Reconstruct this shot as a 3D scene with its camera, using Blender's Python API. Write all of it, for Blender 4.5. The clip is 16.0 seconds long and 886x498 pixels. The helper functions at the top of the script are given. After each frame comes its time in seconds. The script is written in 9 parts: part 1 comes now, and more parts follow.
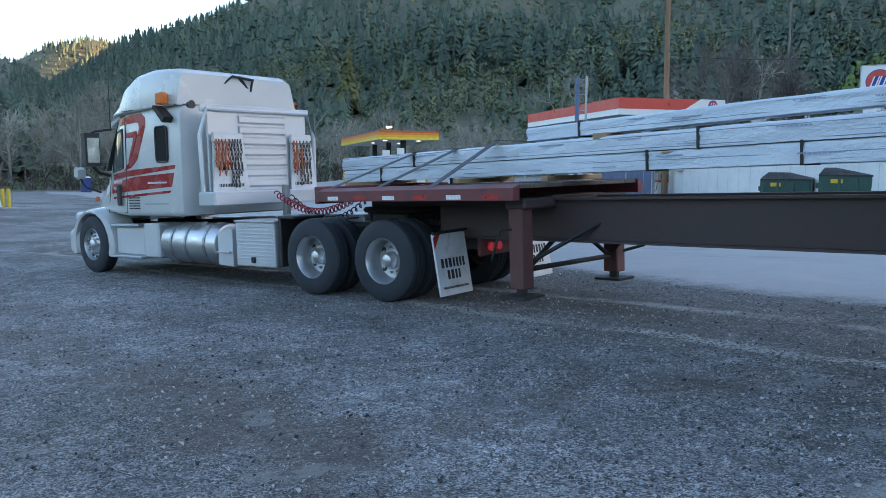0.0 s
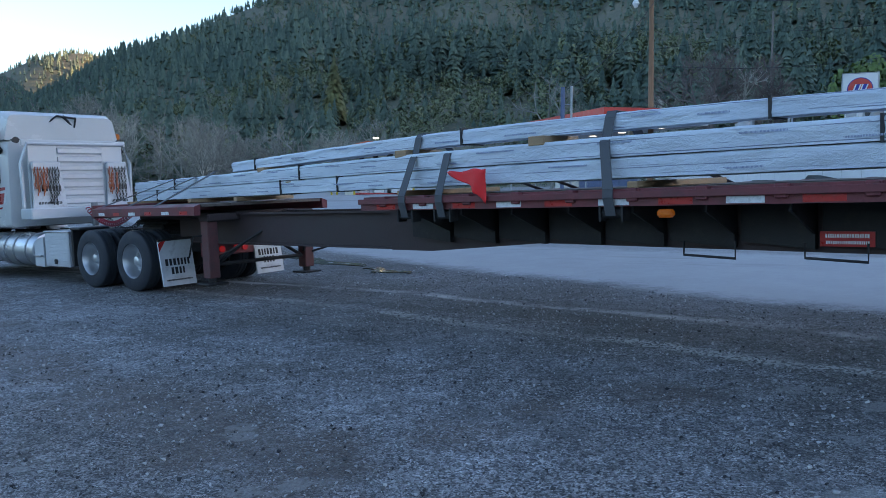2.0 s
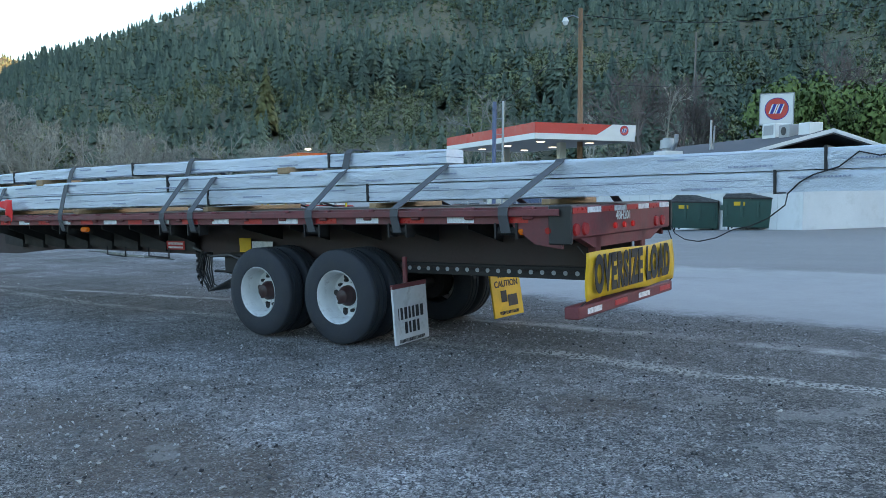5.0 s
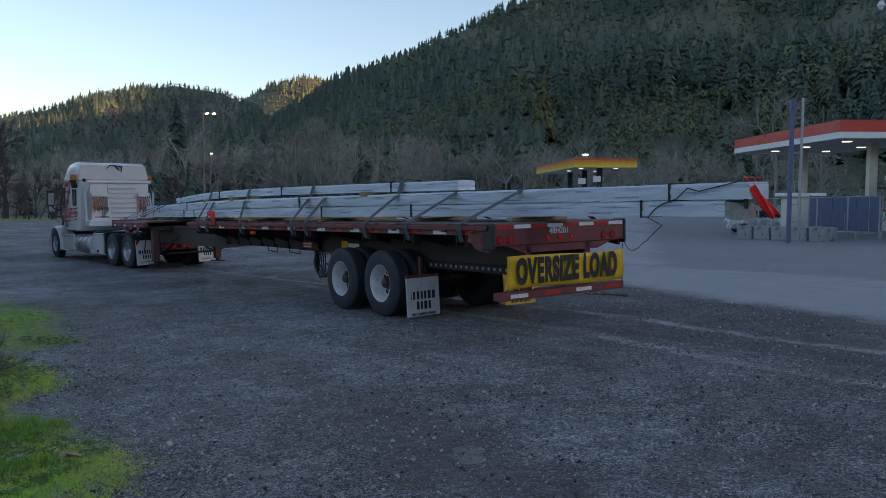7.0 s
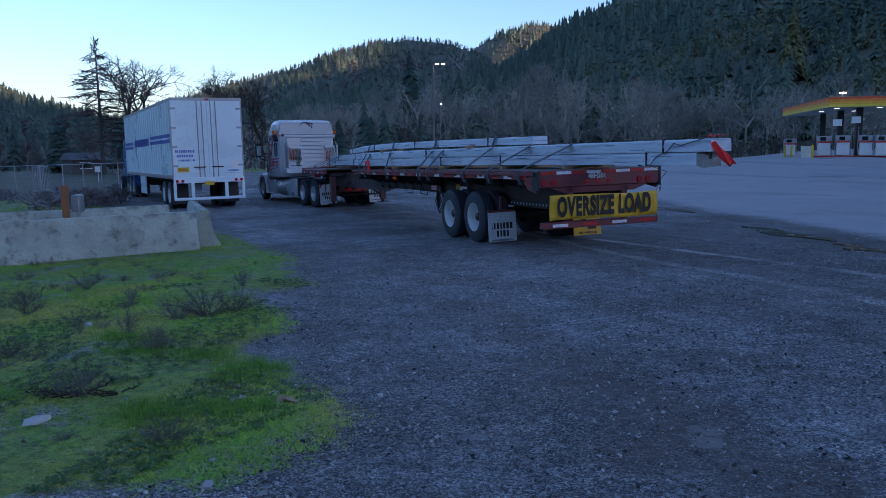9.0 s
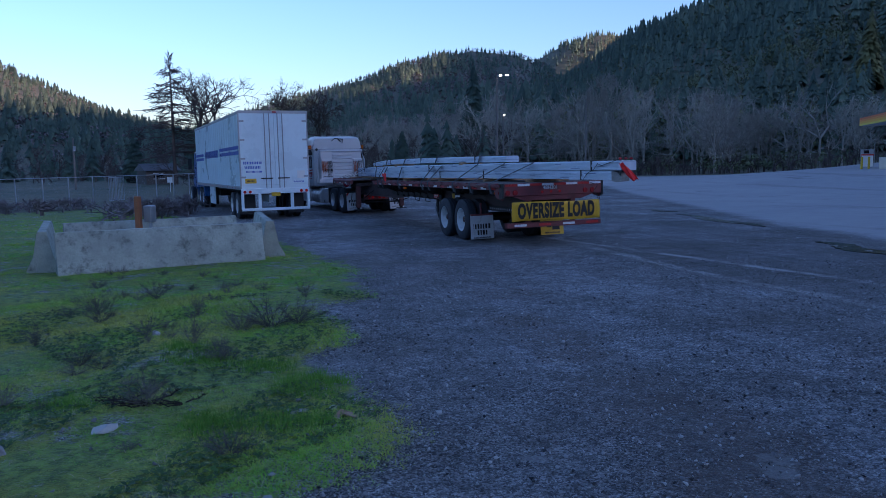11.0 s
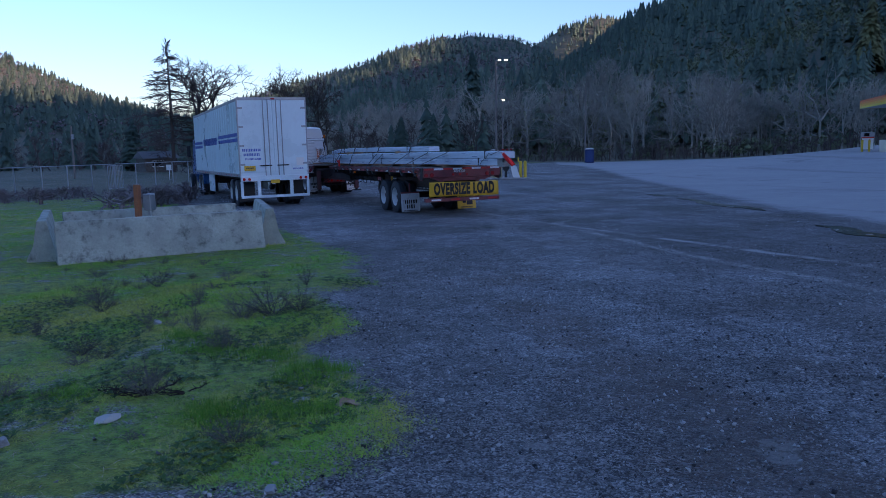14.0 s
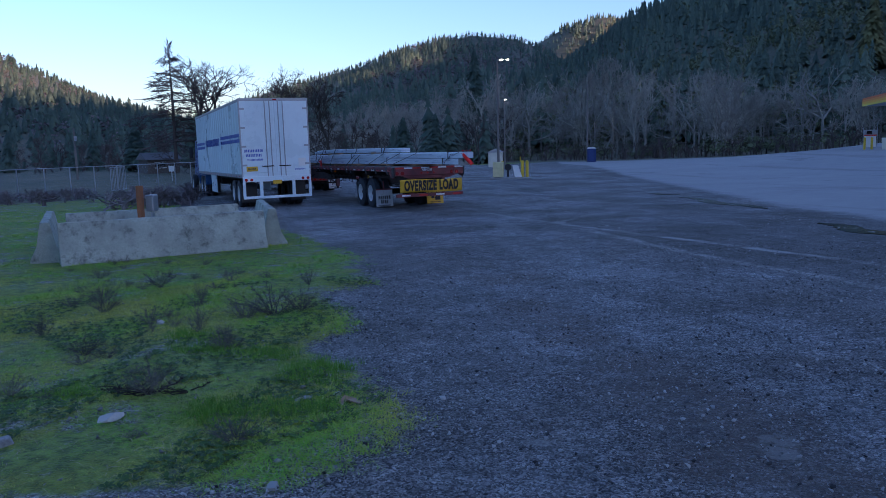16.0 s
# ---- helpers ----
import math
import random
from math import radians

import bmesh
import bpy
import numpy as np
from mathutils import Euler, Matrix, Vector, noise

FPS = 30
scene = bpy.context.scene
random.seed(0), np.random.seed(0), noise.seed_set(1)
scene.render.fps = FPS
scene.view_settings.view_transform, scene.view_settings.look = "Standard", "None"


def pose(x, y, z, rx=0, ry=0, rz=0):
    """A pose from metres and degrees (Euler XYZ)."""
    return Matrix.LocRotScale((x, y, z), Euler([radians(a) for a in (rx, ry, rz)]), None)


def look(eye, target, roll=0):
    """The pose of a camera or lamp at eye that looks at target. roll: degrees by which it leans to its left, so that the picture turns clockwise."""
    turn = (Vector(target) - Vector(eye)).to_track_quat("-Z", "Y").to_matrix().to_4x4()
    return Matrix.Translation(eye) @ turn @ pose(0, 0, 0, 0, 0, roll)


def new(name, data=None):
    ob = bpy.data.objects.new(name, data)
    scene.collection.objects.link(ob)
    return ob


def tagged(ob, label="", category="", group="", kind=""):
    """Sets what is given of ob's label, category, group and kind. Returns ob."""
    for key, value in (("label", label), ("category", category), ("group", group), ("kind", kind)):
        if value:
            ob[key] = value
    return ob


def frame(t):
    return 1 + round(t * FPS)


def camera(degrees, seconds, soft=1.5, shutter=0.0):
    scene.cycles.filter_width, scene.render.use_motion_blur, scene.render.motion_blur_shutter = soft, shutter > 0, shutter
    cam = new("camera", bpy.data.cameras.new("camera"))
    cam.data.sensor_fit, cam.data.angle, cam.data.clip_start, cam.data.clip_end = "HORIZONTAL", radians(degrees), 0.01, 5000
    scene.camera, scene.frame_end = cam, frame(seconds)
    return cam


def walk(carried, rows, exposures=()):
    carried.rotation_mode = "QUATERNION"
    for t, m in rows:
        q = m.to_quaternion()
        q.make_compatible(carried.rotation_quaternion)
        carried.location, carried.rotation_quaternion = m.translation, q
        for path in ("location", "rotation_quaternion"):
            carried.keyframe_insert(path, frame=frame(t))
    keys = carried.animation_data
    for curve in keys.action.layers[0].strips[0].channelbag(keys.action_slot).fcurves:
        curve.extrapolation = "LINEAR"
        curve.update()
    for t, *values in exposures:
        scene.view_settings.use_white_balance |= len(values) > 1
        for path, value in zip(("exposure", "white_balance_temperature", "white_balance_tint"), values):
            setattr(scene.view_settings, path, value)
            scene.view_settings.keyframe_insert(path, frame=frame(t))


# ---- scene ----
# camera: seconds, eye, yaw, pitch and roll in degrees
cam = camera(58.8, 16.0, soft=0.25)
PATH = [
    (0, 0.18, -0.323, 1.529, -0.42, -5.82, -0.35),
    (0.5, 0.204, -0.325, 1.531, -0.22, -5.6, -0.07),
    (1, 0.217, -0.327, 1.534, -0.59, -5.47, -0.05),
    (1.5, 0.207, -0.341, 1.544, -1, -5.32, -0.01),
    (2, 0.221, -0.338, 1.544, -1.33, -5.08, 0.13),
    (2.5, 0.241, -0.338, 1.544, -2.05, -5.03, 0.26),
    (3, 0.252, -0.342, 1.545, -3.65, -5.01, 0.13),
    (3.5, 0.264, -0.348, 1.552, -6.17, -4.64, -0.18),
    (4, 0.269, -0.358, 1.55, -6.97, -4.52, -0.37),
    (4.2, 0.269, -0.358, 1.55, -7.02, -4.42, -0.37),
    (5.3, 0.235, -0.34, 1.566, -5.4, -4.15, -0.35),
    (6.3, 0.171, -0.293, 1.581, 1.94, -3.86, -0.26),
    (6.5, 0.171, -0.293, 1.581, 5.19, -3.61, -0.26),
    (7, 0.032, -0.263, 1.6, 13.57, -3.91, -0.25),
    (7.5, -0.16, -0.117, 1.608, 18.34, -4.33, -0.03),
    (8, -0.214, -0.023, 1.587, 22.12, -5.55, 0.29),
    (8.5, -0.177, 0.15, 1.565, 27.3, -6.08, 0.62),
    (9, -0.13, 0.276, 1.549, 29.87, -7.6, 0.61),
    (9.5, -0.119, 0.312, 1.549, 31.44, -7.35, 0.1),
    (9.7, -0.119, 0.312, 1.549, 32.19, -7.16, 0.1),
    (11.8, -0.169, 0.338, 1.593, 34.66, -6.98, 0.8),
    (12, -0.169, 0.338, 1.593, 34.58, -7.18, 0.8),
    (12.5, -0.173, 0.341, 1.598, 34.27, -7.5, 1.02),
    (13, -0.174, 0.343, 1.59, 34.19, -7.75, 0.99),
    (13.5, -0.173, 0.339, 1.587, 34.39, -7.8, 1.04),
    (14, -0.167, 0.336, 1.59, 34.36, -7.81, 1.03),
    (14.5, -0.16, 0.332, 1.586, 34.36, -7.74, 1.11),
    (15, -0.156, 0.335, 1.585, 34.45, -7.67, 1.1),
    (15.5, -0.146, 0.329, 1.589, 34.53, -7.78, 1.17),
    (16, -0.141, 0.322, 1.583, 34.51, -7.81, 1.31),
]
walk(cam, [(t, pose(x, y, z, 90 + p, r, w)) for t, x, y, z, w, p, r in PATH],
     exposures=[(0.0, 2.62, 6750, 16), (1.0, 2.22, 6400, 18), (2.5, 2.27, 6100, 18), (3.2, 2.42, 6150, 16), (4.0, 2.96, 6600, 10), (6.3, 1.97, 7200, 18), (7.0, 1.41, 7000, 22), (7.5, 1.22, 5700, 26), (9.0, 1.17, 5100, 28), (12.0, 1.00, 4900, 32), (13.0, 1.11, 5000, 32), (16.0, 1.12, 5050, 32)])

# sky, low sun behind the ridge
SUN_YAW, SUN_UP = -95.0, 8.6
world = bpy.data.worlds.new("dusk_sky")
scene.world = world
world.use_nodes = True
wn = world.node_tree
wn.nodes.clear()
sky = wn.nodes.new("ShaderNodeTexSky")
sky.sky_type = "NISHITA"
sky.sun_disc = False
sky.sun_elevation = radians(SUN_UP)
sky.sun_rotation = radians(-SUN_YAW)
sky.air_density, sky.dust_density, sky.ozone_density = 1.0, 0.8, 2.0
bg = wn.nodes.new("ShaderNodeBackground")
bg.inputs["Strength"].default_value = 0.12
wout = wn.nodes.new("ShaderNodeOutputWorld")
wn.links.new(sky.outputs[0], bg.inputs[0])
wn.links.new(bg.outputs[0], wout.inputs[0])
sun_data = bpy.data.lights.new("low_sun", "SUN")
sun_data.energy, sun_data.angle, sun_data.color = 5.0, radians(0.6), (1.0, 0.62, 0.30)
sun = new("low_sun", sun_data)
_sd = Vector((-math.sin(radians(SUN_YAW)) * math.cos(radians(SUN_UP)), math.cos(radians(SUN_YAW)) * math.cos(radians(SUN_UP)), math.sin(radians(SUN_UP))))
sun.matrix_world = look(_sd * 100, (0, 0, 0))


# ---- materials ----
def nodes_of(name):
    m = bpy.data.materials.new(name)
    m.use_nodes = True
    nt = m.node_tree
    return m, nt, nt.nodes["Principled BSDF"]


def add_node(nt, kind, **values):
    n = nt.nodes.new(kind)
    for k, v in values.items():
        n.inputs[k].default_value = v
    return n


def mixer(nt, a, b, fac, blend="MIX"):
    n = nt.nodes.new("ShaderNodeMix")
    n.data_type, n.blend_type = "RGBA", blend
    for sock, val in ((0, fac), (6, a), (7, b)):
        if isinstance(val, (tuple, list)):
            n.inputs[sock].default_value = (*val, 1.0)[:4]
        elif isinstance(val, (int, float)):
            n.inputs[sock].default_value = val
        else:
            nt.links.new(val, n.inputs[sock])
    return n.outputs[2]


def ramp(nt, src, lo, hi, a=0.0, b=1.0):
    n = nt.nodes.new("ShaderNodeMapRange")
    n.clamp = True
    for k, v in (("From Min", lo), ("From Max", hi), ("To Min", a), ("To Max", b)):
        n.inputs[k].default_value = v
    nt.links.new(src, n.inputs["Value"])
    return n.outputs[0]


def noise_of(nt, scale, detail=4.0, rough=0.6, coord="Object", stretch=None):
    tc = nt.nodes.new("ShaderNodeTexCoord")
    n = add_node(nt, "ShaderNodeTexNoise", Scale=scale, Detail=detail, Roughness=rough)
    src = tc.outputs[coord]
    if stretch:
        mp = nt.nodes.new("ShaderNodeMapping")
        mp.inputs["Scale"].default_value = stretch
        nt.links.new(src, mp.inputs[0])
        src = mp.outputs[0]
    nt.links.new(src, n.inputs["Vector"])
    return n.outputs[0]


def mat(name, col, rough=0.5, metal=0.0, var=0.18, scale=3.0, bump=0.15, bscale=60.0, dirt=None, amount=0.5, stretch=None, rvar=0.15, island=0.0, dirt_from=0.52):
    """A surface with broad and fine variation, and dirt in patches of its own."""
    m, nt, bs = nodes_of(name)
    broad, fine = noise_of(nt, scale, 5.0, 0.65, stretch=stretch), noise_of(nt, bscale, 3.0, 0.6, stretch=stretch)
    dark = tuple(c * (1 - var) for c in col)
    lite = tuple(min(1.0, c * (1 + var)) for c in col)
    c = mixer(nt, dark, lite, ramp(nt, broad, 0.3, 0.7))
    c = mixer(nt, c, tuple(x * (1 - var * 0.8) for x in col), ramp(nt, fine, 0.45, 0.75, 0.0, 0.6))
    if dirt:
        c = mixer(nt, c, dirt, ramp(nt, noise_of(nt, scale * 1.7, 8.0, 0.7), dirt_from, dirt_from + 0.2, 0.0, amount))
    if island:
        oi = nt.nodes.new("ShaderNodeObjectInfo")
        c = mixer(nt, c, dark, ramp(nt, oi.outputs["Random"], 0, 1, 0, island))
    nt.links.new(c, bs.inputs["Base Color"])
    nt.links.new(ramp(nt, broad, 0.3, 0.7, max(0.02, rough - rvar), min(1.0, rough + rvar)), bs.inputs["Roughness"])
    bs.inputs["Metallic"].default_value = metal
    if bump:
        bp = add_node(nt, "ShaderNodeBump", Strength=bump, Distance=0.01)
        nt.links.new(fine, bp.inputs["Height"])
        nt.links.new(bp.outputs[0], bs.inputs["Normal"])
    return m


def glow(name, col, strength, base=None):
    m, nt, bs = nodes_of(name)
    bs.inputs["Base Color"].default_value = (*(base or col), 1)
    bs.inputs["Emission Color"].default_value = (*col, 1)
    bs.inputs["Emission Strength"].default_value = strength
    bs.inputs["Roughness"].default_value = 0.25
    return m


def leafy(name, a, b, rough=0.7):
    """Foliage: colour from the tint that each plant carries, with fine grain."""
    m, nt, bs = nodes_of(name)
    at = nt.nodes.new("ShaderNodeAttribute")
    at.attribute_name = "tint"
    c = mixer(nt, a, b, at.outputs["Fac"])
    c = mixer(nt, c, tuple(x * 0.55 for x in a), ramp(nt, noise_of(nt, 0.9, 4.0), 0.42, 0.68, 0.0, 0.4))
    nt.links.new(c, bs.inputs["Base Color"])
    bs.inputs["Roughness"].default_value = rough
    bs.inputs["Specular IOR Level"].default_value = 0.2
    return m


# ---- mesh building ----
class Shape:
    """Collects faces, and links them as one mesh object."""

    def __init__(self):
        self.v, self.f = [], []

    def put(self, verts, faces):
        k = len(self.v)
        self.v += [tuple(p) for p in verts]
        self.f += [tuple(i + k for i in q) for q in faces]
        return self

    def hull(self, verts, faces, turn=None):
        c = Vector((0, 0, 0))
        vs = [Vector(p) for p in verts]
        for p in vs:
            c += p / len(vs)
        out = []
        for q in faces:
            n = (vs[q[1]] - vs[q[0]]).cross(vs[q[2]] - vs[q[0]])
            mid = sum((vs[i] for i in q), Vector()) / len(q)
            out.append(q if n.dot(mid - c) > 0 else tuple(reversed(q)))
        if turn:
            vs = [turn @ p for p in vs]
        return self.put(vs, out)

    def box(self, x0, x1, y0, y1, z0, z1, b=0.0, turn=None):
        lo, hi = (x0, y0, z0), (x1, y1, z1)
        b = min(b, *(abs(hi[k] - lo[k]) * 0.45 for k in range(3)))
        if b <= 0:
            vs = [(x, y, z) for x in (x0, x1) for y in (y0, y1) for z in (z0, z1)]
            return self.hull(vs, [(0, 1, 3, 2), (4, 5, 7, 6), (0, 1, 5, 4), (2, 3, 7, 6), (0, 2, 6, 4), (1, 3, 7, 5)], turn)
        vs, ix = [], {}
        for sx in (0, 1):
            for sy in (0, 1):
                for sz in (0, 1):
                    s = (sx, sy, sz)
                    for a in range(3):
                        ix[(s, a)] = len(vs)
                        vs.append(tuple((hi[k] if s[k] else lo[k]) + (0 if k == a else (-b if s[k] else b)) for k in range(3)))
        fs = []
        for a in range(3):
            o1, o2 = [k for k in range(3) if k != a]
            for sa in (0, 1):
                ring = []
                for s1, s2 in ((0, 0), (1, 0), (1, 1), (0, 1)):
                    s = [0, 0, 0]
                    s[a], s[o1], s[o2] = sa, s1, s2
                    ring.append(ix[(tuple(s), a)])
                fs.append(tuple(ring))
            for s1 in (0, 1):
                for s2 in (0, 1):
                    q = []
                    for sa, f in ((0, o1), (1, o1), (1, o2), (0, o2)):
                        s = [0, 0, 0]
                        s[a], s[o1], s[o2] = sa, s1, s2
                        q.append(ix[(tuple(s), f)])
                    fs.append(tuple(q))
        for sx in (0, 1):
            for sy in (0, 1):
                for sz in (0, 1):
                    fs.append(tuple(ix[((sx, sy, sz), a)] for a in range(3)))
        return self.hull(vs, fs, turn)

    def cyl(self, p0, p1, r0, r1=None, n=12, caps=True):
        p0, p1 = Vector(p0), Vector(p1)
        r1 = r0 if r1 is None else r1
        d = (p1 - p0).normalized()
        u = d.orthogonal().normalized()
        w = d.cross(u)
        ring = [(math.cos(2 * math.pi * i / n), math.sin(2 * math.pi * i / n)) for i in range(n)]
        vs = [p0 + (u * c + w * s) * r0 for c, s in ring] + [p1 + (u * c + w * s) * r1 for c, s in ring]
        fs = [(i, (i + 1) % n, n + (i + 1) % n, n + i) for i in range(n)]
        if caps:
            fs += [tuple(reversed(range(n))), tuple(range(n, 2 * n))]
        return self.put(vs, fs)

    def tube(self, pts, r, n=6):
        pts = [Vector(p) for p in pts]
        vs, fs = [], []
        for k, p in enumerate(pts):
            d = (pts[min(k + 1, len(pts) - 1)] - pts[max(k - 1, 0)]).normalized()
            u = d.cross(Vector((0.13, 0.37, 0.92))).normalized()
            w = d.cross(u)
            vs += [p + (u * math.cos(2 * math.pi * i / n) + w * math.sin(2 * math.pi * i / n)) * r for i in range(n)]
        for k in range(len(pts) - 1):
            fs += [(k * n + i, k * n + (i + 1) % n, (k + 1) * n + (i + 1) % n, (k + 1) * n + i) for i in range(n)]
        fs += [tuple(reversed(range(n))), tuple(range((len(pts) - 1) * n, len(pts) * n))]
        return self.put(vs, fs)

    def prism(self, prof, axis, a0, a1):
        """A polygon in the two other axes, drawn out along axis."""
        n = len(prof)
        vs = []
        for a in (a0, a1):
            for p, q in prof:
                vs.append({"x": (a, p, q), "y": (p, a, q), "z": (p, q, a)}[axis])
        fs = [(i, (i + 1) % n, n + (i + 1) % n, n + i) for i in range(n)] + [tuple(range(n)), tuple(range(n, 2 * n))]
        area = sum(prof[i][0] * prof[(i + 1) % n][1] - prof[(i + 1) % n][0] * prof[i][1] for i in range(n))
        flip = (area > 0) == (axis in "xz")
        fs = [q if (k != n) == flip else tuple(reversed(q)) for k, q in enumerate(fs)]
        if a1 < a0:
            fs = [tuple(reversed(q)) for q in fs]
        return self.put(vs, fs)

    def lathe(self, prof, n, y=0.0, c=(0.0, 0.0)):
        """Rings of (radius, place along y) round the y axis."""
        vs, fs = [], []
        for r, h in prof:
            vs += [(c[0] + r * math.cos(2 * math.pi * i / n), y + h, c[1] + r * math.sin(2 * math.pi * i / n)) for i in range(n)]
        for k in range(len(prof) - 1):
            fs += [(k * n + i, k * n + (i + 1) % n, (k + 1) * n + (i + 1) % n, (k + 1) * n + i) for i in range(n)]
        return self.put(vs, fs)

    def loft(self, rings, caps=True):
        n = len(rings[0])
        vs = [p for r in rings for p in r]
        fs = [(k * n + i, k * n + (i + 1) % n, (k + 1) * n + (i + 1) % n, (k + 1) * n + i) for k in range(len(rings) - 1) for i in range(n)]
        if caps:
            fs += [tuple(reversed(range(n))), tuple(range((len(rings) - 1) * n, len(rings) * n))]
        return self.put(vs, fs)

    def mesh(self, name, material, sharp=32):
        me = bpy.data.meshes.new(name)
        me.from_pydata(self.v, [], self.f)
        me.polygons.foreach_set("use_smooth", [True] * len(me.polygons))
        me.set_sharp_from_angle(angle=radians(sharp))
        me.materials.append(material)
        return me


def part(name, shape, material, parent=None, label="", sharp=32):
    me = shape.mesh(name, material, sharp) if isinstance(shape, Shape) else shape
    if not isinstance(shape, Shape):
        me.materials.clear()
        me.materials.append(material)
    ob = new(name, me)
    ob.parent = parent
    if label:
        ob["label"] = label
    if name.endswith(("lettering", "printing", "print")) or name in ("reflective_tape", "window_seal"):
        ob["kind"] = "stuff"
    return ob


def thing(name, m, label, category, group="", kind=""):
    """An Empty at the base of a thing."""
    ob = new(name)
    ob.empty_display_size = 0.2
    ob.matrix_basis = m
    return tagged(ob, label, category, group, kind)


def words(text, size, m, align="CENTER", bold=0.0, space=1.0):
    """The mesh of a line of text, lying in the plane of m."""
    cu = bpy.data.curves.new("text", "FONT")
    cu.offset, cu.space_character = bold, space
    cu.body, cu.size, cu.align_x, cu.align_y, cu.extrude = text, size, align, "CENTER", 0.002
    ob = new("text", cu)
    me = bpy.data.meshes.new_from_object(ob.evaluated_get(bpy.context.evaluated_depsgraph_get()))
    bpy.data.objects.remove(ob)
    bpy.data.curves.remove(cu)
    me.transform(m)
    return me


# ---- terrain ----
def step(a, b, x):
    t = np.clip((np.asarray(x, float) - a) / (b - a), 0, 1)
    return t * t * (3 - 2 * t)


def lot(x, y):
    """Height of the lot, which falls gently towards the far end."""
    x, y = np.asarray(x, float), np.asarray(y, float)
    xc = np.clip(x, -60, 40)
    z = 0.0275 * xc + 0.0095 * np.sqrt((xc + 12) ** 2 + 4) - 0.228 - (np.clip(y, -30, 90) - 12) * np.clip(0.0095 + 0.00025 * xc, 0.0015, 0.02)
    z = z - 0.4 * step(24, 40, y) * step(-5, 6, x) + 0.9 * step(48, 75, y) * step(-30, -12, x)
    z = z - 0.05 * np.exp(-((x + 1.5) / 8) ** 2 - ((y - 13.5) / 6) ** 2)
    return z - 1.3 * step(60, 140, y) * (1 - step(-40, -8, x))


# ridges: azimuths (degrees, to the left of +y) and the elevation of the bare crest, foot and crest distances
# crests far right and behind are unseen, added to keep the sun off the lot
RIDGES = [
    ((-180, -140, -100, -60, -30, -10, 0, 9.4, 13.8, 17.4, 20.5, 24, 30, 40, 52, 180), (5, 7, 13, 16, 17, 16, 15, 13.1, 11.4, 9.5, 8.3, 6.2, 3.4, 0.8, 0, 0), 205, 980),
    ((-180, 20, 27, 29.2, 32.4, 34.8, 38.8, 42.7, 47, 54, 62, 180), (0, 0, 6.3, 7.3, 7.6, 7.1, 6.0, 5.0, 3.4, 1.5, 0, 0), 330, 1250),
    ((-180, 10, 17, 22, 23.2, 26, 29, 34, 180), (0, 0, 7.2, 8.2, 8.3, 7.6, 6.0, 0, 0), 1300, 2100),
    ((-180, 48, 52, 55.8, 57.2, 59.8, 62, 64, 72, 100, 140, 165, 180), (0, 0, 1.3, 2.9, 3.4, 4.5, 5.4, 6.4, 7.8, 7, 6, 5, 5), 260, 900),
]


def terrain(x, y):
    x, y = np.asarray(x, float), np.asarray(y, float)
    r, az = np.hypot(x, y), np.degrees(np.arctan2(-x, y))
    z = lot(x, y)
    best = np.zeros_like(r)
    for a, e, d0, d1 in RIDGES:
        top = np.tan(np.radians(np.interp(az, a, e))) * d1
        u = np.clip((r - d0) / (d1 - d0), 0, 1)
        fall = 1 - 0.25 * step(d1, d1 * 1.8, r)
        roll = 1 + 0.10 * np.sin(az * 0.55 + r * 0.006) * u * (1 - u) * 2 + 0.05 * np.sin(az * 1.7 - r * 0.011) * u * (1 - u) * 2
        best = np.maximum(best, top * (0.35 * u + 0.65 * u ** 1.35) * fall * roll)
    return z + best


LOT_EDGE = ((-20, 2, 7, 7.9, 9.2, 11.7, 13.4, 16, 19.2, 22.2, 27.1, 35.3, 48, 63, 90, 160), (17, 9.8, 5.7, 5.05, 4.1, 2.75, 1.45, -0.2, -1.9, -4.1, -6.8, -11.3, -18.9, -27.5, -43, -80))
# where the loose yard before the station begins, beyond the pale drive
YARD_EDGE = ((-20, 8, 12, 16.4, 17.3, 18.9, 20, 30, 60, 160), (40, 12.5, 9, 4.8, 4.0, 2.3, 0.6, 0.6, 1.2, 3))
TURF_EDGE = ((-20, 1.5, 2.2, 3.0, 4.05, 4.5, 5.07, 5.5, 6.3, 7.6, 8.6, 11, 14.5, 20.6, 40), (-5.5, -4.6, -4.0, -3.1, -3.15, -3.85, -4.4, -5.3, -5.5, -7.2, -7.2, -9.3, -14.5, -27, -70))


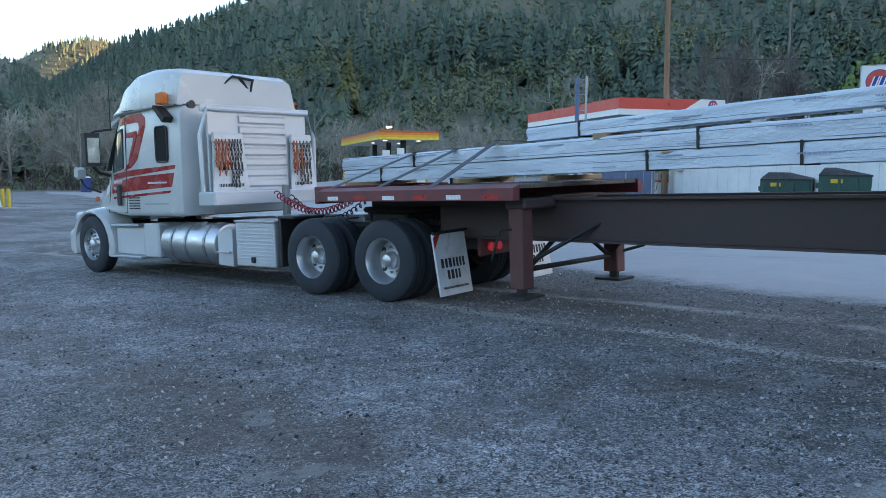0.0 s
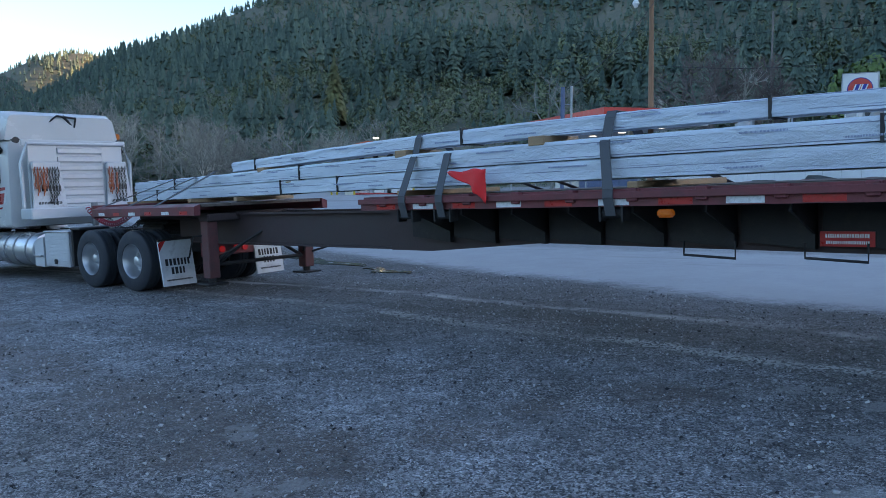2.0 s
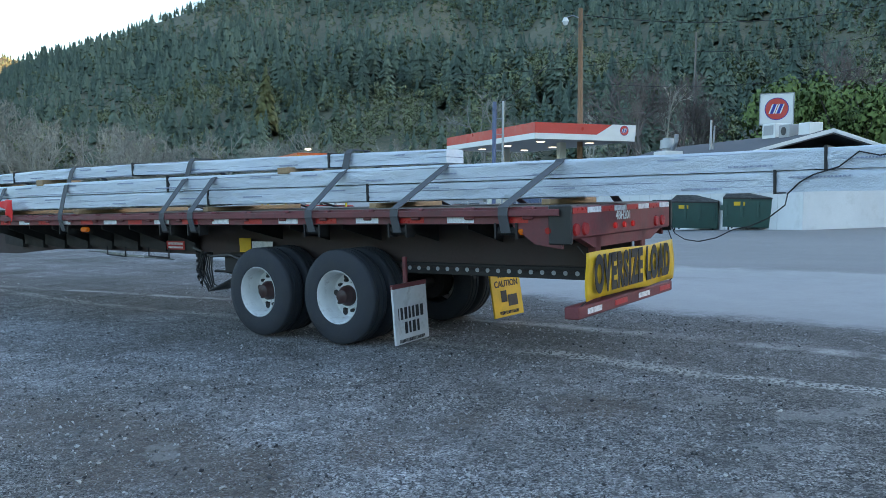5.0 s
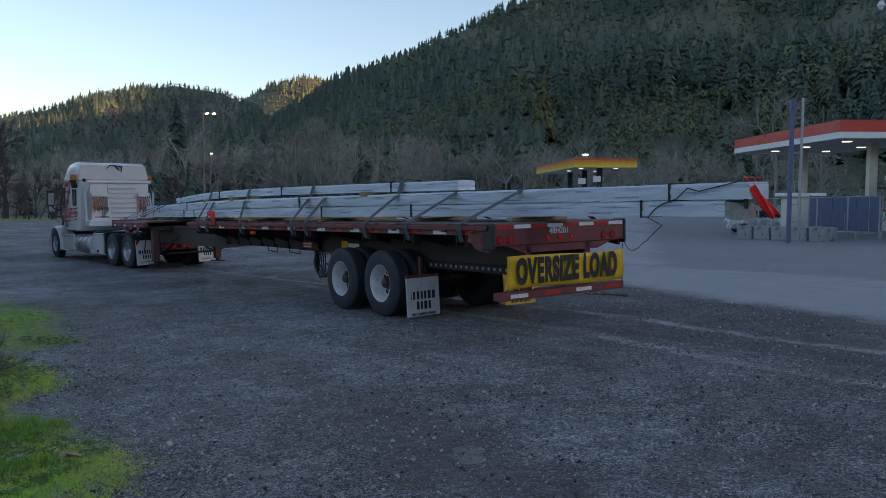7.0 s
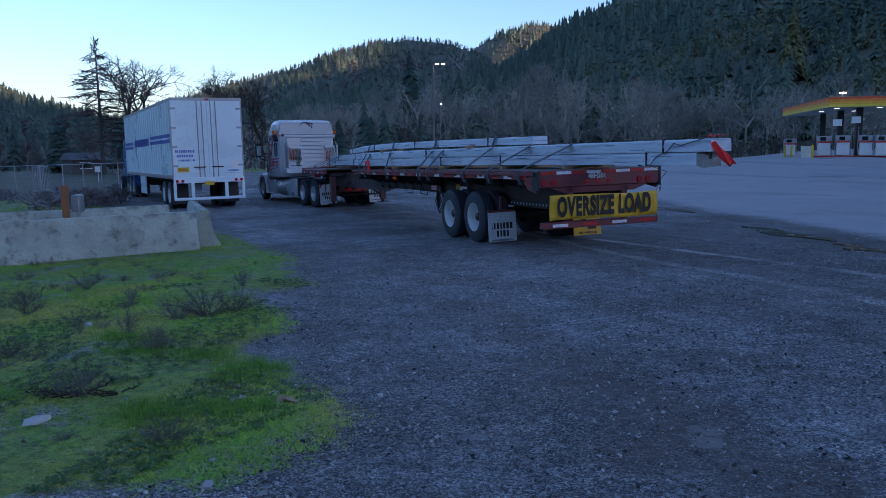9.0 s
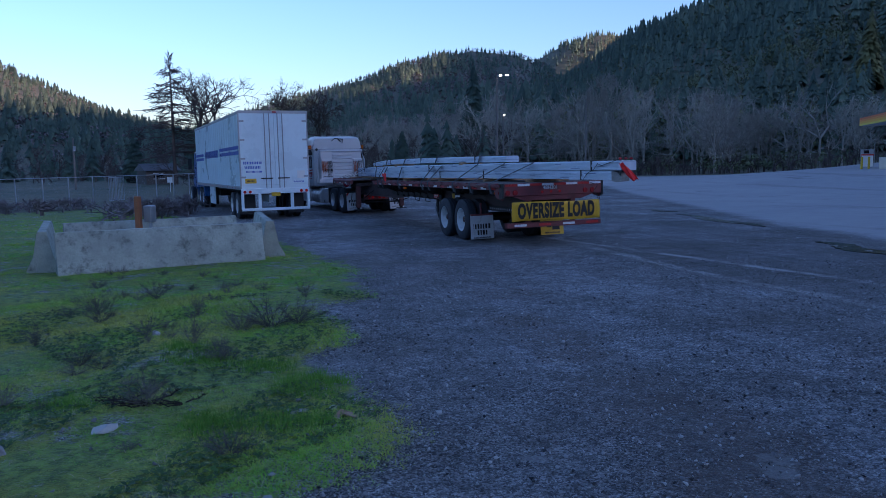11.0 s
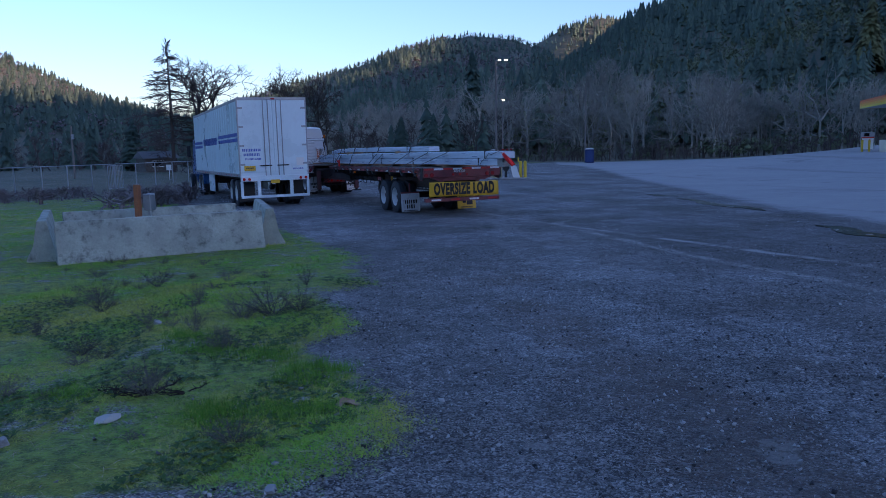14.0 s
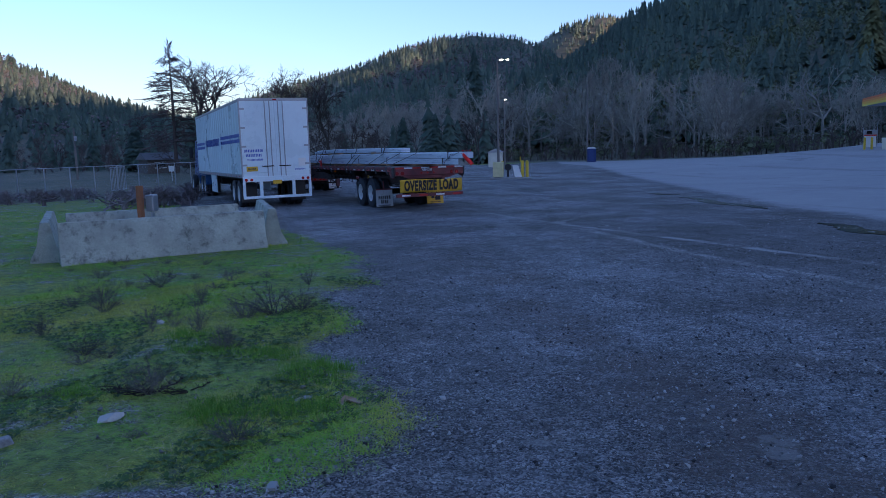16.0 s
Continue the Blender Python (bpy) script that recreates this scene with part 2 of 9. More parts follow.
# the worn painted line and the band of pale chips beside the paving; each runs x over y
WORN_LINE = ((3.0, 5.0, 6.7, 7.5, 8.7, 10.0, 11.4, 12.8, 14.6, 17.4, 20.7, 26), (8.0, 5.9, 4.3, 3.55, 2.5, 1.15, -0.1, -1.8, -4.2, -8.3, -12.5, -19))
CHIP_BAND = ((3.0, 3.8, 5.4, 5.9, 6.9, 8.05, 10.2, 11.0, 13.5, 18), (6.1, 5.2, 3.6, 2.98, 2.15, 1.0, -0.9, -1.75, -4.5, -9))
BARE = ((-1.02, 4.72, 0.2, 0.13), (-0.95, 4.55, 0.13, 0.1), (-0.45, 3.68, 0.24, 0.15), (-0.7, 3.62, 0.16, 0.1), (2.66, 4.0, 0.2, 0.12), (2.96, 3.87, 0.14, 0.1), (2.92, 5.03, 0.34, 0.2), (3.33, 4.55, 0.42, 0.2), (3.88, 4.62, 0.4, 0.2), (2.25, 3.2, 0.28, 0.14), (-2.95, 3.3, 0.18, 0.13), (-2.14, 8.15, 0.24, 0.12), (-3.76, 10.4, 0.3, 0.14), (-1.39, 10.43, 0.5, 0.2), (-2.2, 4.1, 0.16, 0.1), (1.1, 5.6, 0.2, 0.1))
SOIL = ((-4.2, 7.9, 0.7), (-3.6, 7.3, 0.6), (-3.0, 6.6, 0.5), (-2.3, 5.9, 0.6), (-1.9, 5.4, 0.65), (-1.4, 5.1, 0.6), (-1.0, 4.4, 0.7), (-0.6, 4.2, 0.6), (-0.4, 3.8, 0.5), (0.4, 4.4, 0.4), (1.9, 5.1, 0.5), (1.0, 4.9, 0.35), (-5.5, 9.6, 0.8))


def surface(x, y):
    """The lot with its small hollows and humps."""
    x, y = np.asarray(x, float), np.asarray(y, float)
    h = np.zeros(x.shape)
    for k, (fx, fy, amp) in enumerate(((1.3, 0.7, 0.006), (0.5, -1.1, 0.007), (2.9, 2.3, 0.004), (-2.1, 3.7, 0.004))):
        h = h + amp * np.sin(fx * x + fy * y + k * 1.7)
    h = h + np.clip(np.interp(y, *TURF_EDGE) - x, 0, 1) * 0.02 * np.sin(4.1 * x + 1.3) * np.sin(3.3 * y)
    return lot(x, y) + h * np.clip(1 - np.hypot(x, y) / 40, 0, 1)


def blots(X, Y, spots):
    """How near each place lies to the middle of the nearest spot: 1 there, 0 at its edge."""
    out = np.full(X.shape, -1.0)
    for s in spots:
        out = np.maximum(out, 1 - np.sqrt(((X - s[0]) / s[2]) ** 2 + ((Y - s[1]) / s[-1]) ** 2))
    return out


def build_ground():
    az = np.radians(np.concatenate([np.arange(-40, 70, 0.4), np.arange(70, 320, 2.5)]))
    rr = np.concatenate([[0.0], np.geomspace(0.6, 60, 150), np.geomspace(62, 4200, 80)])
    A, R = np.meshgrid(az, rr)
    X, Y = -np.sin(A) * R, np.cos(A) * R
    Z = terrain(X, Y) + surface(X, Y) - lot(X, Y)
    turf = np.interp(Y, *TURF_EDGE) - X
    nr, na = R.shape
    vs = np.stack([X, Y, Z], -1).reshape(-1, 3)
    i = np.arange(nr - 1)[:, None] * na
    j = np.arange(na)[None, :]
    q = np.stack([i + j, i + na + j, i + na + (j + 1) % na, i + (j + 1) % na], -1).reshape(-1, 4)[:, ::-1]
    me = bpy.data.meshes.new("ground")
    me.from_pydata(vs.tolist(), [], q.tolist())
    me.polygons.foreach_set("use_smooth", [True] * len(me.polygons))
    for nm, val in (("turf", turf), ("line", (np.interp(Y, *WORN_LINE) - X) * 0.74), ("chips", (np.interp(Y, *CHIP_BAND) - X) * 0.74), ("bare", blots(X, Y, BARE)), ("soil", blots(X, Y, SOIL)), ("edge", np.interp(Y, *LOT_EDGE) - X), ("yard", X - np.interp(Y, *YARD_EDGE)), ("wild", step(130, 175, R) + step(42, 50, R) * step(48, 52, np.degrees(A)) * step(120, 110, np.degrees(A)) + step(28, 40, X - Y) )):
        at = me.attributes.new(nm, "FLOAT", "POINT")
        at.data.foreach_set("value", np.ascontiguousarray(val.reshape(-1), dtype=np.float32))
    me.materials.append(ground_material())
    return tagged(new("ground", me), "worn grey gravel and asphalt lot running into grass and hills", "ground", kind="structure")


def ground_material():
    m, nt, bs = nodes_of("gravel_and_asphalt")

    def attr(n):
        a = nt.nodes.new("ShaderNodeAttribute")
        a.attribute_name = n
        return a.outputs["Fac"]

    def math_(op, a, b=0.0):
        n = nt.nodes.new("ShaderNodeMath")
        n.operation = op
        for k, v in ((0, a), (1, b)):
            if isinstance(v, (int, float)):
                n.inputs[k].default_value = v
            else:
                nt.links.new(v, n.inputs[k])
        return n.outputs[0]

    broad, mid, fine = noise_of(nt, 0.22, 6, 0.65), noise_of(nt, 1.6, 6, 0.7), noise_of(nt, 9, 6, 0.75)
    grit = noise_of(nt, 70, 3, 0.7)
    tc = nt.nodes.new("ShaderNodeTexCoord")

    def along(scale, detail, rough, stretch, turn=-40.0):
        """Noise drawn out along the way that vehicles take over the lot."""
        mp = nt.nodes.new("ShaderNodeMapping")
        mp.vector_type = "TEXTURE"
        mp.inputs["Rotation"].default_value = (0, 0, radians(turn))
        mp.inputs["Scale"].default_value = stretch
        nt.links.new(tc.outputs["Object"], mp.inputs[0])
        n = add_node(nt, "ShaderNodeTexNoise", Scale=scale, Detail=detail, Roughness=rough)
        nt.links.new(mp.outputs[0], n.inputs["Vector"])
        return n.outputs[0]

    def cells(scale):
        v = add_node(nt, "ShaderNodeTexVoronoi", Scale=scale)
        nt.links.new(tc.outputs["Object"], v.inputs["Vector"])
        return v

    vor, vor2, vor3 = cells(88.0), cells(46.0), cells(21.0)
    # loose grey stone over dark worn asphalt
    def stones(src, lo, hi):
        k = nt.nodes.new("ShaderNodeSeparateColor")
        nt.links.new(src, k.inputs[0])
        a = mixer(nt, lo, hi, ramp(nt, k.outputs[0], 0.2, 0.9))
        a = mixer(nt, a, (0.03, 0.03, 0.033), ramp(nt, k.outputs[1], 0.78, 0.84))
        return mixer(nt, a, (0.58, 0.58, 0.57), ramp(nt, k.outputs[2], 0.93, 0.96))

    stone = mixer(nt, stones(vor.outputs["Color"], (0.062, 0.063, 0.066), (0.42, 0.42, 0.42)), stones(vor2.outputs["Color"], (0.055, 0.056, 0.058), (0.52, 0.52, 0.52)), ramp(nt, grit, 0.5, 0.58))
    big = nt.nodes.new("ShaderNodeSeparateColor")
    nt.links.new(vor3.outputs["Color"], big.inputs[0])
    stone = mixer(nt, stone, mixer(nt, (0.10, 0.10, 0.105), (0.36, 0.355, 0.35), big.outputs[0]), math_("MULTIPLY", ramp(nt, big.outputs[1], 0.8, 0.83), ramp(nt, vor3.outputs["Distance"], 0.42, 0.34)))
    tar = mixer(nt, (0.075, 0.074, 0.074), (0.17, 0.166, 0.16), ramp(nt, fine, 0.3, 0.7))
    tar = mixer(nt, tar, stone, 0.35)
    tracks = along(0.55, 6, 0.68, (3.6, 1.0, 1.0))
    cover = ramp(nt, mixer(nt, mixer(nt, mid, broad, 0.5), tracks, 0.55), 0.42, 0.57)
    c = mixer(nt, tar, stone, ramp(nt, cover, 0, 1, 0.10, 1.0))
    # clods and thin spots a hand's width across, and broader ones
    c = mixer(nt, c, mixer(nt, (0.5, 0.5, 0.5), (1.55, 1.55, 1.55), ramp(nt, noise_of(nt, 13, 8, 0.85), 0.36, 0.64)), 1.0, "MULTIPLY")
    c = mixer(nt, c, mixer(nt, (0.70, 0.69, 0.68), (1.28, 1.28, 1.29), ramp(nt, noise_of(nt, 2.6, 7, 0.72), 0.36, 0.64)), 1.0, "MULTIPLY")
    c = mixer(nt, c, mixer(nt, (0.66, 0.63, 0.60), (1.24, 1.25, 1.28), ramp(nt, noise_of(nt, 0.35, 5, 0.6), 0.38, 0.62)), 1.0, "MULTIPLY")
    # wheel-worn lanes: packed darker strips and paler dusty ones
    lanes = along(0.9, 5, 0.6, (9.0, 1.0, 1.0), -42.0)
    c = mixer(nt, c, (0.065, 0.062, 0.06), ramp(nt, lanes, 0.56, 0.68, 0, 0.5))
    c = mixer(nt, c, (0.30, 0.295, 0.285), ramp(nt, along(0.7, 6, 0.72, (7.0, 1.0, 1.0), -46.0), 0.57, 0.69, 0, 0.55))
    # brown soil showing through in a washed-out track and in odd spots
    mud = math_("MAXIMUM", ramp(nt, noise_of(nt, 0.6, 6, 0.7), 0.56, 0.7, 0, 0.55), ramp(nt, math_("ADD", attr("soil"), math_("MULTIPLY", math_("SUBTRACT", mid, 0.5), 2.0)), 0.0, 0.6, 0, 0.8))
    c = mixer(nt, c, mixer(nt, (0.075, 0.058, 0.048), (0.135, 0.105, 0.085), fine), math_("MULTIPLY", mud, ramp(nt, vor.outputs["Color"], 0.35, 0.6, 1.0, 0.45)))
    flat = ramp(nt, math_("ADD", attr("bare"), math_("MULTIPLY", math_("SUBTRACT", noise_of(nt, 5, 6, 0.7), 0.5), 2.6)), 0.25, 0.45, 0, 0.6)
    pale = ramp(nt, noise_of(nt, 0.55, 7, 0.72), 0.68, 0.71, 0, 0.6)
    c = mixer(nt, c, mixer(nt, (0.20, 0.195, 0.185), (0.32, 0.315, 0.30), fine), math_("MAXIMUM", flat, pale))
    edge = attr("edge")
    wob = math_("ADD", edge, math_("MULTIPLY", math_("SUBTRACT", mid, 0.5), 1.1))
    # packed dark strip, pale chips and a worn painted line beside the smooth paving
    packed = math_("MULTIPLY", ramp(nt, attr("chips"), 0.6, 0.1), ramp(nt, wob, -0.9, 0.4))
    sep = nt.nodes.new("ShaderNodeSeparateXYZ")
    nt.links.new(tc.outputs["Object"], sep.inputs[0])
    here = ramp(nt, sep.outputs["Y"], 24.0, 15.0)
    packed = math_("MULTIPLY", packed, here)
    c = mixer(nt, c, (0.085, 0.078, 0.07), math_("MULTIPLY", packed, ramp(nt, vor.outputs["Color"], 0.3, 0.6, 0.7, 0.25)))
    chips = math_("ADD", attr("chips"), math_("MULTIPLY", math_("SUBTRACT", mid, 0.5), 0.5))
    band = math_("MULTIPLY", ramp(nt, chips, -0.17, -0.08), ramp(nt, chips, 0.17, 0.07))
    thin = ramp(nt, noise_of(nt, 0.8, 4, 0.6), 0.38, 0.54, 0.05, 1.0)
    c = mixer(nt, c, (0.46, 0.455, 0.43), math_("MULTIPLY", math_("MULTIPLY", math_("MULTIPLY", band, here), thin), ramp(nt, vor2.outputs["Color"], 0.44, 0.5, 0.0, 0.9)))
    line = math_("ADD", attr("line"), math_("MULTIPLY", math_("SUBTRACT", mid, 0.5), 0.12))
    worn = math_("MULTIPLY", ramp(nt, line, -0.17, -0.06), ramp(nt, line, 0.17, 0.06))
    c = mixer(nt, c, (0.46, 0.455, 0.44), math_("MULTIPLY", math_("MULTIPLY", worn, here), ramp(nt, noise_of(nt, 1.3, 6, 0.75), 0.42, 0.60, 0.08, 0.85)))
    smooth = mixer(nt, (0.27, 0.27, 0.272), (0.355, 0.352, 0.35), ramp(nt, mixer(nt, broad, fine, 0.35), 0.3, 0.7))
    smooth = mixer(nt, smooth, (0.10, 0.10, 0.10), ramp(nt, noise_of(nt, 0.13, 7, 0.7), 0.60, 0.66, 0, 0.6))
    smooth = mixer(nt, smooth, (0.16, 0.158, 0.155), ramp(nt, along(0.25, 7, 0.75, (5.0, 1.0, 1.0)), 0.55, 0.63, 0, 0.5))
    paved = ramp(nt, math_("ADD", wob, math_("MULTIPLY", math_("SUBTRACT", fine, 0.5), 1.6)), 0.15, -0.55)
    yard = ramp(nt, math_("ADD", attr("yard"), math_("MULTIPLY", math_("SUBTRACT", mid, 0.5), 2.4)), -0.2, 0.5, 0, 0.8)
    loose = mixer(nt, mixer(nt, (0.15, 0.147, 0.14), (0.235, 0.23, 0.225), ramp(nt, mixer(nt, mid, tracks, 0.5), 0.38, 0.62)), stone, 0.3)
    smooth = mixer(nt, smooth, loose, yard)
    verge = math_("MULTIPLY", ramp(nt, wob, 1.6, 0.1), ramp(nt, wob, -0.4, 0.1))
    c = mixer(nt, c, (0.075, 0.07, 0.066), math_("MULTIPLY", verge, ramp(nt, grit, 0.4, 0.6, 0.3, 0.08)))
    c = mixer(nt, c, smooth, paved)
    # turf with bare gravel patches
    turf = math_("ADD", attr("turf"), math_("MULTIPLY", math_("SUBTRACT", mid, 0.5), 2.2))
    green = mixer(nt, (0.07, 0.115, 0.02), (0.21, 0.31, 0.05), ramp(nt, fine, 0.40, 0.60))
    green = mixer(nt, green, (0.30, 0.31, 0.05), math_("MULTIPLY", ramp(nt, mid, 0.47, 0.62, 0, 0.7), ramp(nt, grit, 0.42, 0.55, 0.1, 1.0)))
    bare = ramp(nt, noise_of(nt, 1.3, 7, 0.75), 0.54, 0.61, 0, 0.85)
    green = mixer(nt, green, stone, bare)
    c = mixer(nt, c, green, ramp(nt, turf, 0.0, 0.35))
    wild = mixer(nt, (0.065, 0.08, 0.045), (0.12, 0.115, 0.075), ramp(nt, noise_of(nt, 0.05, 5), 0.35, 0.65))
    wild = mixer(nt, wild, (0.19, 0.16, 0.10), ramp(nt, noise_of(nt, 0.5, 5, 0.7), 0.5, 0.66, 0, 0.7))
    c = mixer(nt, c, wild, ramp(nt, math_("ADD", attr("wild"), math_("MULTIPLY", math_("SUBTRACT", broad, 0.5), 0.6)), 0.4, 0.6))
    nt.links.new(c, bs.inputs["Base Color"])
    nt.links.new(ramp(nt, mid, 0.3, 0.7, 0.62, 0.9), bs.inputs["Roughness"])
    bs.inputs["Specular IOR Level"].default_value = 0.35
    hgt = mixer(nt, vor2.outputs["Distance"], grit, 0.4)
    bp = add_node(nt, "ShaderNodeBump", Distance=0.035)
    bp.invert = True
    nt.links.new(ramp(nt, wob, -0.2, 0.4, 0.15, 1.0), bp.inputs["Strength"])
    nt.links.new(hgt, bp.inputs["Height"])
    nt.links.new(bp.outputs[0], bs.inputs["Normal"])
    return m


# ---- woods ----
def tri_mesh(name, V, T, tint, material, smooth=False, normals=None):
    me = bpy.data.meshes.new(name)
    me.vertices.add(len(V))
    me.vertices.foreach_set("co", np.ascontiguousarray(V, dtype=np.float32).reshape(-1))
    me.loops.add(len(T) * 3)
    me.loops.foreach_set("vertex_index", np.ascontiguousarray(T, dtype=np.int32).reshape(-1))
    me.polygons.add(len(T))
    me.polygons.foreach_set("loop_start", np.arange(0, len(T) * 3, 3, dtype=np.int32))
    me.update(calc_edges=True)
    if smooth:
        me.polygons.foreach_set("use_smooth", [True] * len(T))
    at = me.attributes.new("tint", "FLOAT", "POINT")
    at.data.foreach_set("value", np.ascontiguousarray(tint, dtype=np.float32))
    me.materials.append(material)
    if normals is not None:
        me.polygons.foreach_set("use_smooth", [True] * len(T))
        me.normals_split_custom_set_from_vertices(normals)
    return me


def crown_normals(variant):
    """Leaf faces take the light as the crown's rounded mass does."""
    v = variant[0]
    r = np.random.default_rng(len(v))
    n = np.stack([v[:, 0], v[:, 1], (v[:, 2] - 0.42) * 0.5 + 0.6], -1) / max(0.05, np.abs(v[:, :2]).max())
    n += r.normal(0, 0.28, n.shape)
    return n / np.linalg.norm(n, axis=1)[:, None]


def outward(variant):
    """The same faces, all turned with their front to the outside of the crown."""
    v, t = variant[0], variant[1]
    n = np.cross(v[t[:, 1]] - v[t[:, 0]], v[t[:, 2]] - v[t[:, 0]])
    o = v[t].mean(1) - np.array([0, 0, 0.35])
    o[:, 2] += 0.1
    back = (n * o).sum(1) < 0
    t = t.copy()
    t[back] = t[back][:, ::-1]
    return (v, t) + tuple(variant[2:])


def scatter(variants, xyz, height, width, turn, tint):
    """Many plants in one set of vertices: each a variant of height 1, set down, turned and sized."""
    Vs, Ts, Cs, base = [], [], [], 0
    pick = np.arange(len(xyz)) % len(variants)
    for k, (v, t) in enumerate(variants):
        s = np.nonzero(pick == k)[0]
        if not len(s):
            continue
        c, n = np.cos(turn[s])[:, None], np.sin(turn[s])[:, None]
        w, h = width[s][:, None], height[s][:, None]
        V = np.stack([(v[None, :, 0] * c - v[None, :, 1] * n) * w + xyz[s, 0:1], (v[None, :, 0] * n + v[None, :, 1] * c) * w + xyz[s, 1:2], v[None, :, 2] * h + xyz[s, 2:3]], -1)
        T = t[None] + (np.arange(len(s)) * len(v))[:, None, None] + base
        Vs.append(V.reshape(-1, 3))
        Ts.append(T.reshape(-1, 3))
        Cs.append(np.repeat(tint[s], len(v)))
        base += len(s) * len(v)
    return np.concatenate(Vs), np.concatenate(Ts), np.concatenate(Cs)


def conifer(rng, tiers, points, boughs=0, slim=0.5, low=0.04):
    """A fir of height 1: ragged drooping skirts of needles round the stem, with single boughs standing out of them."""
    V, T = [], []
    lean = rng.normal(0, 0.012, 2)

    def reach(z):
        return slim * ((1 - z) / (1 - low)) ** 0.82 + 0.012

    for k in range(tiers):
        u = (k + rng.uniform(0.1, 0.7)) / tiers
        z = low + (0.93 - low) * u
        r, off = reach(z), rng.random() * 6.28
        cx, cy = lean * z
        i = len(V)
        V.append((cx, cy, min(1.0, z + (1 - low) / tiers * rng.uniform(1.15, 1.6))))
        for j in range(points * 2):
            a = off + math.pi * j / points + rng.normal(0, 0.12)
            q = r * (rng.uniform(0.78, 1.15) if j % 2 == 0 else rng.uniform(0.45, 0.66))
            V.append((cx + math.cos(a) * q, cy + math.sin(a) * q, z - (0.16 if j % 2 == 0 else 0.02) * r * rng.uniform(0.4, 1.6)))
        T += [(i, i + 1 + j, i + 1 + (j + 1) % (points * 2)) for j in range(points * 2)]
    for k in range(boughs):
        u = 1 - math.sqrt((k + rng.random()) / boughs)
        z = low + (0.97 - low) * u
        a = rng.random() * 6.28
        r = reach(z) * rng.uniform(0.75, 1.25)
        c, s = math.cos(a), math.sin(a)
        w = r * rng.uniform(0.22, 0.36)
        drop = r * rng.uniform(0.05, 0.3) * (1 - 0.5 * u)
        i = len(V)

        def at(f, g, h):
            V.append((c * r * f - s * w * g, s * r * f + c * w * g, min(1.0, z + h)))
        at(0.3, 0, 0.035)
        at(0.72, 1.0, -drop * 0.5)
        at(0.72, -1.0, -drop * 0.5)
        at(0.95, 0.55, -drop)
        at(1.0, -0.35, -drop * 1.1)
        at(0.8, 0.1, -drop * 0.35)
        T += [(i, i + 1, i + 5), (i, i + 5, i + 2), (i + 1, i + 3, i + 5), (i + 5, i + 4, i + 2)]
    i = len(V)
    V += [(0.014, 0, 0.88), (-0.012, 0.012, 0.88), (0, 0, 1.0)]
    T.append((i, i + 1, i + 2))
    return np.array(V), np.array(T)


def fuzzed(variant, rng, n, size=0.07, wide=0.0028):
    """A leafless tree with a haze of fine twigs round its outer branches."""
    V, T = variant
    top = np.nonzero(V[:, 2] > 0.3)[0]
    p = V[rng.choice(top, n)]
    d = rng.normal(size=(n, 3)) + np.array([0, 0, 0.5]) + p * np.array([1.5, 1.5, 0])
    d *= (size * rng.uniform(0.5, 1.3, n) / np.linalg.norm(d, axis=1))[:, None]
    e = np.cross(d, rng.normal(size=(n, 3)))
    e *= (wide / np.linalg.norm(e, axis=1))[:, None]
    W = np.stack([p - e, p + e, p + d], 1).reshape(-1, 3)
    return np.concatenate([V, W]), np.concatenate([T, np.arange(3 * n).reshape(-1, 3) + len(V)])


def clump_tree(rng, blobs, leaves, spread=0.42, low=0.25, leaf=1.0, limbs=True):
    """A broad evergreen crown: clumps of small leaf faces with gaps, on a short forked trunk."""
    V, T = [], []
    centres = []
    for _ in range(blobs):
        a, q = rng.random() * 6.28, math.sqrt(rng.random())
        z = rng.uniform(low, 0.86)
        lim = spread * math.sqrt(max(0.1, 1 - ((z - 0.52) / 0.52) ** 2))
        centres.append((math.cos(a) * q * lim, math.sin(a) * q * lim, z, rng.uniform(0.10, 0.19)))
    for cx, cy, cz, cr in centres:
        for _ in range(leaves):
            d = rng.normal(size=3)
            d /= np.linalg.norm(d)
            p = np.array([cx, cy, cz]) + d * cr * rng.uniform(0.6, 1.05) * np.array([1, 1, 0.8])
            e1 = np.cross(d + rng.normal(0, 0.5, 3), rng.normal(size=3))
            e1 /= np.linalg.norm(e1)
            e2 = np.cross(d, e1)
            s = cr * rng.uniform(0.22, 0.42) * leaf
            k = len(V)
            V += [tuple(p + e1 * s), tuple(p - e1 * s * 0.5 + e2 * s * 0.8), tuple(p - e1 * s * 0.5 - e2 * s * 0.8)]
            T.append((k, k + 1, k + 2))
    for cx, cy, cz, cr in centres[::3] if limbs else []:
        branch_into(V, T, (0, 0, 0), (cx * 0.4, cy * 0.4, cz * 0.55), 0.022, 0.014)
        branch_into(V, T, (cx * 0.4, cy * 0.4, cz * 0.55), (cx, cy, cz), 0.014, 0.005)
    return np.array(V), np.array(T)


def branch_into(V, T, p0, p1, r0, r1):
    p0, p1 = Vector(p0), Vector(p1)
    d = p1 - p0
    u = d.orthogonal().normalized()
    w = d.normalized().cross(u)
    k = len(V)
    for p, r in ((p0, r0), (p1, r1)):
        for i in range(3):
            V.append(tuple(p + (u * math.cos(2.094 * i) + w * math.sin(2.094 * i)) * r))
    for i in range(3):
        j = (i + 1) % 3
        T.extend([(k + i, k + j, k + 3 + j), (k + i, k + 3 + j, k + 3 + i)])


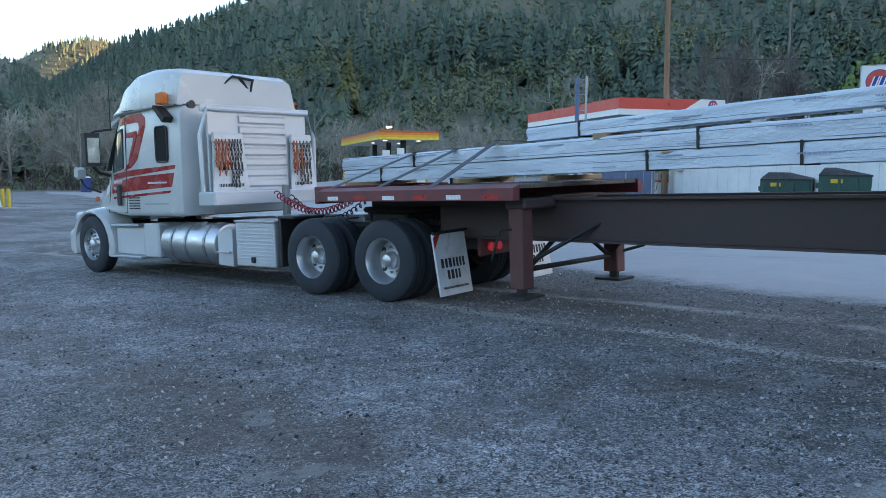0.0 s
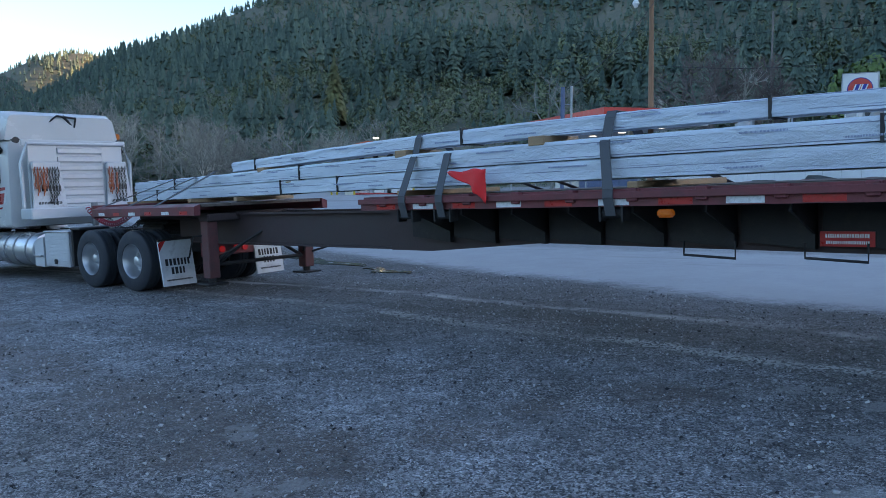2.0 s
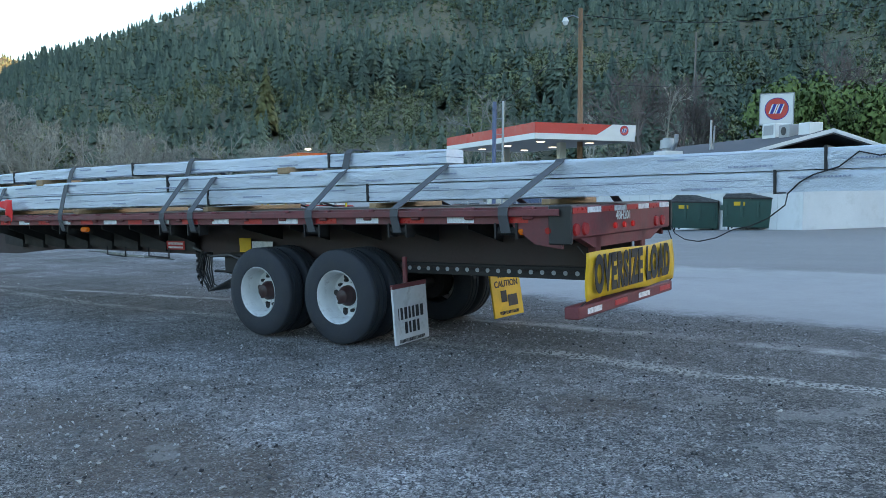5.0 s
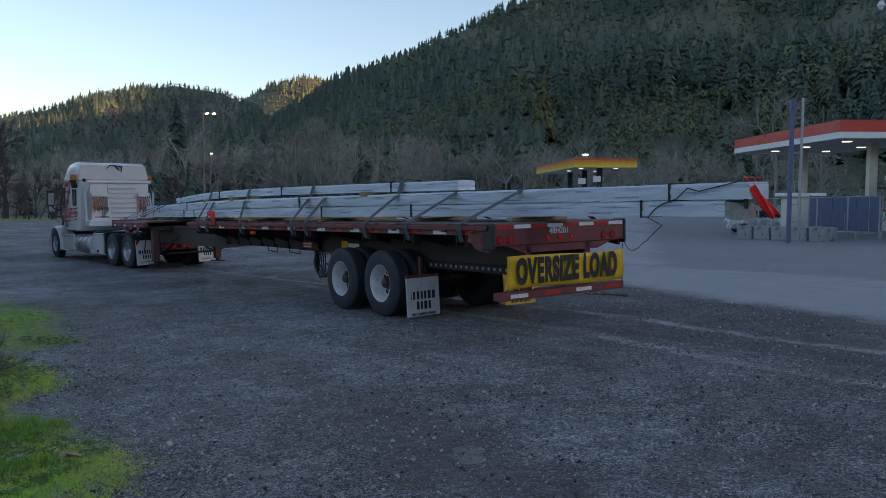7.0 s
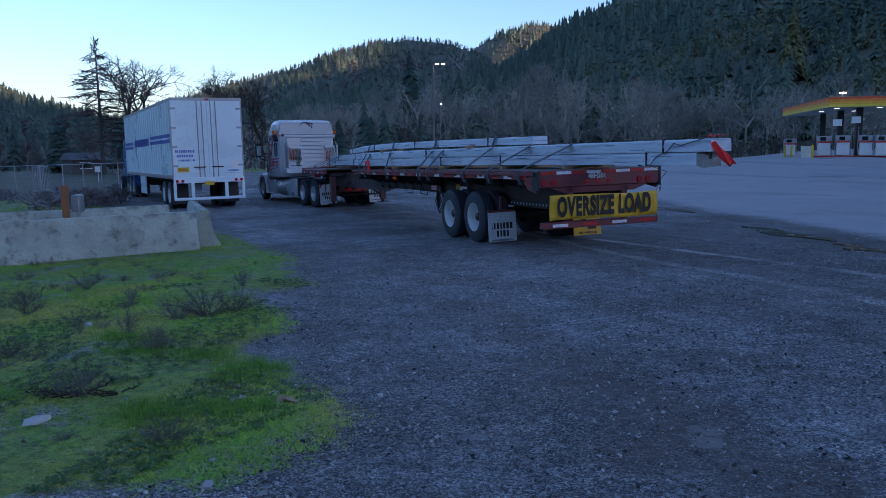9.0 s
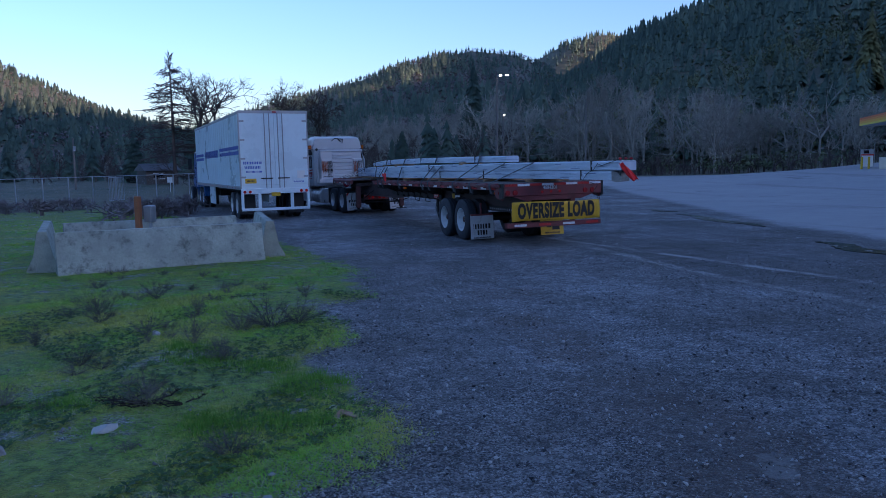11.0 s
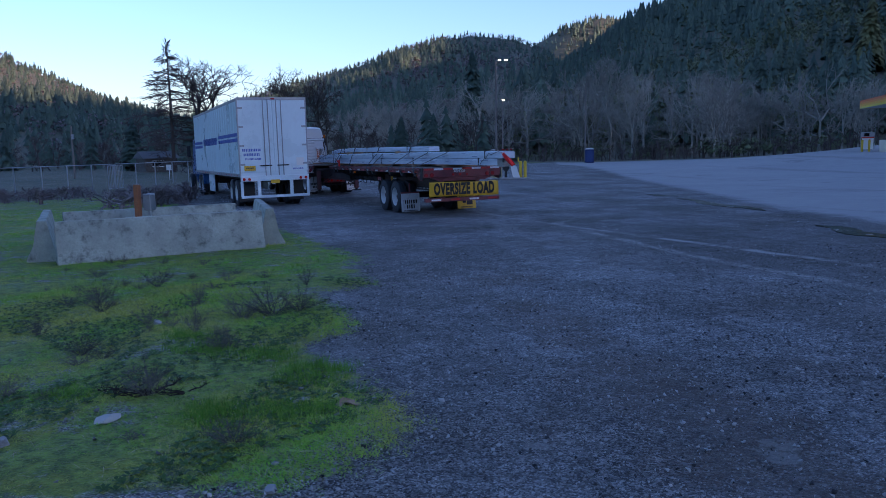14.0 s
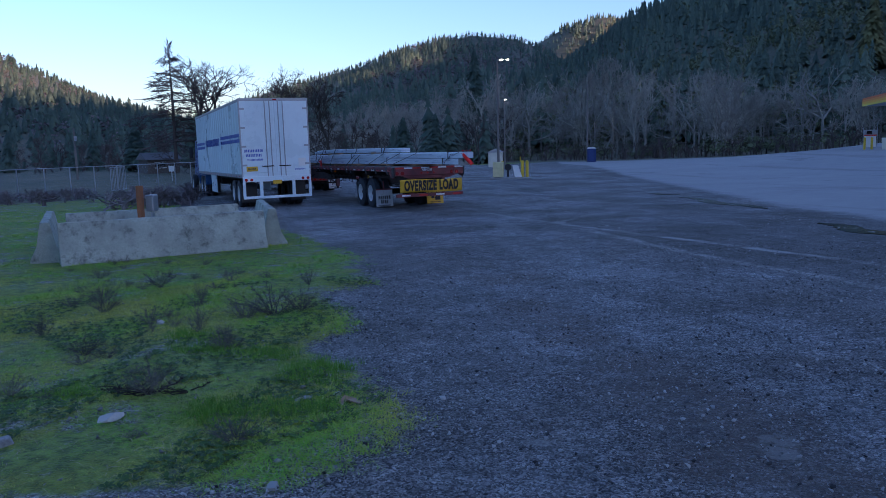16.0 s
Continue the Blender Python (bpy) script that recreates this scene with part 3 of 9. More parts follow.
def bare_tree(rng, depth=5, lean=0.0, twigs=3, trunk=0.30, spread=0.65, thick=0.022, least=0.0016):
    """A leafless tree: forked limbs down to twigs."""
    V, T = [], []

    def grow(p, d, length, r, k):
        q = p + d * length
        branch_into(V, T, p, q, max(r, least), max(r * 0.68, least))
        if k == 0:
            for _ in range(twigs):
                e = (d + Vector(rng.normal(0, 0.55, 3))).normalized()
                branch_into(V, T, q, q + e * length * rng.uniform(0.6, 1.1), max(r * 0.5, least), least * 0.5)
            return
        n = 2 if rng.random() < 0.55 else 3
        for i in range(n):
            e = (d * 0.9 + Vector(rng.normal(0, spread * 0.62, 3)) + Vector((0, 0, 0.22))).normalized()
            grow(q, e, length * rng.uniform(0.62, 0.86), r * 0.66, k - 1)
        if k >= 2:
            e = (d * 0.35 + Vector(rng.normal(0, spread, 3))).normalized()
            grow(p + d * length * rng.uniform(0.5, 0.9), e, length * 0.5, r * 0.42, max(0, k - 2))

    grow(Vector((0, 0, 0)), Vector((lean, 0, 1)).normalized(), trunk, thick, depth)
    V = np.array(V)
    V[:, :] /= V[:, 2].max()
    return V, np.array(T)


def weed_bush(rng, stems=26, twigs=8):
    """Dry stalks rising from one root, with side twigs."""
    V, T = [], []
    for _ in range(stems):
        a, out = rng.random() * 6.28, rng.uniform(0.2, 1.5)
        p = Vector((rng.normal(0, 0.05), rng.normal(0, 0.05), 0))
        ln = rng.uniform(0.55, 1.0)
        d = Vector((math.cos(a) * out, math.sin(a) * out, 1)).normalized()
        for k in range(3):
            q = p + d * ln / 3
            branch_into(V, T, p, q, 0.0075 - 0.002 * k, 0.0055 - 0.002 * k)
            for _ in range(twigs if k else 1):
                e = (d + Vector(rng.normal(0, 0.6, 3))).normalized()
                s = p.lerp(q, rng.random())
                branch_into(V, T, s, s + e * rng.uniform(0.08, 0.24), 0.004, 0.0014)
            d = (d + Vector(rng.normal(0, 0.15, 3))).normalized()
            p = q
    V = np.array(V)
    V /= V[:, 2].max()
    V[:, 2] = np.maximum(V[:, 2], 0)
    return V, np.array(T)


def sector(rng, az0, az1, r0, r1, spacing):
    area = 0.5 * math.radians(az1 - az0) * (r1 * r1 - r0 * r0)
    n = int(area / spacing ** 2)
    a = np.radians(rng.uniform(az0, az1, n))
    r = np.sqrt(rng.uniform(r0 * r0, r1 * r1, n))
    x, y = -np.sin(a) * r, np.cos(a) * r
    return np.stack([x, y, terrain(x, y) - 0.4], -1)


def woods(name, label, variants, pts, lo, hi, aspect, material, rng, category="trees", tlo=0.0, thi=1.0, soft=False):
    n = len(pts)
    h = (lo + (hi - lo) * rng.random(n) ** 1.35) * (0.8 + 0.25 * np.sin(pts[:, 0] * 0.021 + pts[:, 1] * 0.017))
    w = h * rng.uniform(aspect * 0.8, aspect * 1.25, n)
    turn = rng.uniform(0, 6.28, n)
    if soft:
        variants = [outward(q) for q in variants]
    V, T, C = scatter(variants, pts, h, w, turn, rng.uniform(tlo, thi, n))
    C = np.clip(C + rng.normal(0, 0.13, len(C)), 0, 1)
    N = scatter([(crown_normals(q), q[1]) for q in variants], pts * 0, h * 0 + 1, h * 0 + 1, turn, h)[0] if soft else None
    return tagged(new(name, tri_mesh(name, V, T, C, material, normals=N)), label, category, kind="stuff")


FIR = leafy("fir_needles", (0.085, 0.13, 0.10), (0.175, 0.23, 0.16))
BROAD = leafy("evergreen_leaves", (0.14, 0.18, 0.09), (0.25, 0.275, 0.15))
# mossy bark lifted towards grey, with distance haze put into its colour
MOSSY = leafy("hazed_mossy_bark", (0.25, 0.245, 0.215), (0.42, 0.41, 0.35), 0.9)
BARK = leafy("dark_bark", (0.075, 0.065, 0.06), (0.14, 0.12, 0.11), 0.9)
# brown twigs shifted to a paler lilac grey that carries the ridge's haze
DRYLEAF = leafy("hazed_brown_twigs", (0.17, 0.145, 0.15), (0.27, 0.235, 0.235), 0.9)


def with_stem(variant, r):
    """The crown's faces and, apart, a tapered stem."""
    V, T = variant
    sv, st = [], []
    branch_into(sv, st, (0, 0, 0), (0, 0, 0.45), r, r * 0.6)
    branch_into(sv, st, (0, 0, 0.45), (0, 0, 0.93), r * 0.6, r * 0.1)
    return np.concatenate([V, np.array(sv)]), np.concatenate([T, np.array(st) + len(V)]), len(T)


def build_woods():
    rng = np.random.default_rng(7)
    fine = [conifer(rng, 9, 8, 70) for _ in range(7)]
    plain = [conifer(rng, 4, 6, 5) for _ in range(6)]
    far_ = [conifer(rng, 4, 5, 7) for _ in range(6)]
    broad = [clump_tree(rng, 14, 14, leaf=0.92, limbs=False) for _ in range(5)]
    broadfar = [clump_tree(rng, 8, 7, leaf=1.25, limbs=False) for _ in range(4)]
    bare = [fuzzed(bare_tree(rng, 3, 0.0, 4, 0.16, 0.85, 0.010, 0.0015), rng, 480, 0.09) for _ in range(7)]
    near = sector(rng, -37, 30, 215, 470, 7.5)
    k = rng.random(len(near)) + 0.45 * np.sin(near[:, 0] * 0.031 + 1.0) * np.sin(near[:, 1] * 0.027) < 0.5
    woods("near_fir_forest", "dark green firs crowding the lower hillside", fine, near[k], 10, 27, 0.48, FIR, rng, soft=True)
    woods("evergreen_oak_woods", "rounded olive green evergreen trees among the firs", broad, near[~k], 9, 19, 0.85, BROAD, rng, soft=True)
    far = sector(rng, -37, 28, 470, 1060, 8.3)
    k = rng.random(len(far)) + 0.40 * np.sin(far[:, 0] * 0.017 + 1.0) * np.sin(far[:, 1] * 0.013) < 0.66
    woods("upper_fir_forest", "dense dark firs covering the upper hillside", plain, far[k], 9, 21, 0.48, FIR, rng, soft=True)
    woods("upper_oak_woods", "scattered olive green crowns high on the hillside", broadfar, far[~k], 8, 14, 1.0, BROAD, rng, soft=True)
    ridge = sector(rng, 22, 60, 340, 1300, 9.8)
    k = rng.random(len(ridge)) + 0.5 * np.sin(ridge[:, 0] * 0.012 + 0.4) * np.sin(ridge[:, 1] * 0.009 + 1.0) < 0.6
    woods("ridge_forest", "dark firs covering a further wooded ridge", far_, ridge[k], 8, 18, 0.5, FIR, rng, thi=0.7, soft=True)
    woods("ridge_bare_woods", "leafless brownish woods on a further ridge", broadfar, ridge[~k], 7, 11, 1.15, DRYLEAF, rng, soft=True)
    woods("far_ridge_forest", "distant firs along a hazy far ridge", far_, sector(rng, 14, 33, 1450, 2180, 17), 13, 26, 0.5, FIR, rng, soft=True)
    left = sector(rng, 45, 70, 270, 950, 9.0)
    k = rng.random(len(left)) < 0.7
    woods("left_hill_forest", "firs on a hill whose top catches the sun", far_, left[k], 8, 16, 0.5, FIR, rng, thi=0.35, soft=True)
    woods("left_hill_bare_woods", "leafless brownish woods on a sunlit hill", broadfar, left[~k], 6, 10, 1.1, DRYLEAF, rng, soft=True)
    low = np.concatenate([sector(rng, -8, 16, 170, 240, 7.6), sector(rng, 14, 44, 165, 285, 8.6), sector(rng, -36, -8, 110, 200, 12.5)])
    woods("bare_valley_woods", "leafless grey green mossy trees at the foot of the hill", bare, low, 10, 20, 0.95, MOSSY, rng)
    scrub = np.concatenate([sector(rng, 2, 34, 160, 200, 6.0), sector(rng, -20, 2, 120, 175, 8.0)])
    woods("evergreen_scrub", "low dark evergreen scrub under bare trees", broad, scrub, 2.0, 5.0, 1.3, BROAD, rng, "scrub", thi=0.3, soft=True)
    low2 = np.concatenate([sector(rng, 30, 50, 128, 190, 8.0), sector(rng, 50, 68, 125, 215, 6.6)])
    low2[:, 2] -= np.where(np.degrees(np.arctan2(-low2[:, 0], low2[:, 1])) > 54, 1.2, 0)
    k = rng.random(len(low2)) < np.where(np.degrees(np.arctan2(-low2[:, 0], low2[:, 1])) > 50, 0.62, 0.30)
    woods("dark_edge_firs", "dark conifers along the edge of the lot", fine, low2[k], 6, 15, 0.5, FIR, rng, thi=0.2, soft=True)
    woods("bare_edge_woods", "leafless brown trees along the edge of the lot", bare, low2[~k], 7, 13, 1.0, BARK, rng)
    brush = np.concatenate([sector(rng, 2, 33, 158, 172, 2.2), sector(rng, 33, 62, 118, 132, 2.6)])
    shrub = [bare_tree(rng, 2, 0.0, 3, 0.2, 0.95, 0.02) for _ in range(5)]
    woods("brush_belt", "low dark tangled brush beside the paving", shrub, brush, 1.8, 4.4, 1.3, BARK, rng, "brush")

    def single(name, label, variant, az, d, h, w, m, tint=0.5, stem=None):
        """A tree of its own: a stem and a crown; variant is vertices, faces and where the stem's faces begin."""
        a = math.radians(az)
        x, y = -math.sin(a) * d, math.cos(a) * d
        V, T, split = outward(variant) if stem else variant
        V = V * np.array([w, w, h])
        tree = thing(name, pose(x, y, float(terrain(x, y)) - 0.1), label, "tree")
        N = crown_normals(variant) if stem else None
        for nm, tt, mm in (("crown", T[:split], m), ("trunk", T[split:], stem or m)):
            used, back = np.unique(tt, return_inverse=True)
            ob = new(nm, tri_mesh(nm, V[used], back.reshape(-1, 3), np.full(len(used), tint), mm, normals=N[used] if stem and nm == "crown" else None))
            ob.parent = tree

    def forked(v):
        V, T = fuzzed(v, rng, 1800, 0.055, 0.0013)
        return V, np.concatenate([T[6:], T[:6]]), len(T) - 6

    V, T = bare_conifer(rng)
    single("tall_fir", "tall thin-crowned conifer, nearly bare of needles", (V, np.concatenate([T[12:], T[:12]]), len(T) - 12), 53.1, 100, 15.6, 9.0, BARK)
    for az, d, h, w, lab in ((35.0, 118, 8.2, 4.4, "dark fir with a narrow pointed crown"), (37.3, 116, 7.6, 4.6, "dark fir with a narrow pointed crown"), (32.2, 205, 28, 12.0, "tall dark fir towering over bare trees"), (55.6, 112, 7.4, 4.2, "dark fir beside a tall thin conifer")):
        single("fir_tree", lab, with_stem(conifer(rng, 16, 11, 420), 0.02), az, d, h, w, FIR, 0.0, BARK)
    big = [forked(bare_tree(rng, 6, 0.05, 5, 0.18, 0.85, 0.017, 0.0008)) for _ in range(3)]
    for v, az, d, h, w in ((big[0], 50.6, 98, 13.2, 17), (big[1], 45.0, 120, 15.5, 17), (big[2], 42.8, 135, 15.0, 15), (big[1], 55.2, 118, 8.5, 9)):
        single("bare_tree", "leafless broad tree with dark spreading branches", v, az, d, h, w, BARK, 0.3)
    single("bare_tree", "tall leafless mossy tree at the lot's edge", big[0], 22.5, 175, 22, 17, MOSSY, 0.3)
    ashy = leafy("ashy_twigs", (0.15, 0.125, 0.115), (0.22, 0.185, 0.17), 0.9)
    single("bare_tree", "leafless twisted dark tree behind the store", big[2], -24.2, 70, 9.5, 8, BARK, 0.3)
    single("bare_tree", "leafless pale grey tree beside green trees", big[1], -34.2, 92, 17.5, 16, ashy, 0.6)
    for az, d, h, w in ((-20.3, 112, 18.5, 19), (-23.3, 116, 18.0, 16)):
        single("bare_tree", "leafless pinkish grey twigged tree behind the station", big[0], az, d, h, w, ashy, 0.5)
    green = leafy("bright_leaves", (0.12, 0.18, 0.05), (0.18, 0.24, 0.08))

    def leafed():
        V, T = clump_tree(rng, 64, 120, 0.5, 0.12, 0.5)
        return V, T, 64 * 120
    single("green_tree", "bright green round crowned broadleaf tree", leafed(), -29.9, 82, 12.8, 9.5, green, 0.5, BARK)
    single("green_tree", "bright green round crowned broadleaf tree", leafed(), -33.6, 80, 11.6, 9.5, green, 0.5, BARK)
    yf = leafy("yellow_needles", (0.15, 0.16, 0.06), (0.21, 0.21, 0.10))
    single("yellow_green_fir", "yellowish green fir standing out on the hillside", with_stem(conifer(rng, 14, 10, 420), 0.015), 6.4, 330, 29, 12, yf, 0.5, BARK)


def bare_conifer(rng):
    V, T = [], []
    branch_into(V, T, (0, 0, 0), (0.01, 0, 0.5), 0.034, 0.022)
    branch_into(V, T, (0.01, 0, 0.5), (0, 0, 1), 0.022, 0.003)
    for k in range(135):
        z = rng.uniform(0.22, 0.985)
        a = rng.random() * 6.28
        ln = 0.62 * (1.02 - z) ** 0.7 * rng.uniform(0.5, 1.1)
        dz = -0.05 * ln / 0.3 + rng.normal(0, 0.06)
        p = Vector((0, 0, z))
        q = p + Vector((math.cos(a) * ln, math.sin(a) * ln, dz * 0.4))
        branch_into(V, T, p, q, 0.0042, 0.001)
        for j in range(9):
            u = rng.uniform(0.25, 1.0)
            s = p.lerp(q, u)
            e = Vector((math.cos(a + rng.normal(0, 0.8)), math.sin(a + rng.normal(0, 0.8)), 0)) * ln * 0.35
            branch_into(V, T, s, s + e + Vector((0, 0, rng.uniform(-0.04, 0.022))), 0.0034, 0.0007)
    return np.array(V), np.array(T)


# ---- vehicles: seconds, place of the rearmost axle, heading in degrees ----
TRAILER_PATH = [(0, 10.5, -0.17, 134.36), (0.5, 9.52, 0.83, 134.92), (1, 8.54, 1.8, 135.4), (1.5, 7.58, 2.75, 135.82), (2, 6.62, 3.68, 136.21), (2.5, 5.66, 4.58, 136.58), (3, 4.71, 5.48, 136.94), (3.5, 3.76, 6.36, 137.31), (4, 2.8, 7.22, 137.68), (5, 0.9, 8.92, 138.48), (6, -1.01, 10.57, 139.35), (6.5, -1.97, 11.38, 139.81), (7, -2.92, 12.18, 140.28), (7.5, -3.87, 12.96, 140.76), (8, -4.82, 13.73, 141.24), (8.5, -5.76, 14.48, 141.72), (9, -6.69, 15.21, 142.2), (9.5, -7.6, 15.93, 142.66), (10.5, -9.4, 17.29, 143.53), (11.5, -11.13, 18.57, 144.31), (12, -11.96, 19.16, 144.67), (12.5, -12.77, 19.74, 144.99), (13, -13.55, 20.29, 145.29), (13.5, -14.3, 20.81, 145.57), (14, -15.02, 21.3, 145.84), (14.5, -15.72, 21.77, 146.11), (15, -16.37, 22.22, 146.39), (15.5, -17.0, 22.65, 146.69), (16, -17.58, 23.05, 147.03)]
TRACTOR_PATH = [(0, 0.27, 10.35, 140.95), (0.5, -0.81, 11.25, 141.06), (1, -1.87, 12.13, 141.18), (1.5, -2.91, 13.0, 141.33), (2, -3.94, 13.85, 141.51), (2.5, -4.96, 14.69, 141.74), (3, -5.97, 15.52, 142.01), (3.5, -6.99, 16.33, 142.32), (4, -8.01, 17.13, 142.68), (5, -10.05, 18.67, 143.51), (6, -12.11, 20.16, 144.46), (6.5, -13.14, 20.88, 144.96), (7, -14.17, 21.59, 145.47), (7.5, -15.2, 22.28, 145.99), (8, -16.22, 22.95, 146.49), (8.5, -17.24, 23.61, 146.98), (9, -18.24, 24.24, 147.46), (9.5, -19.24, 24.87, 147.9), (10.5, -21.17, 26.05, 148.69), (11.5, -23.02, 27.16, 149.34), (12, -23.9, 27.69, 149.61), (12.5, -24.76, 28.19, 149.85), (13, -25.59, 28.67, 150.07), (13.5, -26.38, 29.14, 150.28), (14, -27.14, 29.57, 150.49), (14.5, -27.87, 29.99, 150.72), (15, -28.57, 30.37, 151.0), (15.5, -29.23, 30.74, 151.34), (16, -29.87, 31.07, 151.77)]


def on_lot(x, y, heading, ahead):
    """The pose of a vehicle that stands on the lot, from its rear axle."""
    a = radians(heading)
    c, s = math.cos(a), math.sin(a)
    z = float(lot(x, y))
    f = Vector((c, s, (float(lot(x + ahead * c, y + ahead * s)) - z) / ahead)).normalized()
    lf = Vector((-s, c, (float(lot(x - 1.2 * s, y + 1.2 * c)) - float(lot(x + 1.2 * s, y - 1.2 * c))) / 2.4))
    u = f.cross(lf).normalized()
    lf = u.cross(f)
    return Matrix(((f.x, lf.x, u.x, x), (f.y, lf.y, u.y, y), (f.z, lf.z, u.z, z), (0, 0, 0, 1)))


TYRE_R = 0.515
RUBBER = mat("tyre_rubber", (0.021, 0.025, 0.033), 0.75, 0, 0.3, 6, 0.25, 90, (0.04, 0.042, 0.048), 0.2)
ALLOY = mat("polished_aluminium", (0.52, 0.53, 0.54), 0.44, 1.0, 0.08, 5, 0.05, 80, (0.42, 0.41, 0.39), 0.35)
RACK = mat("satin_aluminium", (0.50, 0.52, 0.54), 0.5, 0.35, 0.06, 2, 0.05, 60)
WHITE_RIM = mat("chalky_white_rim", (0.62, 0.64, 0.64), 0.55, 0, 0.1, 7, 0.08, 70, (0.20, 0.17, 0.14), 0.55)
HUB_RED = mat("greasy_red_hub", (0.035, 0.010, 0.010), 0.5, 0, 0.4, 20, 0.2, 80, (0.03, 0.02, 0.02), 0.7)
STEEL_DARK = mat("dark_road_grime_steel", (0.022, 0.020, 0.020), 0.7, 0.2, 0.35, 3, 0.2, 50, (0.055, 0.045, 0.038), 0.5)
MAROON = mat("faded_maroon_paint", (0.15, 0.032, 0.036), 0.55, 0, 0.3, 2.2, 0.12, 45, (0.045, 0.03, 0.028), 0.75)
RUST_BEAM = mat("dark_maroon_brown_beam", (0.046, 0.029, 0.028), 0.7, 0, 0.3, 1.6, 0.15, 45, (0.035, 0.03, 0.028), 0.6)
LEG_RUST = mat("rusty_maroon_leg", (0.11, 0.04, 0.038), 0.7, 0, 0.3, 4, 0.2, 45, (0.05, 0.035, 0.03), 0.6)
WHITE_PAINT = mat("white_truck_paint", (0.54, 0.545, 0.54), 0.22, 0, 0.04, 1.5, 0.03, 25, (0.5, 0.48, 0.44), 0.3)
RED_PAINT = mat("dark_red_stripe", (0.32, 0.018, 0.022), 0.3, 0, 0.1, 3, 0.02, 40)
# base colour paled to stand for light through the cab from its far window
DOOR_GLASS = mat("door_glass_painted_light", (0.10, 0.125, 0.125), 0.07, 0, 0.25, 1.5, 0.0, 10, rvar=0.03)
GLASS = mat("tinted_glass", (0.012, 0.014, 0.016), 0.06, 0, 0.1, 2, 0.0, 10, rvar=0.03)
BLACK = mat("black_plastic", (0.018, 0.018, 0.019), 0.5, 0, 0.2, 5, 0.1, 60)
TAPE_W = mat("reflective_white_tape", (0.68, 0.69, 0.70), 0.3, 0, 0.12, 20, 0.05, 90, (0.25, 0.22, 0.2), 0.45)
TAPE_R = mat("reflective_red_tape", (0.42, 0.018, 0.015), 0.35, 0, 0.15, 20, 0.05, 90, (0.12, 0.04, 0.035), 0.4)
YELLOW = mat("yellow_vinyl_banner", (0.66, 0.40, 0.012), 0.5, 0, 0.1, 2.5, 0.25, 9, (0.42, 0.26, 0.02), 0.5)
INK = mat("black_ink", (0.010, 0.010, 0.012), 0.55, 0, 0.1, 5, 0)
FLAP = mat("white_mudflap_rubber", (0.55, 0.56, 0.57), 0.55, 0, 0.12, 4, 0.1, 30, (0.22, 0.20, 0.18), 0.6)
RED_LAMP = glow("lit_red_lamp", (1.0, 0.04, 0.04), 0.035, (0.22, 0.012, 0.012))
RED_DIM = glow("dull_red_lamp", (1.0, 0.05, 0.05), 0.012, (0.16, 0.010, 0.012))
AMBER = glow("amber_lamp", (1.0, 0.26, 0.02), 0.02, (0.26, 0.07, 0.006))
TREAD = mat("chequer_aluminium", (0.53, 0.54, 0.56), 0.45, 0.55, 0.08, 3, 0.9, 90, (0.5, 0.5, 0.49), 0.2)
WRAP = mat("white_lumber_wrap", (0.60, 0.66, 0.74), 0.42, 0, 0.07, 1.2, 0.0, 30)
STRAP = mat("dark_grey_webbing", (0.075, 0.078, 0.085), 0.75, 0, 0.15, 12, 0.3, 120)
TIMBER = mat("raw_timber", (0.34, 0.22, 0.12), 0.7, 0, 0.2, 6, 0.2, 60, stretch=(1, 8, 8))
RED_CLOTH = mat("red_flag_cloth", (0.75, 0.022, 0.022), 0.7, 0, 0.1, 6, 0.2, 120)


def tyre_profile(w):
    h = w / 2
    return [(0.285, -h + 0.02), (0.30, -h), (0.40, -h - 0.005), (0.465, -h + 0.01), (0.503, -h + 0.03), (TYRE_R, -h + 0.05), (TYRE_R, -0.05), (TYRE_R - 0.012, -0.045), (TYRE_R - 0.012, -0.035), (TYRE_R, -0.03),
            (TYRE_R, 0.03), (TYRE_R - 0.012, 0.035), (TYRE_R - 0.012, 0.045), (TYRE_R, 0.05), (TYRE_R, h - 0.05), (0.503, h - 0.03), (0.465, h - 0.01), (0.40, h + 0.005), (0.30, h), (0.285, h - 0.02)]


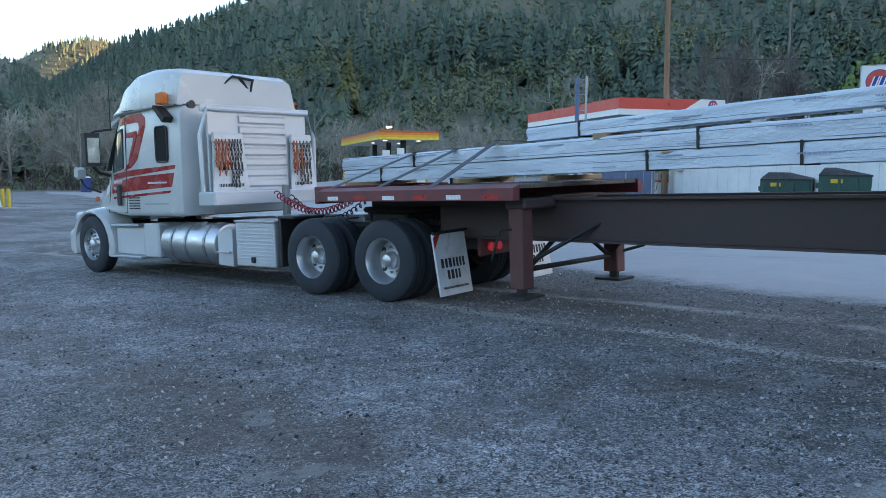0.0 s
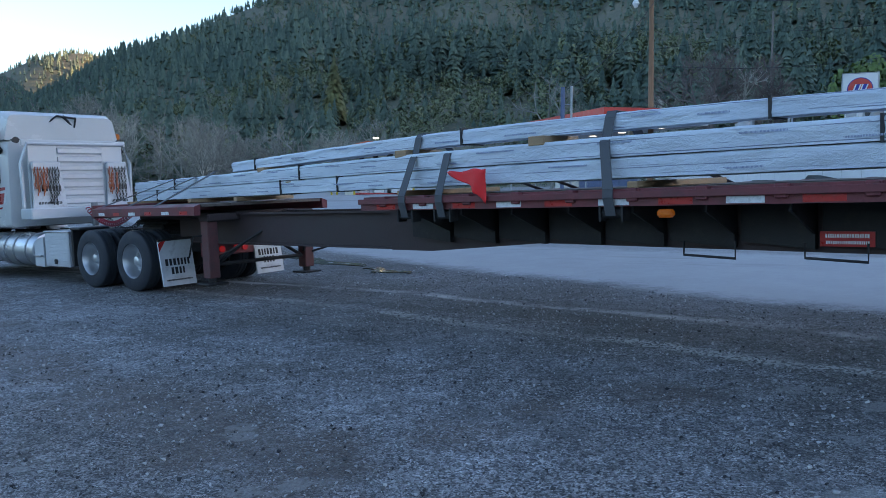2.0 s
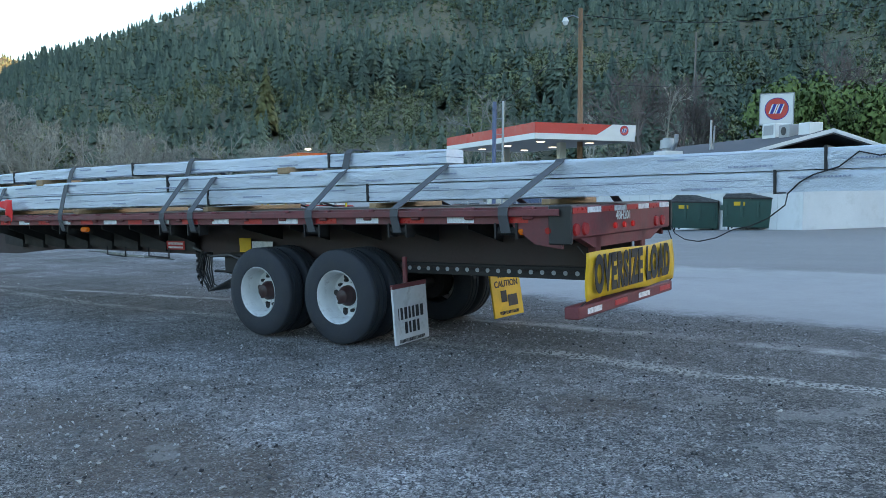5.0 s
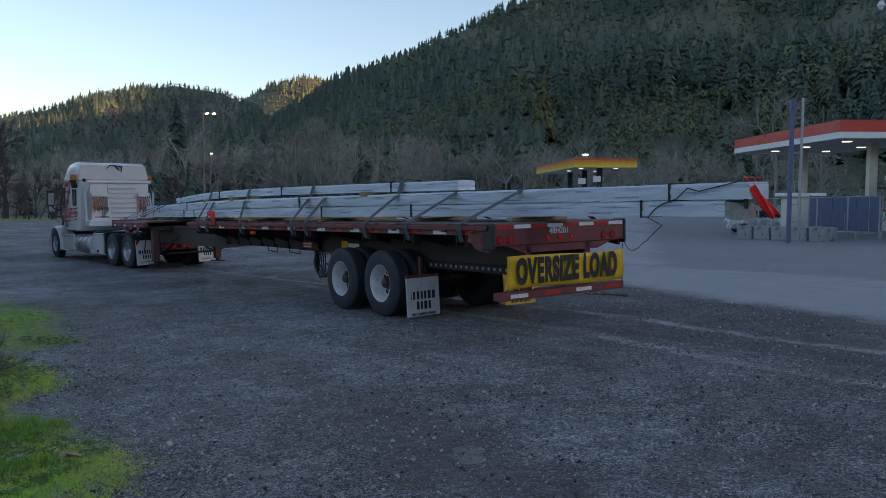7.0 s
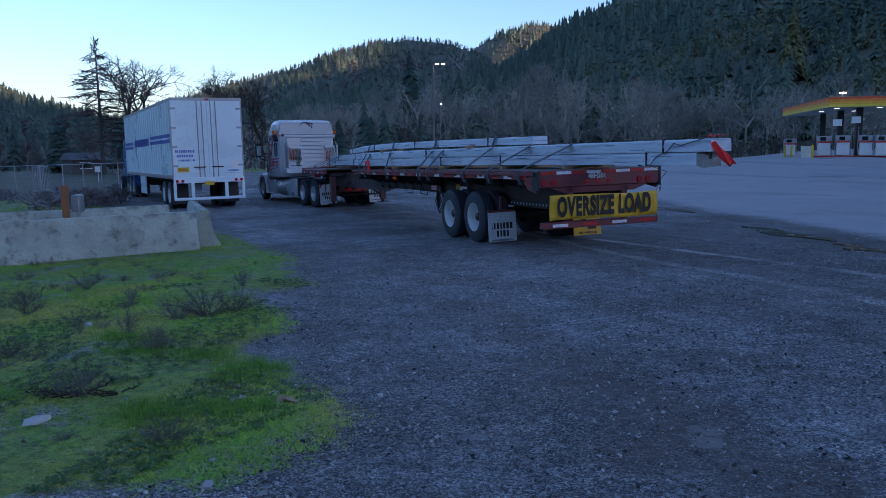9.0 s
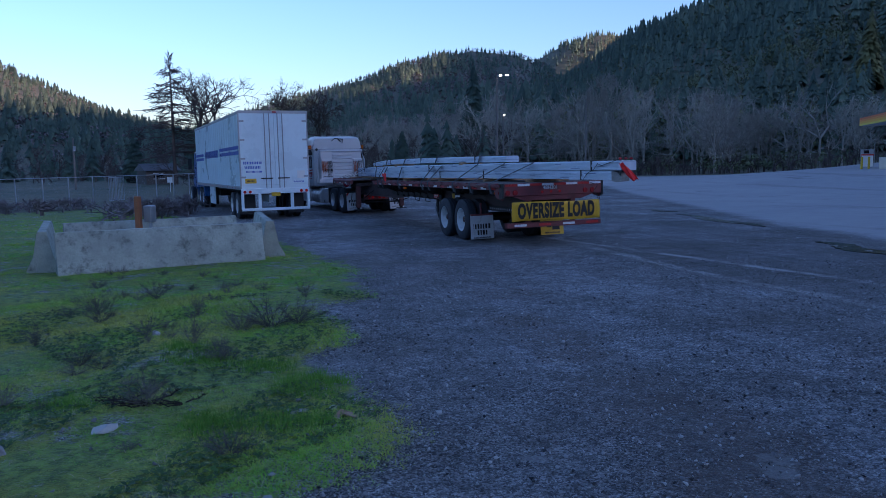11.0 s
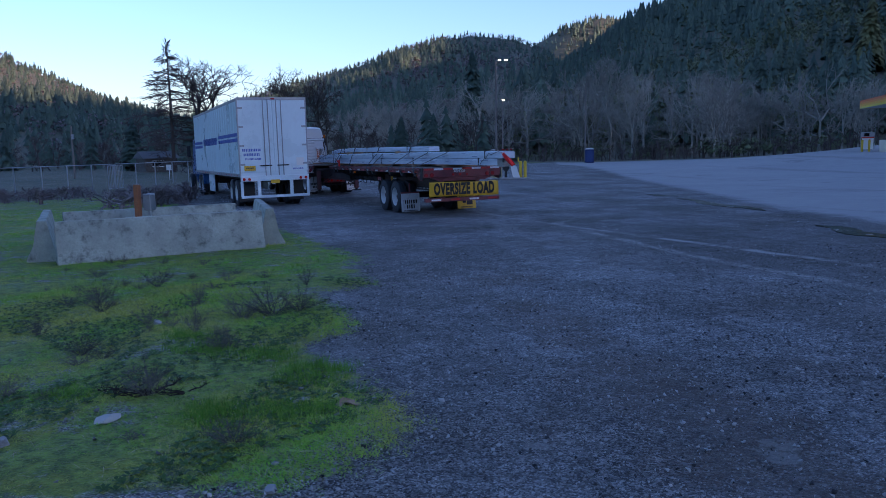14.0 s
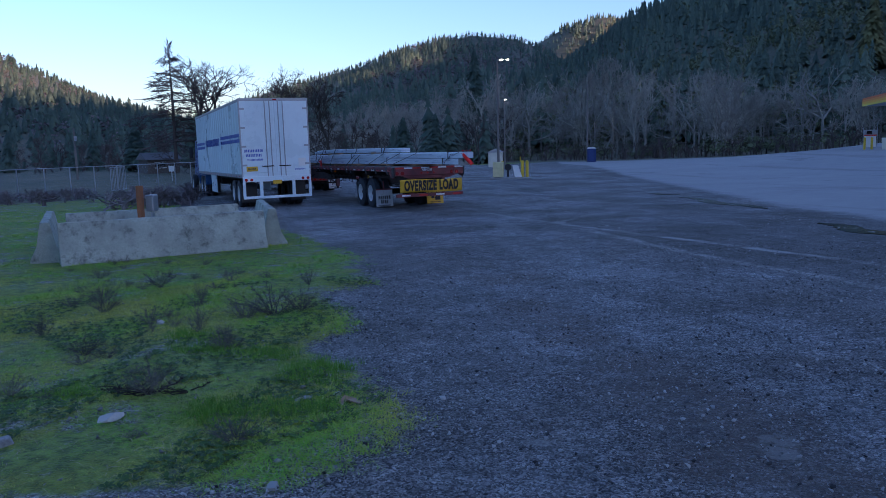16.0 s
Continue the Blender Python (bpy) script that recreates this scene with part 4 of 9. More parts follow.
def make_wheel(parent, x, side, dual, rim_mat, hub_mat, label):
    """A wheel on its axle, y outward; duals have a second tyre inboard and a dished rim."""
    s = side
    oy, iy = 0.155 * s, -0.175 * s
    rim = Shape()
    if dual:
        prof = [(0.295, 0.125), (0.288, 0.135), (0.275, 0.12), (0.262, 0.02), (0.25, -0.06), (0.235, -0.085), (0.15, -0.095), (0.145, -0.06), (0.0, -0.06)]
    else:
        prof = [(0.295, 0.125), (0.285, 0.135), (0.27, 0.10), (0.26, 0.05), (0.235, 0.035), (0.19, 0.075), (0.15, 0.09), (0.0, 0.09)]
    prof = [(r, h * s) for r, h in prof]
    rim.lathe(prof, 40, oy)
    rim.lathe([(0.295, -0.12 * s), (0.27, -0.1 * s), (0.25, -0.06 * s)], 40, oy)
    wheel = part("wheel", rim, rim_mat, parent, label, 40)
    tyre = Shape().lathe([(r, h) for r, h in tyre_profile(0.275)], 56, oy)
    if dual:
        tyre.lathe(tyre_profile(0.275), 56, iy)
    part("tyre", tyre, RUBBER, wheel, "black rubber tyre", 28)
    hub, nuts = Shape(), Shape()
    base = (-0.095 if dual else 0.085) * s + oy
    for i in range(10):
        a = 2 * math.pi * i / 10
        p = Vector((0.168 * math.cos(a), base, 0.168 * math.sin(a)))
        nuts.cyl(p, p + Vector((0, 0.045 * s, 0)), 0.021, 0.018, 6)
    if dual:
        hub.lathe([(0.115, 0), (0.11, 0.07 * s), (0.085, 0.10 * s), (0.075, 0.14 * s), (0.035, 0.155 * s), (0.0, 0.156 * s)], 20, base + 0.01 * s)
    else:
        hub.lathe([(0.10, 0), (0.095, 0.04 * s), (0.06, 0.06 * s), (0, 0.062 * s)], 20, base)
    part("hub", hub, hub_mat, wheel)
    part("wheel_nuts", nuts, BLACK if dual and hub_mat is not ALLOY else ALLOY, wheel)["kind"] = "stuff"
    # flat black discs on the rim stand for the shade inside its openings
    holes = Shape()
    for i in range(5 if dual else 10):
        a = 2 * math.pi * (i + 0.5) / (5 if dual else 10)
        r = 0.205 if dual else 0.225
        p = Vector((r * math.cos(a), (-0.087 if dual else 0.055) * s + oy, r * math.sin(a)))
        holes.cyl(p, p + Vector((0, 0.006 * s, 0)), 0.036, 0.034, 10)
    part("rim_hole_shade_discs", holes, BLACK, wheel)["kind"] = "stuff"
    wheel.location = (x, (1.2 - 0.292) * s, TYRE_R)
    return wheel


def bars_on(shape, x0, x1, y, z0, z1, n, rng, axis="y"):
    """A line of writing as plain bars."""
    x = x0
    while x < x1 - 0.01:
        w = min(rng.choice((0.34, 0.4, 0.46, 0.3)) * (z1 - z0), x1 - x)
        if axis == "y":
            shape.box(x, x + w, y - 0.001, y + 0.001, z0, z1)
        else:
            shape.box(y - 0.001, y + 0.001, x, x + w, z0, z1)
        x += w + (z1 - z0) * 0.24


def rounded(x, hw, hwt, z0, z1, k=0.09, kt=0.16, n=3):
    """A cab section at x: rounded corners, narrower towards the top."""
    pts = []
    for cy, cz, r, a0 in ((hw, z0, k, -90), (hwt, z1, kt, 0), (-hwt, z1, kt, 90), (-hw, z0, k, 180)):
        sy, sz = (1 if cy > 0 else -1), (1 if cz == z1 else -1)
        for i in range(n + 1):
            a = radians(a0 + 90 * i / n)
            pts.append((x, cy - sy * r + r * math.cos(a), cz - sz * r + r * math.sin(a)))
    return pts


CAB_X = (4.25, 4.32, 5.2, 5.95, 6.32, 6.55, 6.98)
CAB_LOW, CAB_HIGH = (1.19, 1.22, 1.22, 1.21, 1.17, 1.12, 1.02), (1.16, 1.19, 1.19, 1.15, 1.05, 0.98, 0.90)
CAB_TOP = (2.80, 2.82, 2.82, 2.80, 2.72, 2.40, 1.80)


def cab_side(x, z):
    """Half width of the cab at a place on its side."""
    lo, hi, top = (float(np.interp(x, CAB_X, q)) for q in (CAB_LOW, CAB_HIGH, CAB_TOP))
    return lo + (hi - lo) * (z - 1.06) / (top - 1.06)


def hugging(shape, s):
    """The shape, drawn flat on the side at y 1.222, laid on the curved side of the cab."""
    shape.v = [(x, y + s * (cab_side(x, z) - 1.222 + 0.004), z) for x, y, z in shape.v]
    return shape


def decal(shape, prof, s, proud=0.004, deep=0.012):
    """A thin panel with the outline prof (x, z), cut finely enough to follow the cab's side."""
    bm = bmesh.new()
    bm.faces.new([bm.verts.new((x, 0, z)) for x, z in prof])
    for x in (4.8, 5.2, 5.5, 5.75, 5.95, 6.1, 6.22, 6.32, 6.44, 6.55):
        bmesh.ops.bisect_plane(bm, geom=bm.verts[:] + bm.edges[:] + bm.faces[:], plane_co=(x, 0, 0), plane_no=(1, 0, 0))
    inner = bmesh.ops.extrude_face_region(bm, geom=bm.faces[:])["geom"]
    back = {v for v in inner if isinstance(v, bmesh.types.BMVert)}
    for v in bm.verts:
        v.co.y = s * (cab_side(v.co.x, v.co.z) + (-deep if v in back else proud))
    bmesh.ops.recalc_face_normals(bm, faces=bm.faces)
    bm.verts.index_update()
    shape.put([tuple(v.co) for v in bm.verts], [tuple(v.index for v in f.verts) for f in bm.faces])
    bm.free()
    return shape


def build_tractor():
    rng = random.Random(3)
    tr = thing("truck_tractor", on_lot(*TRACTOR_PATH[0][1:], 6.0), "white conventional sleeper truck with dark red stripes, driving off", "truck")
    # frame
    for s in (1, -1):
        part("frame_rail", Shape().box(-1.0, 7.5, 0.36 * s - 0.04, 0.36 * s + 0.04, 0.62, 0.90, 0.01), STEEL_DARK, tr)
    cross = Shape()
    for x in (-0.9, 0.1, 1.2, 2.4, 3.6, 4.8):
        cross.box(x - 0.05, x + 0.05, -0.33, 0.33, 0.66, 0.86, 0.01)
    part("cross_members", cross, STEEL_DARK, tr)
    for x in (0.0, 1.32):
        part("drive_axle", Shape().cyl((x, -0.75, TYRE_R), (x, 0.75, TYRE_R), 0.09, n=12).lathe([(0.02, -0.2), (0.2, -0.1), (0.22, 0.05), (0.12, 0.2)], 16, 0.0, (x, TYRE_R)), STEEL_DARK, tr)
    part("steer_axle", Shape().box(7.13, 7.27, -0.8, 0.8, 0.42, 0.52, 0.02), STEEL_DARK, tr)
    wheels = []
    for s in (1, -1):
        wheels.append(make_wheel(tr, 7.2, s, False, ALLOY, ALLOY, "polished aluminium steering wheel rim with black tyre"))
        for x in (1.32, 0.0):
            wheels.append(make_wheel(tr, x, s, True, ALLOY, ALLOY, "polished aluminium dual wheel with black tyres"))
    # cab shell
    cab = Shape()
    cab.loft([rounded(4.25, 1.19, 1.16, 1.06, 2.80), rounded(4.32, 1.22, 1.19, 1.04, 2.82), rounded(5.2, 1.22, 1.19, 1.04, 2.82), rounded(5.95, 1.21, 1.15, 1.04, 2.80), rounded(6.32, 1.17, 1.05, 1.06, 2.72), rounded(6.55, 1.12, 0.98, 1.08, 2.40), rounded(6.98, 1.02, 0.90, 1.10, 1.80)])
    cab_ob = part("cab", cab, WHITE_PAINT, tr, "white sleeper cab")
    roof = Shape()
    roof.loft([rounded(4.26, 1.20, 1.12, 2.79, 3.30, 0.03, 0.13, 4), rounded(4.40, 1.215, 1.145, 2.79, 3.38, 0.03, 0.16, 4), rounded(5.05, 1.215, 1.15, 2.79, 3.43, 0.03, 0.18, 4), rounded(5.6, 1.20, 1.12, 2.78, 3.40, 0.03, 0.2, 4), rounded(6.05, 1.16, 1.06, 2.77, 3.26, 0.03, 0.2, 4), rounded(6.32, 1.11, 0.99, 2.75, 3.04, 0.03, 0.13, 4), rounded(6.46, 1.05, 0.92, 2.70, 2.84, 0.03, 0.04, 4)])
    part("roof_fairing", roof, WHITE_PAINT, tr, "raised white roof fairing")
    part("roof_seam", Shape().box(4.3, 5.9, 1.186, 1.20, 2.795, 2.81).box(4.3, 5.9, -1.20, -1.186, 2.795, 2.81).box(4.236, 4.252, -1.1, 1.1, 2.795, 2.81), BLACK, tr)
    hood = Shape()
    hood.loft([rounded(6.9, 0.98, 0.88, 1.02, 1.84, 0.05, 0.2), rounded(7.3, 0.90, 0.80, 0.98, 1.66, 0.05, 0.22), rounded(7.7, 0.84, 0.70, 0.92, 1.46, 0.05, 0.22), rounded(7.98, 0.74, 0.6, 0.86, 1.22, 0.05, 0.15)])
    part("hood", hood, WHITE_PAINT, tr, "sloping white hood")
    part("grille", Shape().box(7.9, 8.03, -0.45, 0.45, 0.82, 1.16, 0.04), BLACK, tr)
    fend_prof = []
    for i in range(13):
        a = radians(-18 + 216 * i / 12)
        fend_prof.append((7.2 + 0.72 * math.cos(a), TYRE_R + 0.64 * math.sin(a)))
    inner = [(7.2 + 0.60 * math.cos(radians(-18 + 216 * i / 12)), TYRE_R + 0.57 * math.sin(radians(-18 + 216 * i / 12))) for i in range(13)]
    for s in (1, -1):
        f = Shape()
        rings = []
        for k in range(13):
            (ox, oz), (ix, iz) = fend_prof[k], inner[k]
            rings.append([(ox, 0.72 * s, oz + 0.05), (ox, 1.16 * s, oz), (0.5 * (ox + ix), 1.22 * s, 0.5 * (oz + iz)), (ix, 1.20 * s, iz), (ix, 0.72 * s, iz)][:: s])
        f.loft(rings)
        part("front_fender", f, WHITE_PAINT, tr, "white front wheel arch")
        part("headlight", Shape().box(7.72, 7.96, (0.72 if s > 0 else -1.1), (1.1 if s > 0 else -0.72), 0.92, 1.10, 0.05), mat("clear_headlight", (0.6, 0.62, 0.64), 0.1, 0, 0.05, 3, 0), tr, "clear headlight")
        part("turn_lamp", Shape().box(6.98, 7.06, 1.10 * s, 1.14 * s, 1.30, 1.38, 0.01), AMBER, tr, "small amber lamp")
        # doors, windows, stripes: thin panels standing proud of the side
        y = 1.222 * s
        glass_door = decal(Shape(), [(5.98, 1.86), (6.60, 1.80), (6.50, 2.12), (6.28, 2.48), (6.0, 2.52)], s, 0.006, 0.03)
        part("door_window", glass_door, DOOR_GLASS, tr, "reflecting door window, paled to stand for light through it")
        rim_w = Shape()
        pts = [(5.98, 1.86), (6.30, 1.83), (6.60, 1.80), (6.50, 2.12), (6.40, 2.29), (6.28, 2.48), (6.0, 2.52), (5.99, 2.2)]
        for i in range(8):
            p, q = pts[i], pts[(i + 1) % 8]
            rim_w.cyl((p[0], y, p[1]), (q[0], y, q[1]), 0.014, n=6)
        hugging(rim_w, s)
        part("window_seal", rim_w, BLACK, tr)
        sw = Shape()
        prof = []
        for cx, cz, a0 in ((4.61, 2.42, 90), (4.61, 1.98, 180), (4.83, 1.98, 270), (4.83, 2.42, 0)):
            for i in range(5):
                a = radians(a0 + 90 * i / 4)
                prof.append((cx + 0.05 * math.cos(a), cz + 0.06 * math.sin(a)))
        sw.prism(prof, "y", y - 0.03 * s, y + 0.006 * s)
        part("sleeper_window", sw, GLASS, tr, "small dark sleeper window")
        seal = Shape()
        for i in range(len(prof)):
            p, q = prof[i], prof[(i + 1) % len(prof)]
            seal.cyl((p[0], y + 0.003 * s, p[1]), (q[0], y + 0.003 * s, q[1]), 0.016, n=5)
        part("window_seal", seal, BLACK, tr)
        gaps = Shape()
        for x in (5.88, 6.75):
            gaps.box(x - 0.006, x + 0.006, min(y, y - 0.01 * s), max(y, y - 0.01 * s) + 0.001, 1.10, 2.66 if x < 6 else 1.8)
        gaps.box(5.88, 6.75, min(y, y - 0.01 * s), max(y, y - 0.01 * s) + 0.001, 1.09, 1.102)
        gaps.box(4.62, 5.3, min(y, y - 0.01 * s), max(y, y - 0.01 * s) + 0.001, 1.24, 1.25)
        part("door_gap", hugging(gaps, s), BLACK, tr)
        part("door_handle", Shape().box(6.02, 6.14, y - 0.01 * s if s > 0 else y - 0.03, y + 0.03 if s > 0 else y + 0.01, 1.22, 1.58, 0.03), BLACK, tr, "black grab handle")
        red = Shape()
        decal(red, [(4.38, 1.86), (4.40, 1.80), (6.55, 1.66), (6.55, 1.76), (5.6, 1.82)], s)
        decal(red, [(4.42, 1.74), (4.50, 1.52), (6.60, 1.42), (6.62, 1.58), (5.6, 1.70)], s)
        decal(red, [(4.52, 1.46), (4.56, 1.42), (6.6, 1.32), (6.6, 1.36)], s)
        decal(red, [(6.15, 2.70), (5.35, 2.74), (5.20, 2.66), (5.20, 2.52), (5.52, 1.98), (5.72, 1.86), (5.98, 1.80), (5.78, 1.95), (5.66, 2.06), (5.40, 2.50), (5.42, 2.58), (5.55, 2.60), (6.15, 2.58)], s)
        decal(red, [(5.84, 2.44), (5.50, 2.46), (5.48, 2.40), (5.74, 1.96), (5.80, 1.96), (5.60, 2.36), (5.84, 2.36)], s)
        part("red_stripe", red, RED_PAINT, tr, "dark red painted side stripes")
        txt = Shape()
        for z, a, b, h in ((1.60, 6.05, 6.5, 0.055), (1.50, 6.1, 6.45, 0.035), (1.575, 4.62, 5.2, 0.03)):
            bars_on(txt, a, b, y + 0.005 * s, z, z + h, 5, rng)
        part("door_lettering", hugging(txt, s), TAPE_W, tr, "white lettering on the door")
        txt = Shape()
        for k in range(5):
            bars_on(txt, 5.45, 5.8, y + 0.003 * s, 1.34 - k * 0.045, 1.36 - k * 0.045, 4, rng)
        part("side_lettering", txt, INK, tr, "small dark lettering")
        # mirrors on brackets
        mir = part("mirror", Shape().prism([(6.25, 1.43 * s), (6.31, 1.66 * s), (6.44, 1.66 * s), (6.50, 1.60 * s), (6.50, 1.48 * s), (6.44, 1.42 * s)], "z", 1.90, 2.46), BLACK, tr, "tall black door mirror")
        part("mirror_glass", Shape().prism([(6.235, 1.45 * s), (6.25, 1.45 * s), (6.299, 1.63 * s), (6.292, 1.63 * s)], "z", 1.96, 2.38), mat("mirror_glass", (0.7, 0.72, 0.74), 0.04, 1.0, 0.02, 3, 0), mir)
        part("mirror_arm", Shape().tube([(6.6, 1.1 * s, 1.75), (6.5, 1.35 * s, 1.80), (6.42, 1.52 * s, 1.94)], 0.03), BLACK, mir)
        part("mirror_arm", Shape().tube([(6.55, 1.05 * s, 2.55), (6.45, 1.4 * s, 2.5), (6.40, 1.54 * s, 2.44)], 0.02), BLACK, mir)
        hm = part("hood_mirror", Shape().box(7.45, 7.55, 1.18 * s - 0.11, 1.18 * s + 0.11, 1.70, 1.92, 0.05), ALLOY, tr, "chrome hood mirror")
        part("mirror_arm", Shape().tube([(7.4, 0.85 * s, 1.45), (7.46, 1.1 * s, 1.55), (7.5, 1.18 * s, 1.72)], 0.02), BLACK, hm)
        # beacon and work lamp at the sleeper's shoulder
        part("beacon_bracket", Shape().prism([(4.35, 2.60), (4.62, 2.80), (4.66, 2.80), (4.66, 2.76), (4.42, 2.52)], "y", 1.21 * s, 1.38 * s), STEEL_DARK, tr)
        part("beacon", Shape().box(4.42, 4.60, 1.30 * s - 0.07, 1.30 * s + 0.07, 2.81, 2.99, 0.02), AMBER, tr, "square amber marker beacon")
        part("work_lamp", Shape().cyl((4.0, 1.10 * s, 2.78), (4.10, 1.10 * s, 2.78), 0.065, 0.045, 14), BLACK, tr, "round black work lamp")
        # fuel tank, steps and boxes under the cab
        tank = Shape()
        prof = [(0.0, 0.0), (0.28, 0.0), (0.315, 0.012), (0.33, 0.045), (0.33, 1.45), (0.315, 1.483), (0.28, 1.495), (0.0, 1.495)]
        vs, fs, n = [], [], 28
        for r, h in prof:
            vs += [(3.5 + h, 0.86 * s + r * math.cos(2 * math.pi * i / n), 0.60 + r * math.sin(2 * math.pi * i / n)) for i in range(n)]
        for k in range(len(prof) - 1):
            fs += [(k * n + i, (k + 1) * n + i, (k + 1) * n + (i + 1) % n, k * n + (i + 1) % n) for i in range(n)]
        tank.put(vs, fs)
        tank_ob = part("fuel_tank", tank, ALLOY, tr, "polished aluminium fuel tank")
        for x in (3.75, 4.25, 4.65):
            st = Shape()
            for i in range(20):
                a0, a1 = 2 * math.pi * i / 20, 2 * math.pi * (i + 1) / 20
                st.box(0, 1, 0, 1, 0, 1, 0, Matrix.Translation((x, 0.86 * s + 0.332 * math.cos(a0), 0.60 + 0.332 * math.sin(a0))) @ Matrix.Rotation(a0 + math.pi / 20, 4, "X") @ Matrix.Diagonal((0.05, 0.012, 0.106, 1)))
            part("tank_strap", st, GALV_STRAP, tank_ob)
        part("filler_cap", Shape().cyl((3.95, 0.98 * s, 0.86), (3.95, 1.03 * s, 0.93), 0.05, n=14), ALLOY, tank_ob)
        stp = part("cab_steps", Shape().box(5.05, 5.5, 0.7 * s - 0.0 if s > 0 else -1.17, 1.17 if s > 0 else -0.7, 0.34, 0.92, 0.03).box(5.52, 6.45, 0.72 if s > 0 else -1.13, 1.13 if s > 0 else -0.72, 0.36, 0.86, 0.03), TREAD, tr, "chequer plate step boxes")
        part("step_tread", Shape().box(5.5, 6.5, min(0.95 * s, 1.24 * s), max(0.95 * s, 1.24 * s), 0.32, 0.36, 0.01).box(5.6, 6.5, min(0.9 * s, 1.2 * s), max(0.9 * s, 1.2 * s), 0.86, 0.90, 0.01), ALLOY, stp)
        stp2 = part("deck_steps", Shape().prism([(3.42, 0.78), (3.42, 0.32), (3.06, 0.30), (3.06, 0.86), (3.2, 0.86)], "y", 0.75 * s, 1.17 * s), TREAD, tr, "aluminium access steps")
        part("step_tread", Shape().box(3.1, 3.42, min(0.9 * s, 1.22 * s), max(0.9 * s, 1.22 * s), 0.50, 0.53, 0.005), ALLOY, stp2)
        tb = part("tool_box", Shape().box(2.06, 2.94, min(0.62 * s, 1.2 * s), max(0.62 * s, 1.2 * s), 0.33, 0.97, 0.015), TREAD, tr, "chequer plate tool box")
        part("box_lid", Shape().box(2.04, 2.96, min(0.60 * s, 1.215 * s), max(0.60 * s, 1.215 * s), 0.965, 1.0, 0.01), ALLOY, tb)
        for k in range(11):
            part("pressed_rib", Shape().box(2.09, 2.91, min(1.2 * s, 1.206 * s), max(1.2 * s, 1.206 * s), 0.38 + k * 0.052, 0.402 + k * 0.052, 0.002), TREAD, tb)
        part("latch", Shape().box(2.48, 2.57, min(1.2 * s, 1.23 * s), max(1.2 * s, 1.23 * s), 0.38, 0.47, 0.01), STEEL_DARK, tb)
        # quarter guard before the drive wheels, flap behind them
        part("quarter_guard", Shape().box(1.62, 1.98, min(0.62 * s, 1.2 * s), max(0.62 * s, 1.2 * s), 1.02, 1.07, 0.015).box(1.93, 1.99, min(0.62 * s, 1.18 * s), max(0.62 * s, 1.18 * s), 0.35, 1.04, 0.01), BLACK, tr)
        flap = part("mud_flap", Shape().box(-0.015, 0.015, -0.31, 0.31, -0.74, 0.0, 0.005), FLAP, tr, "white rubber mud flap with dark lettering")
        flap.matrix_basis = pose(-0.86, 0.95 * s, 0.87, 0, 9, 0)
        t2 = Shape()
        bars_on(t2, -0.22, 0.24, -0.018, -0.41, -0.30, 5, rng, "x")
        bars_on(t2, -0.11, 0.14, -0.018, -0.55, -0.44, 5, rng, "x")
        bars_on(t2, -0.24, 0.24, -0.018, -0.66, -0.635, 5, rng, "x")
        part("flap_lettering", t2, INK, flap)
        part("flap_tape", Shape().prism([(0.31, -0.18), (0.31, -0.05), (0.24, 0.0), (0.17, 0.0)] if s > 0 else [(-0.31, -0.18), (-0.31, -0.05), (-0.24, 0.0), (-0.17, 0.0)], "x", -0.021, -0.017), TAPE_R, flap)
        part("flap_hanger", Shape().tube([(-0.86, 0.36 * s, 0.90), (-0.88, 1.26 * s, 0.88)], 0.02), STEEL_DARK, tr)
    # windscreen
    ws = Shape().put([(6.36, -1.0, 2.66), (6.36, 1.0, 2.66), (6.99, 0.93, 1.84), (6.99, -0.93, 1.84)], [(0, 1, 2, 3)][::-1])
    ws.put([(6.38, -1.0, 2.66), (6.38, 1.0, 2.66), (7.01, 0.93, 1.84), (7.01, -0.93, 1.84)], [(0, 1, 2, 3)])
    ws.put([(6.36, 1.0, 2.66), (6.38, 1.0, 2.66), (7.01, 0.93, 1.84), (6.99, 0.93, 1.84)], [(0, 1, 2, 3)])
    part("windscreen", ws, GLASS, tr, "dark windscreen")
    part("sun_visor", Shape().prism([(6.18, 2.80), (6.55, 2.66), (6.55, 2.58), (6.22, 2.72)], "y", -1.05, 1.05), WHITE_PAINT, tr)
    part("bumper", Shape().box(7.72, 8.06, -1.2, 1.2, 0.30, 0.80, 0.08), WHITE_PAINT, tr, "white front bumper")
    # roof bracket
    part("roof_bracket", Shape().cyl((4.30, 0.38, 3.10), (4.24, 0.14, 3.31), 0.02, n=6).cyl((4.30, -0.24, 3.08), (4.24, 0.0, 3.31), 0.03, n=6).cyl((4.24, 0.14, 3.31), (4.20, -0.26, 3.27), 0.022, n=6).cyl((4.22, -0.26, 3.27), (4.27, -0.24, 3.08), 0.02, n=6), BLACK, tr, "black folded roof lamp bracket")
    part("antenna", Shape().cyl((6.2, 1.25, 2.5), (6.12, 1.27, 3.9), 0.012, 0.004, 6), BLACK, tr)
    # headache rack
    rack = part("headache_rack", Shape().box(3.78, 3.82, -1.0, 1.0, 1.42, 2.68, 0.01), RACK, tr, "ribbed aluminium headache rack")
    for k in range(7):
        part("rib", Shape().prism([(3.74, 1.50 + k * 0.17), (3.78, 1.47 + k * 0.17), (3.78, 1.61 + k * 0.17), (3.74, 1.58 + k * 0.17)], "y", -0.52, 0.42), RACK, rack)
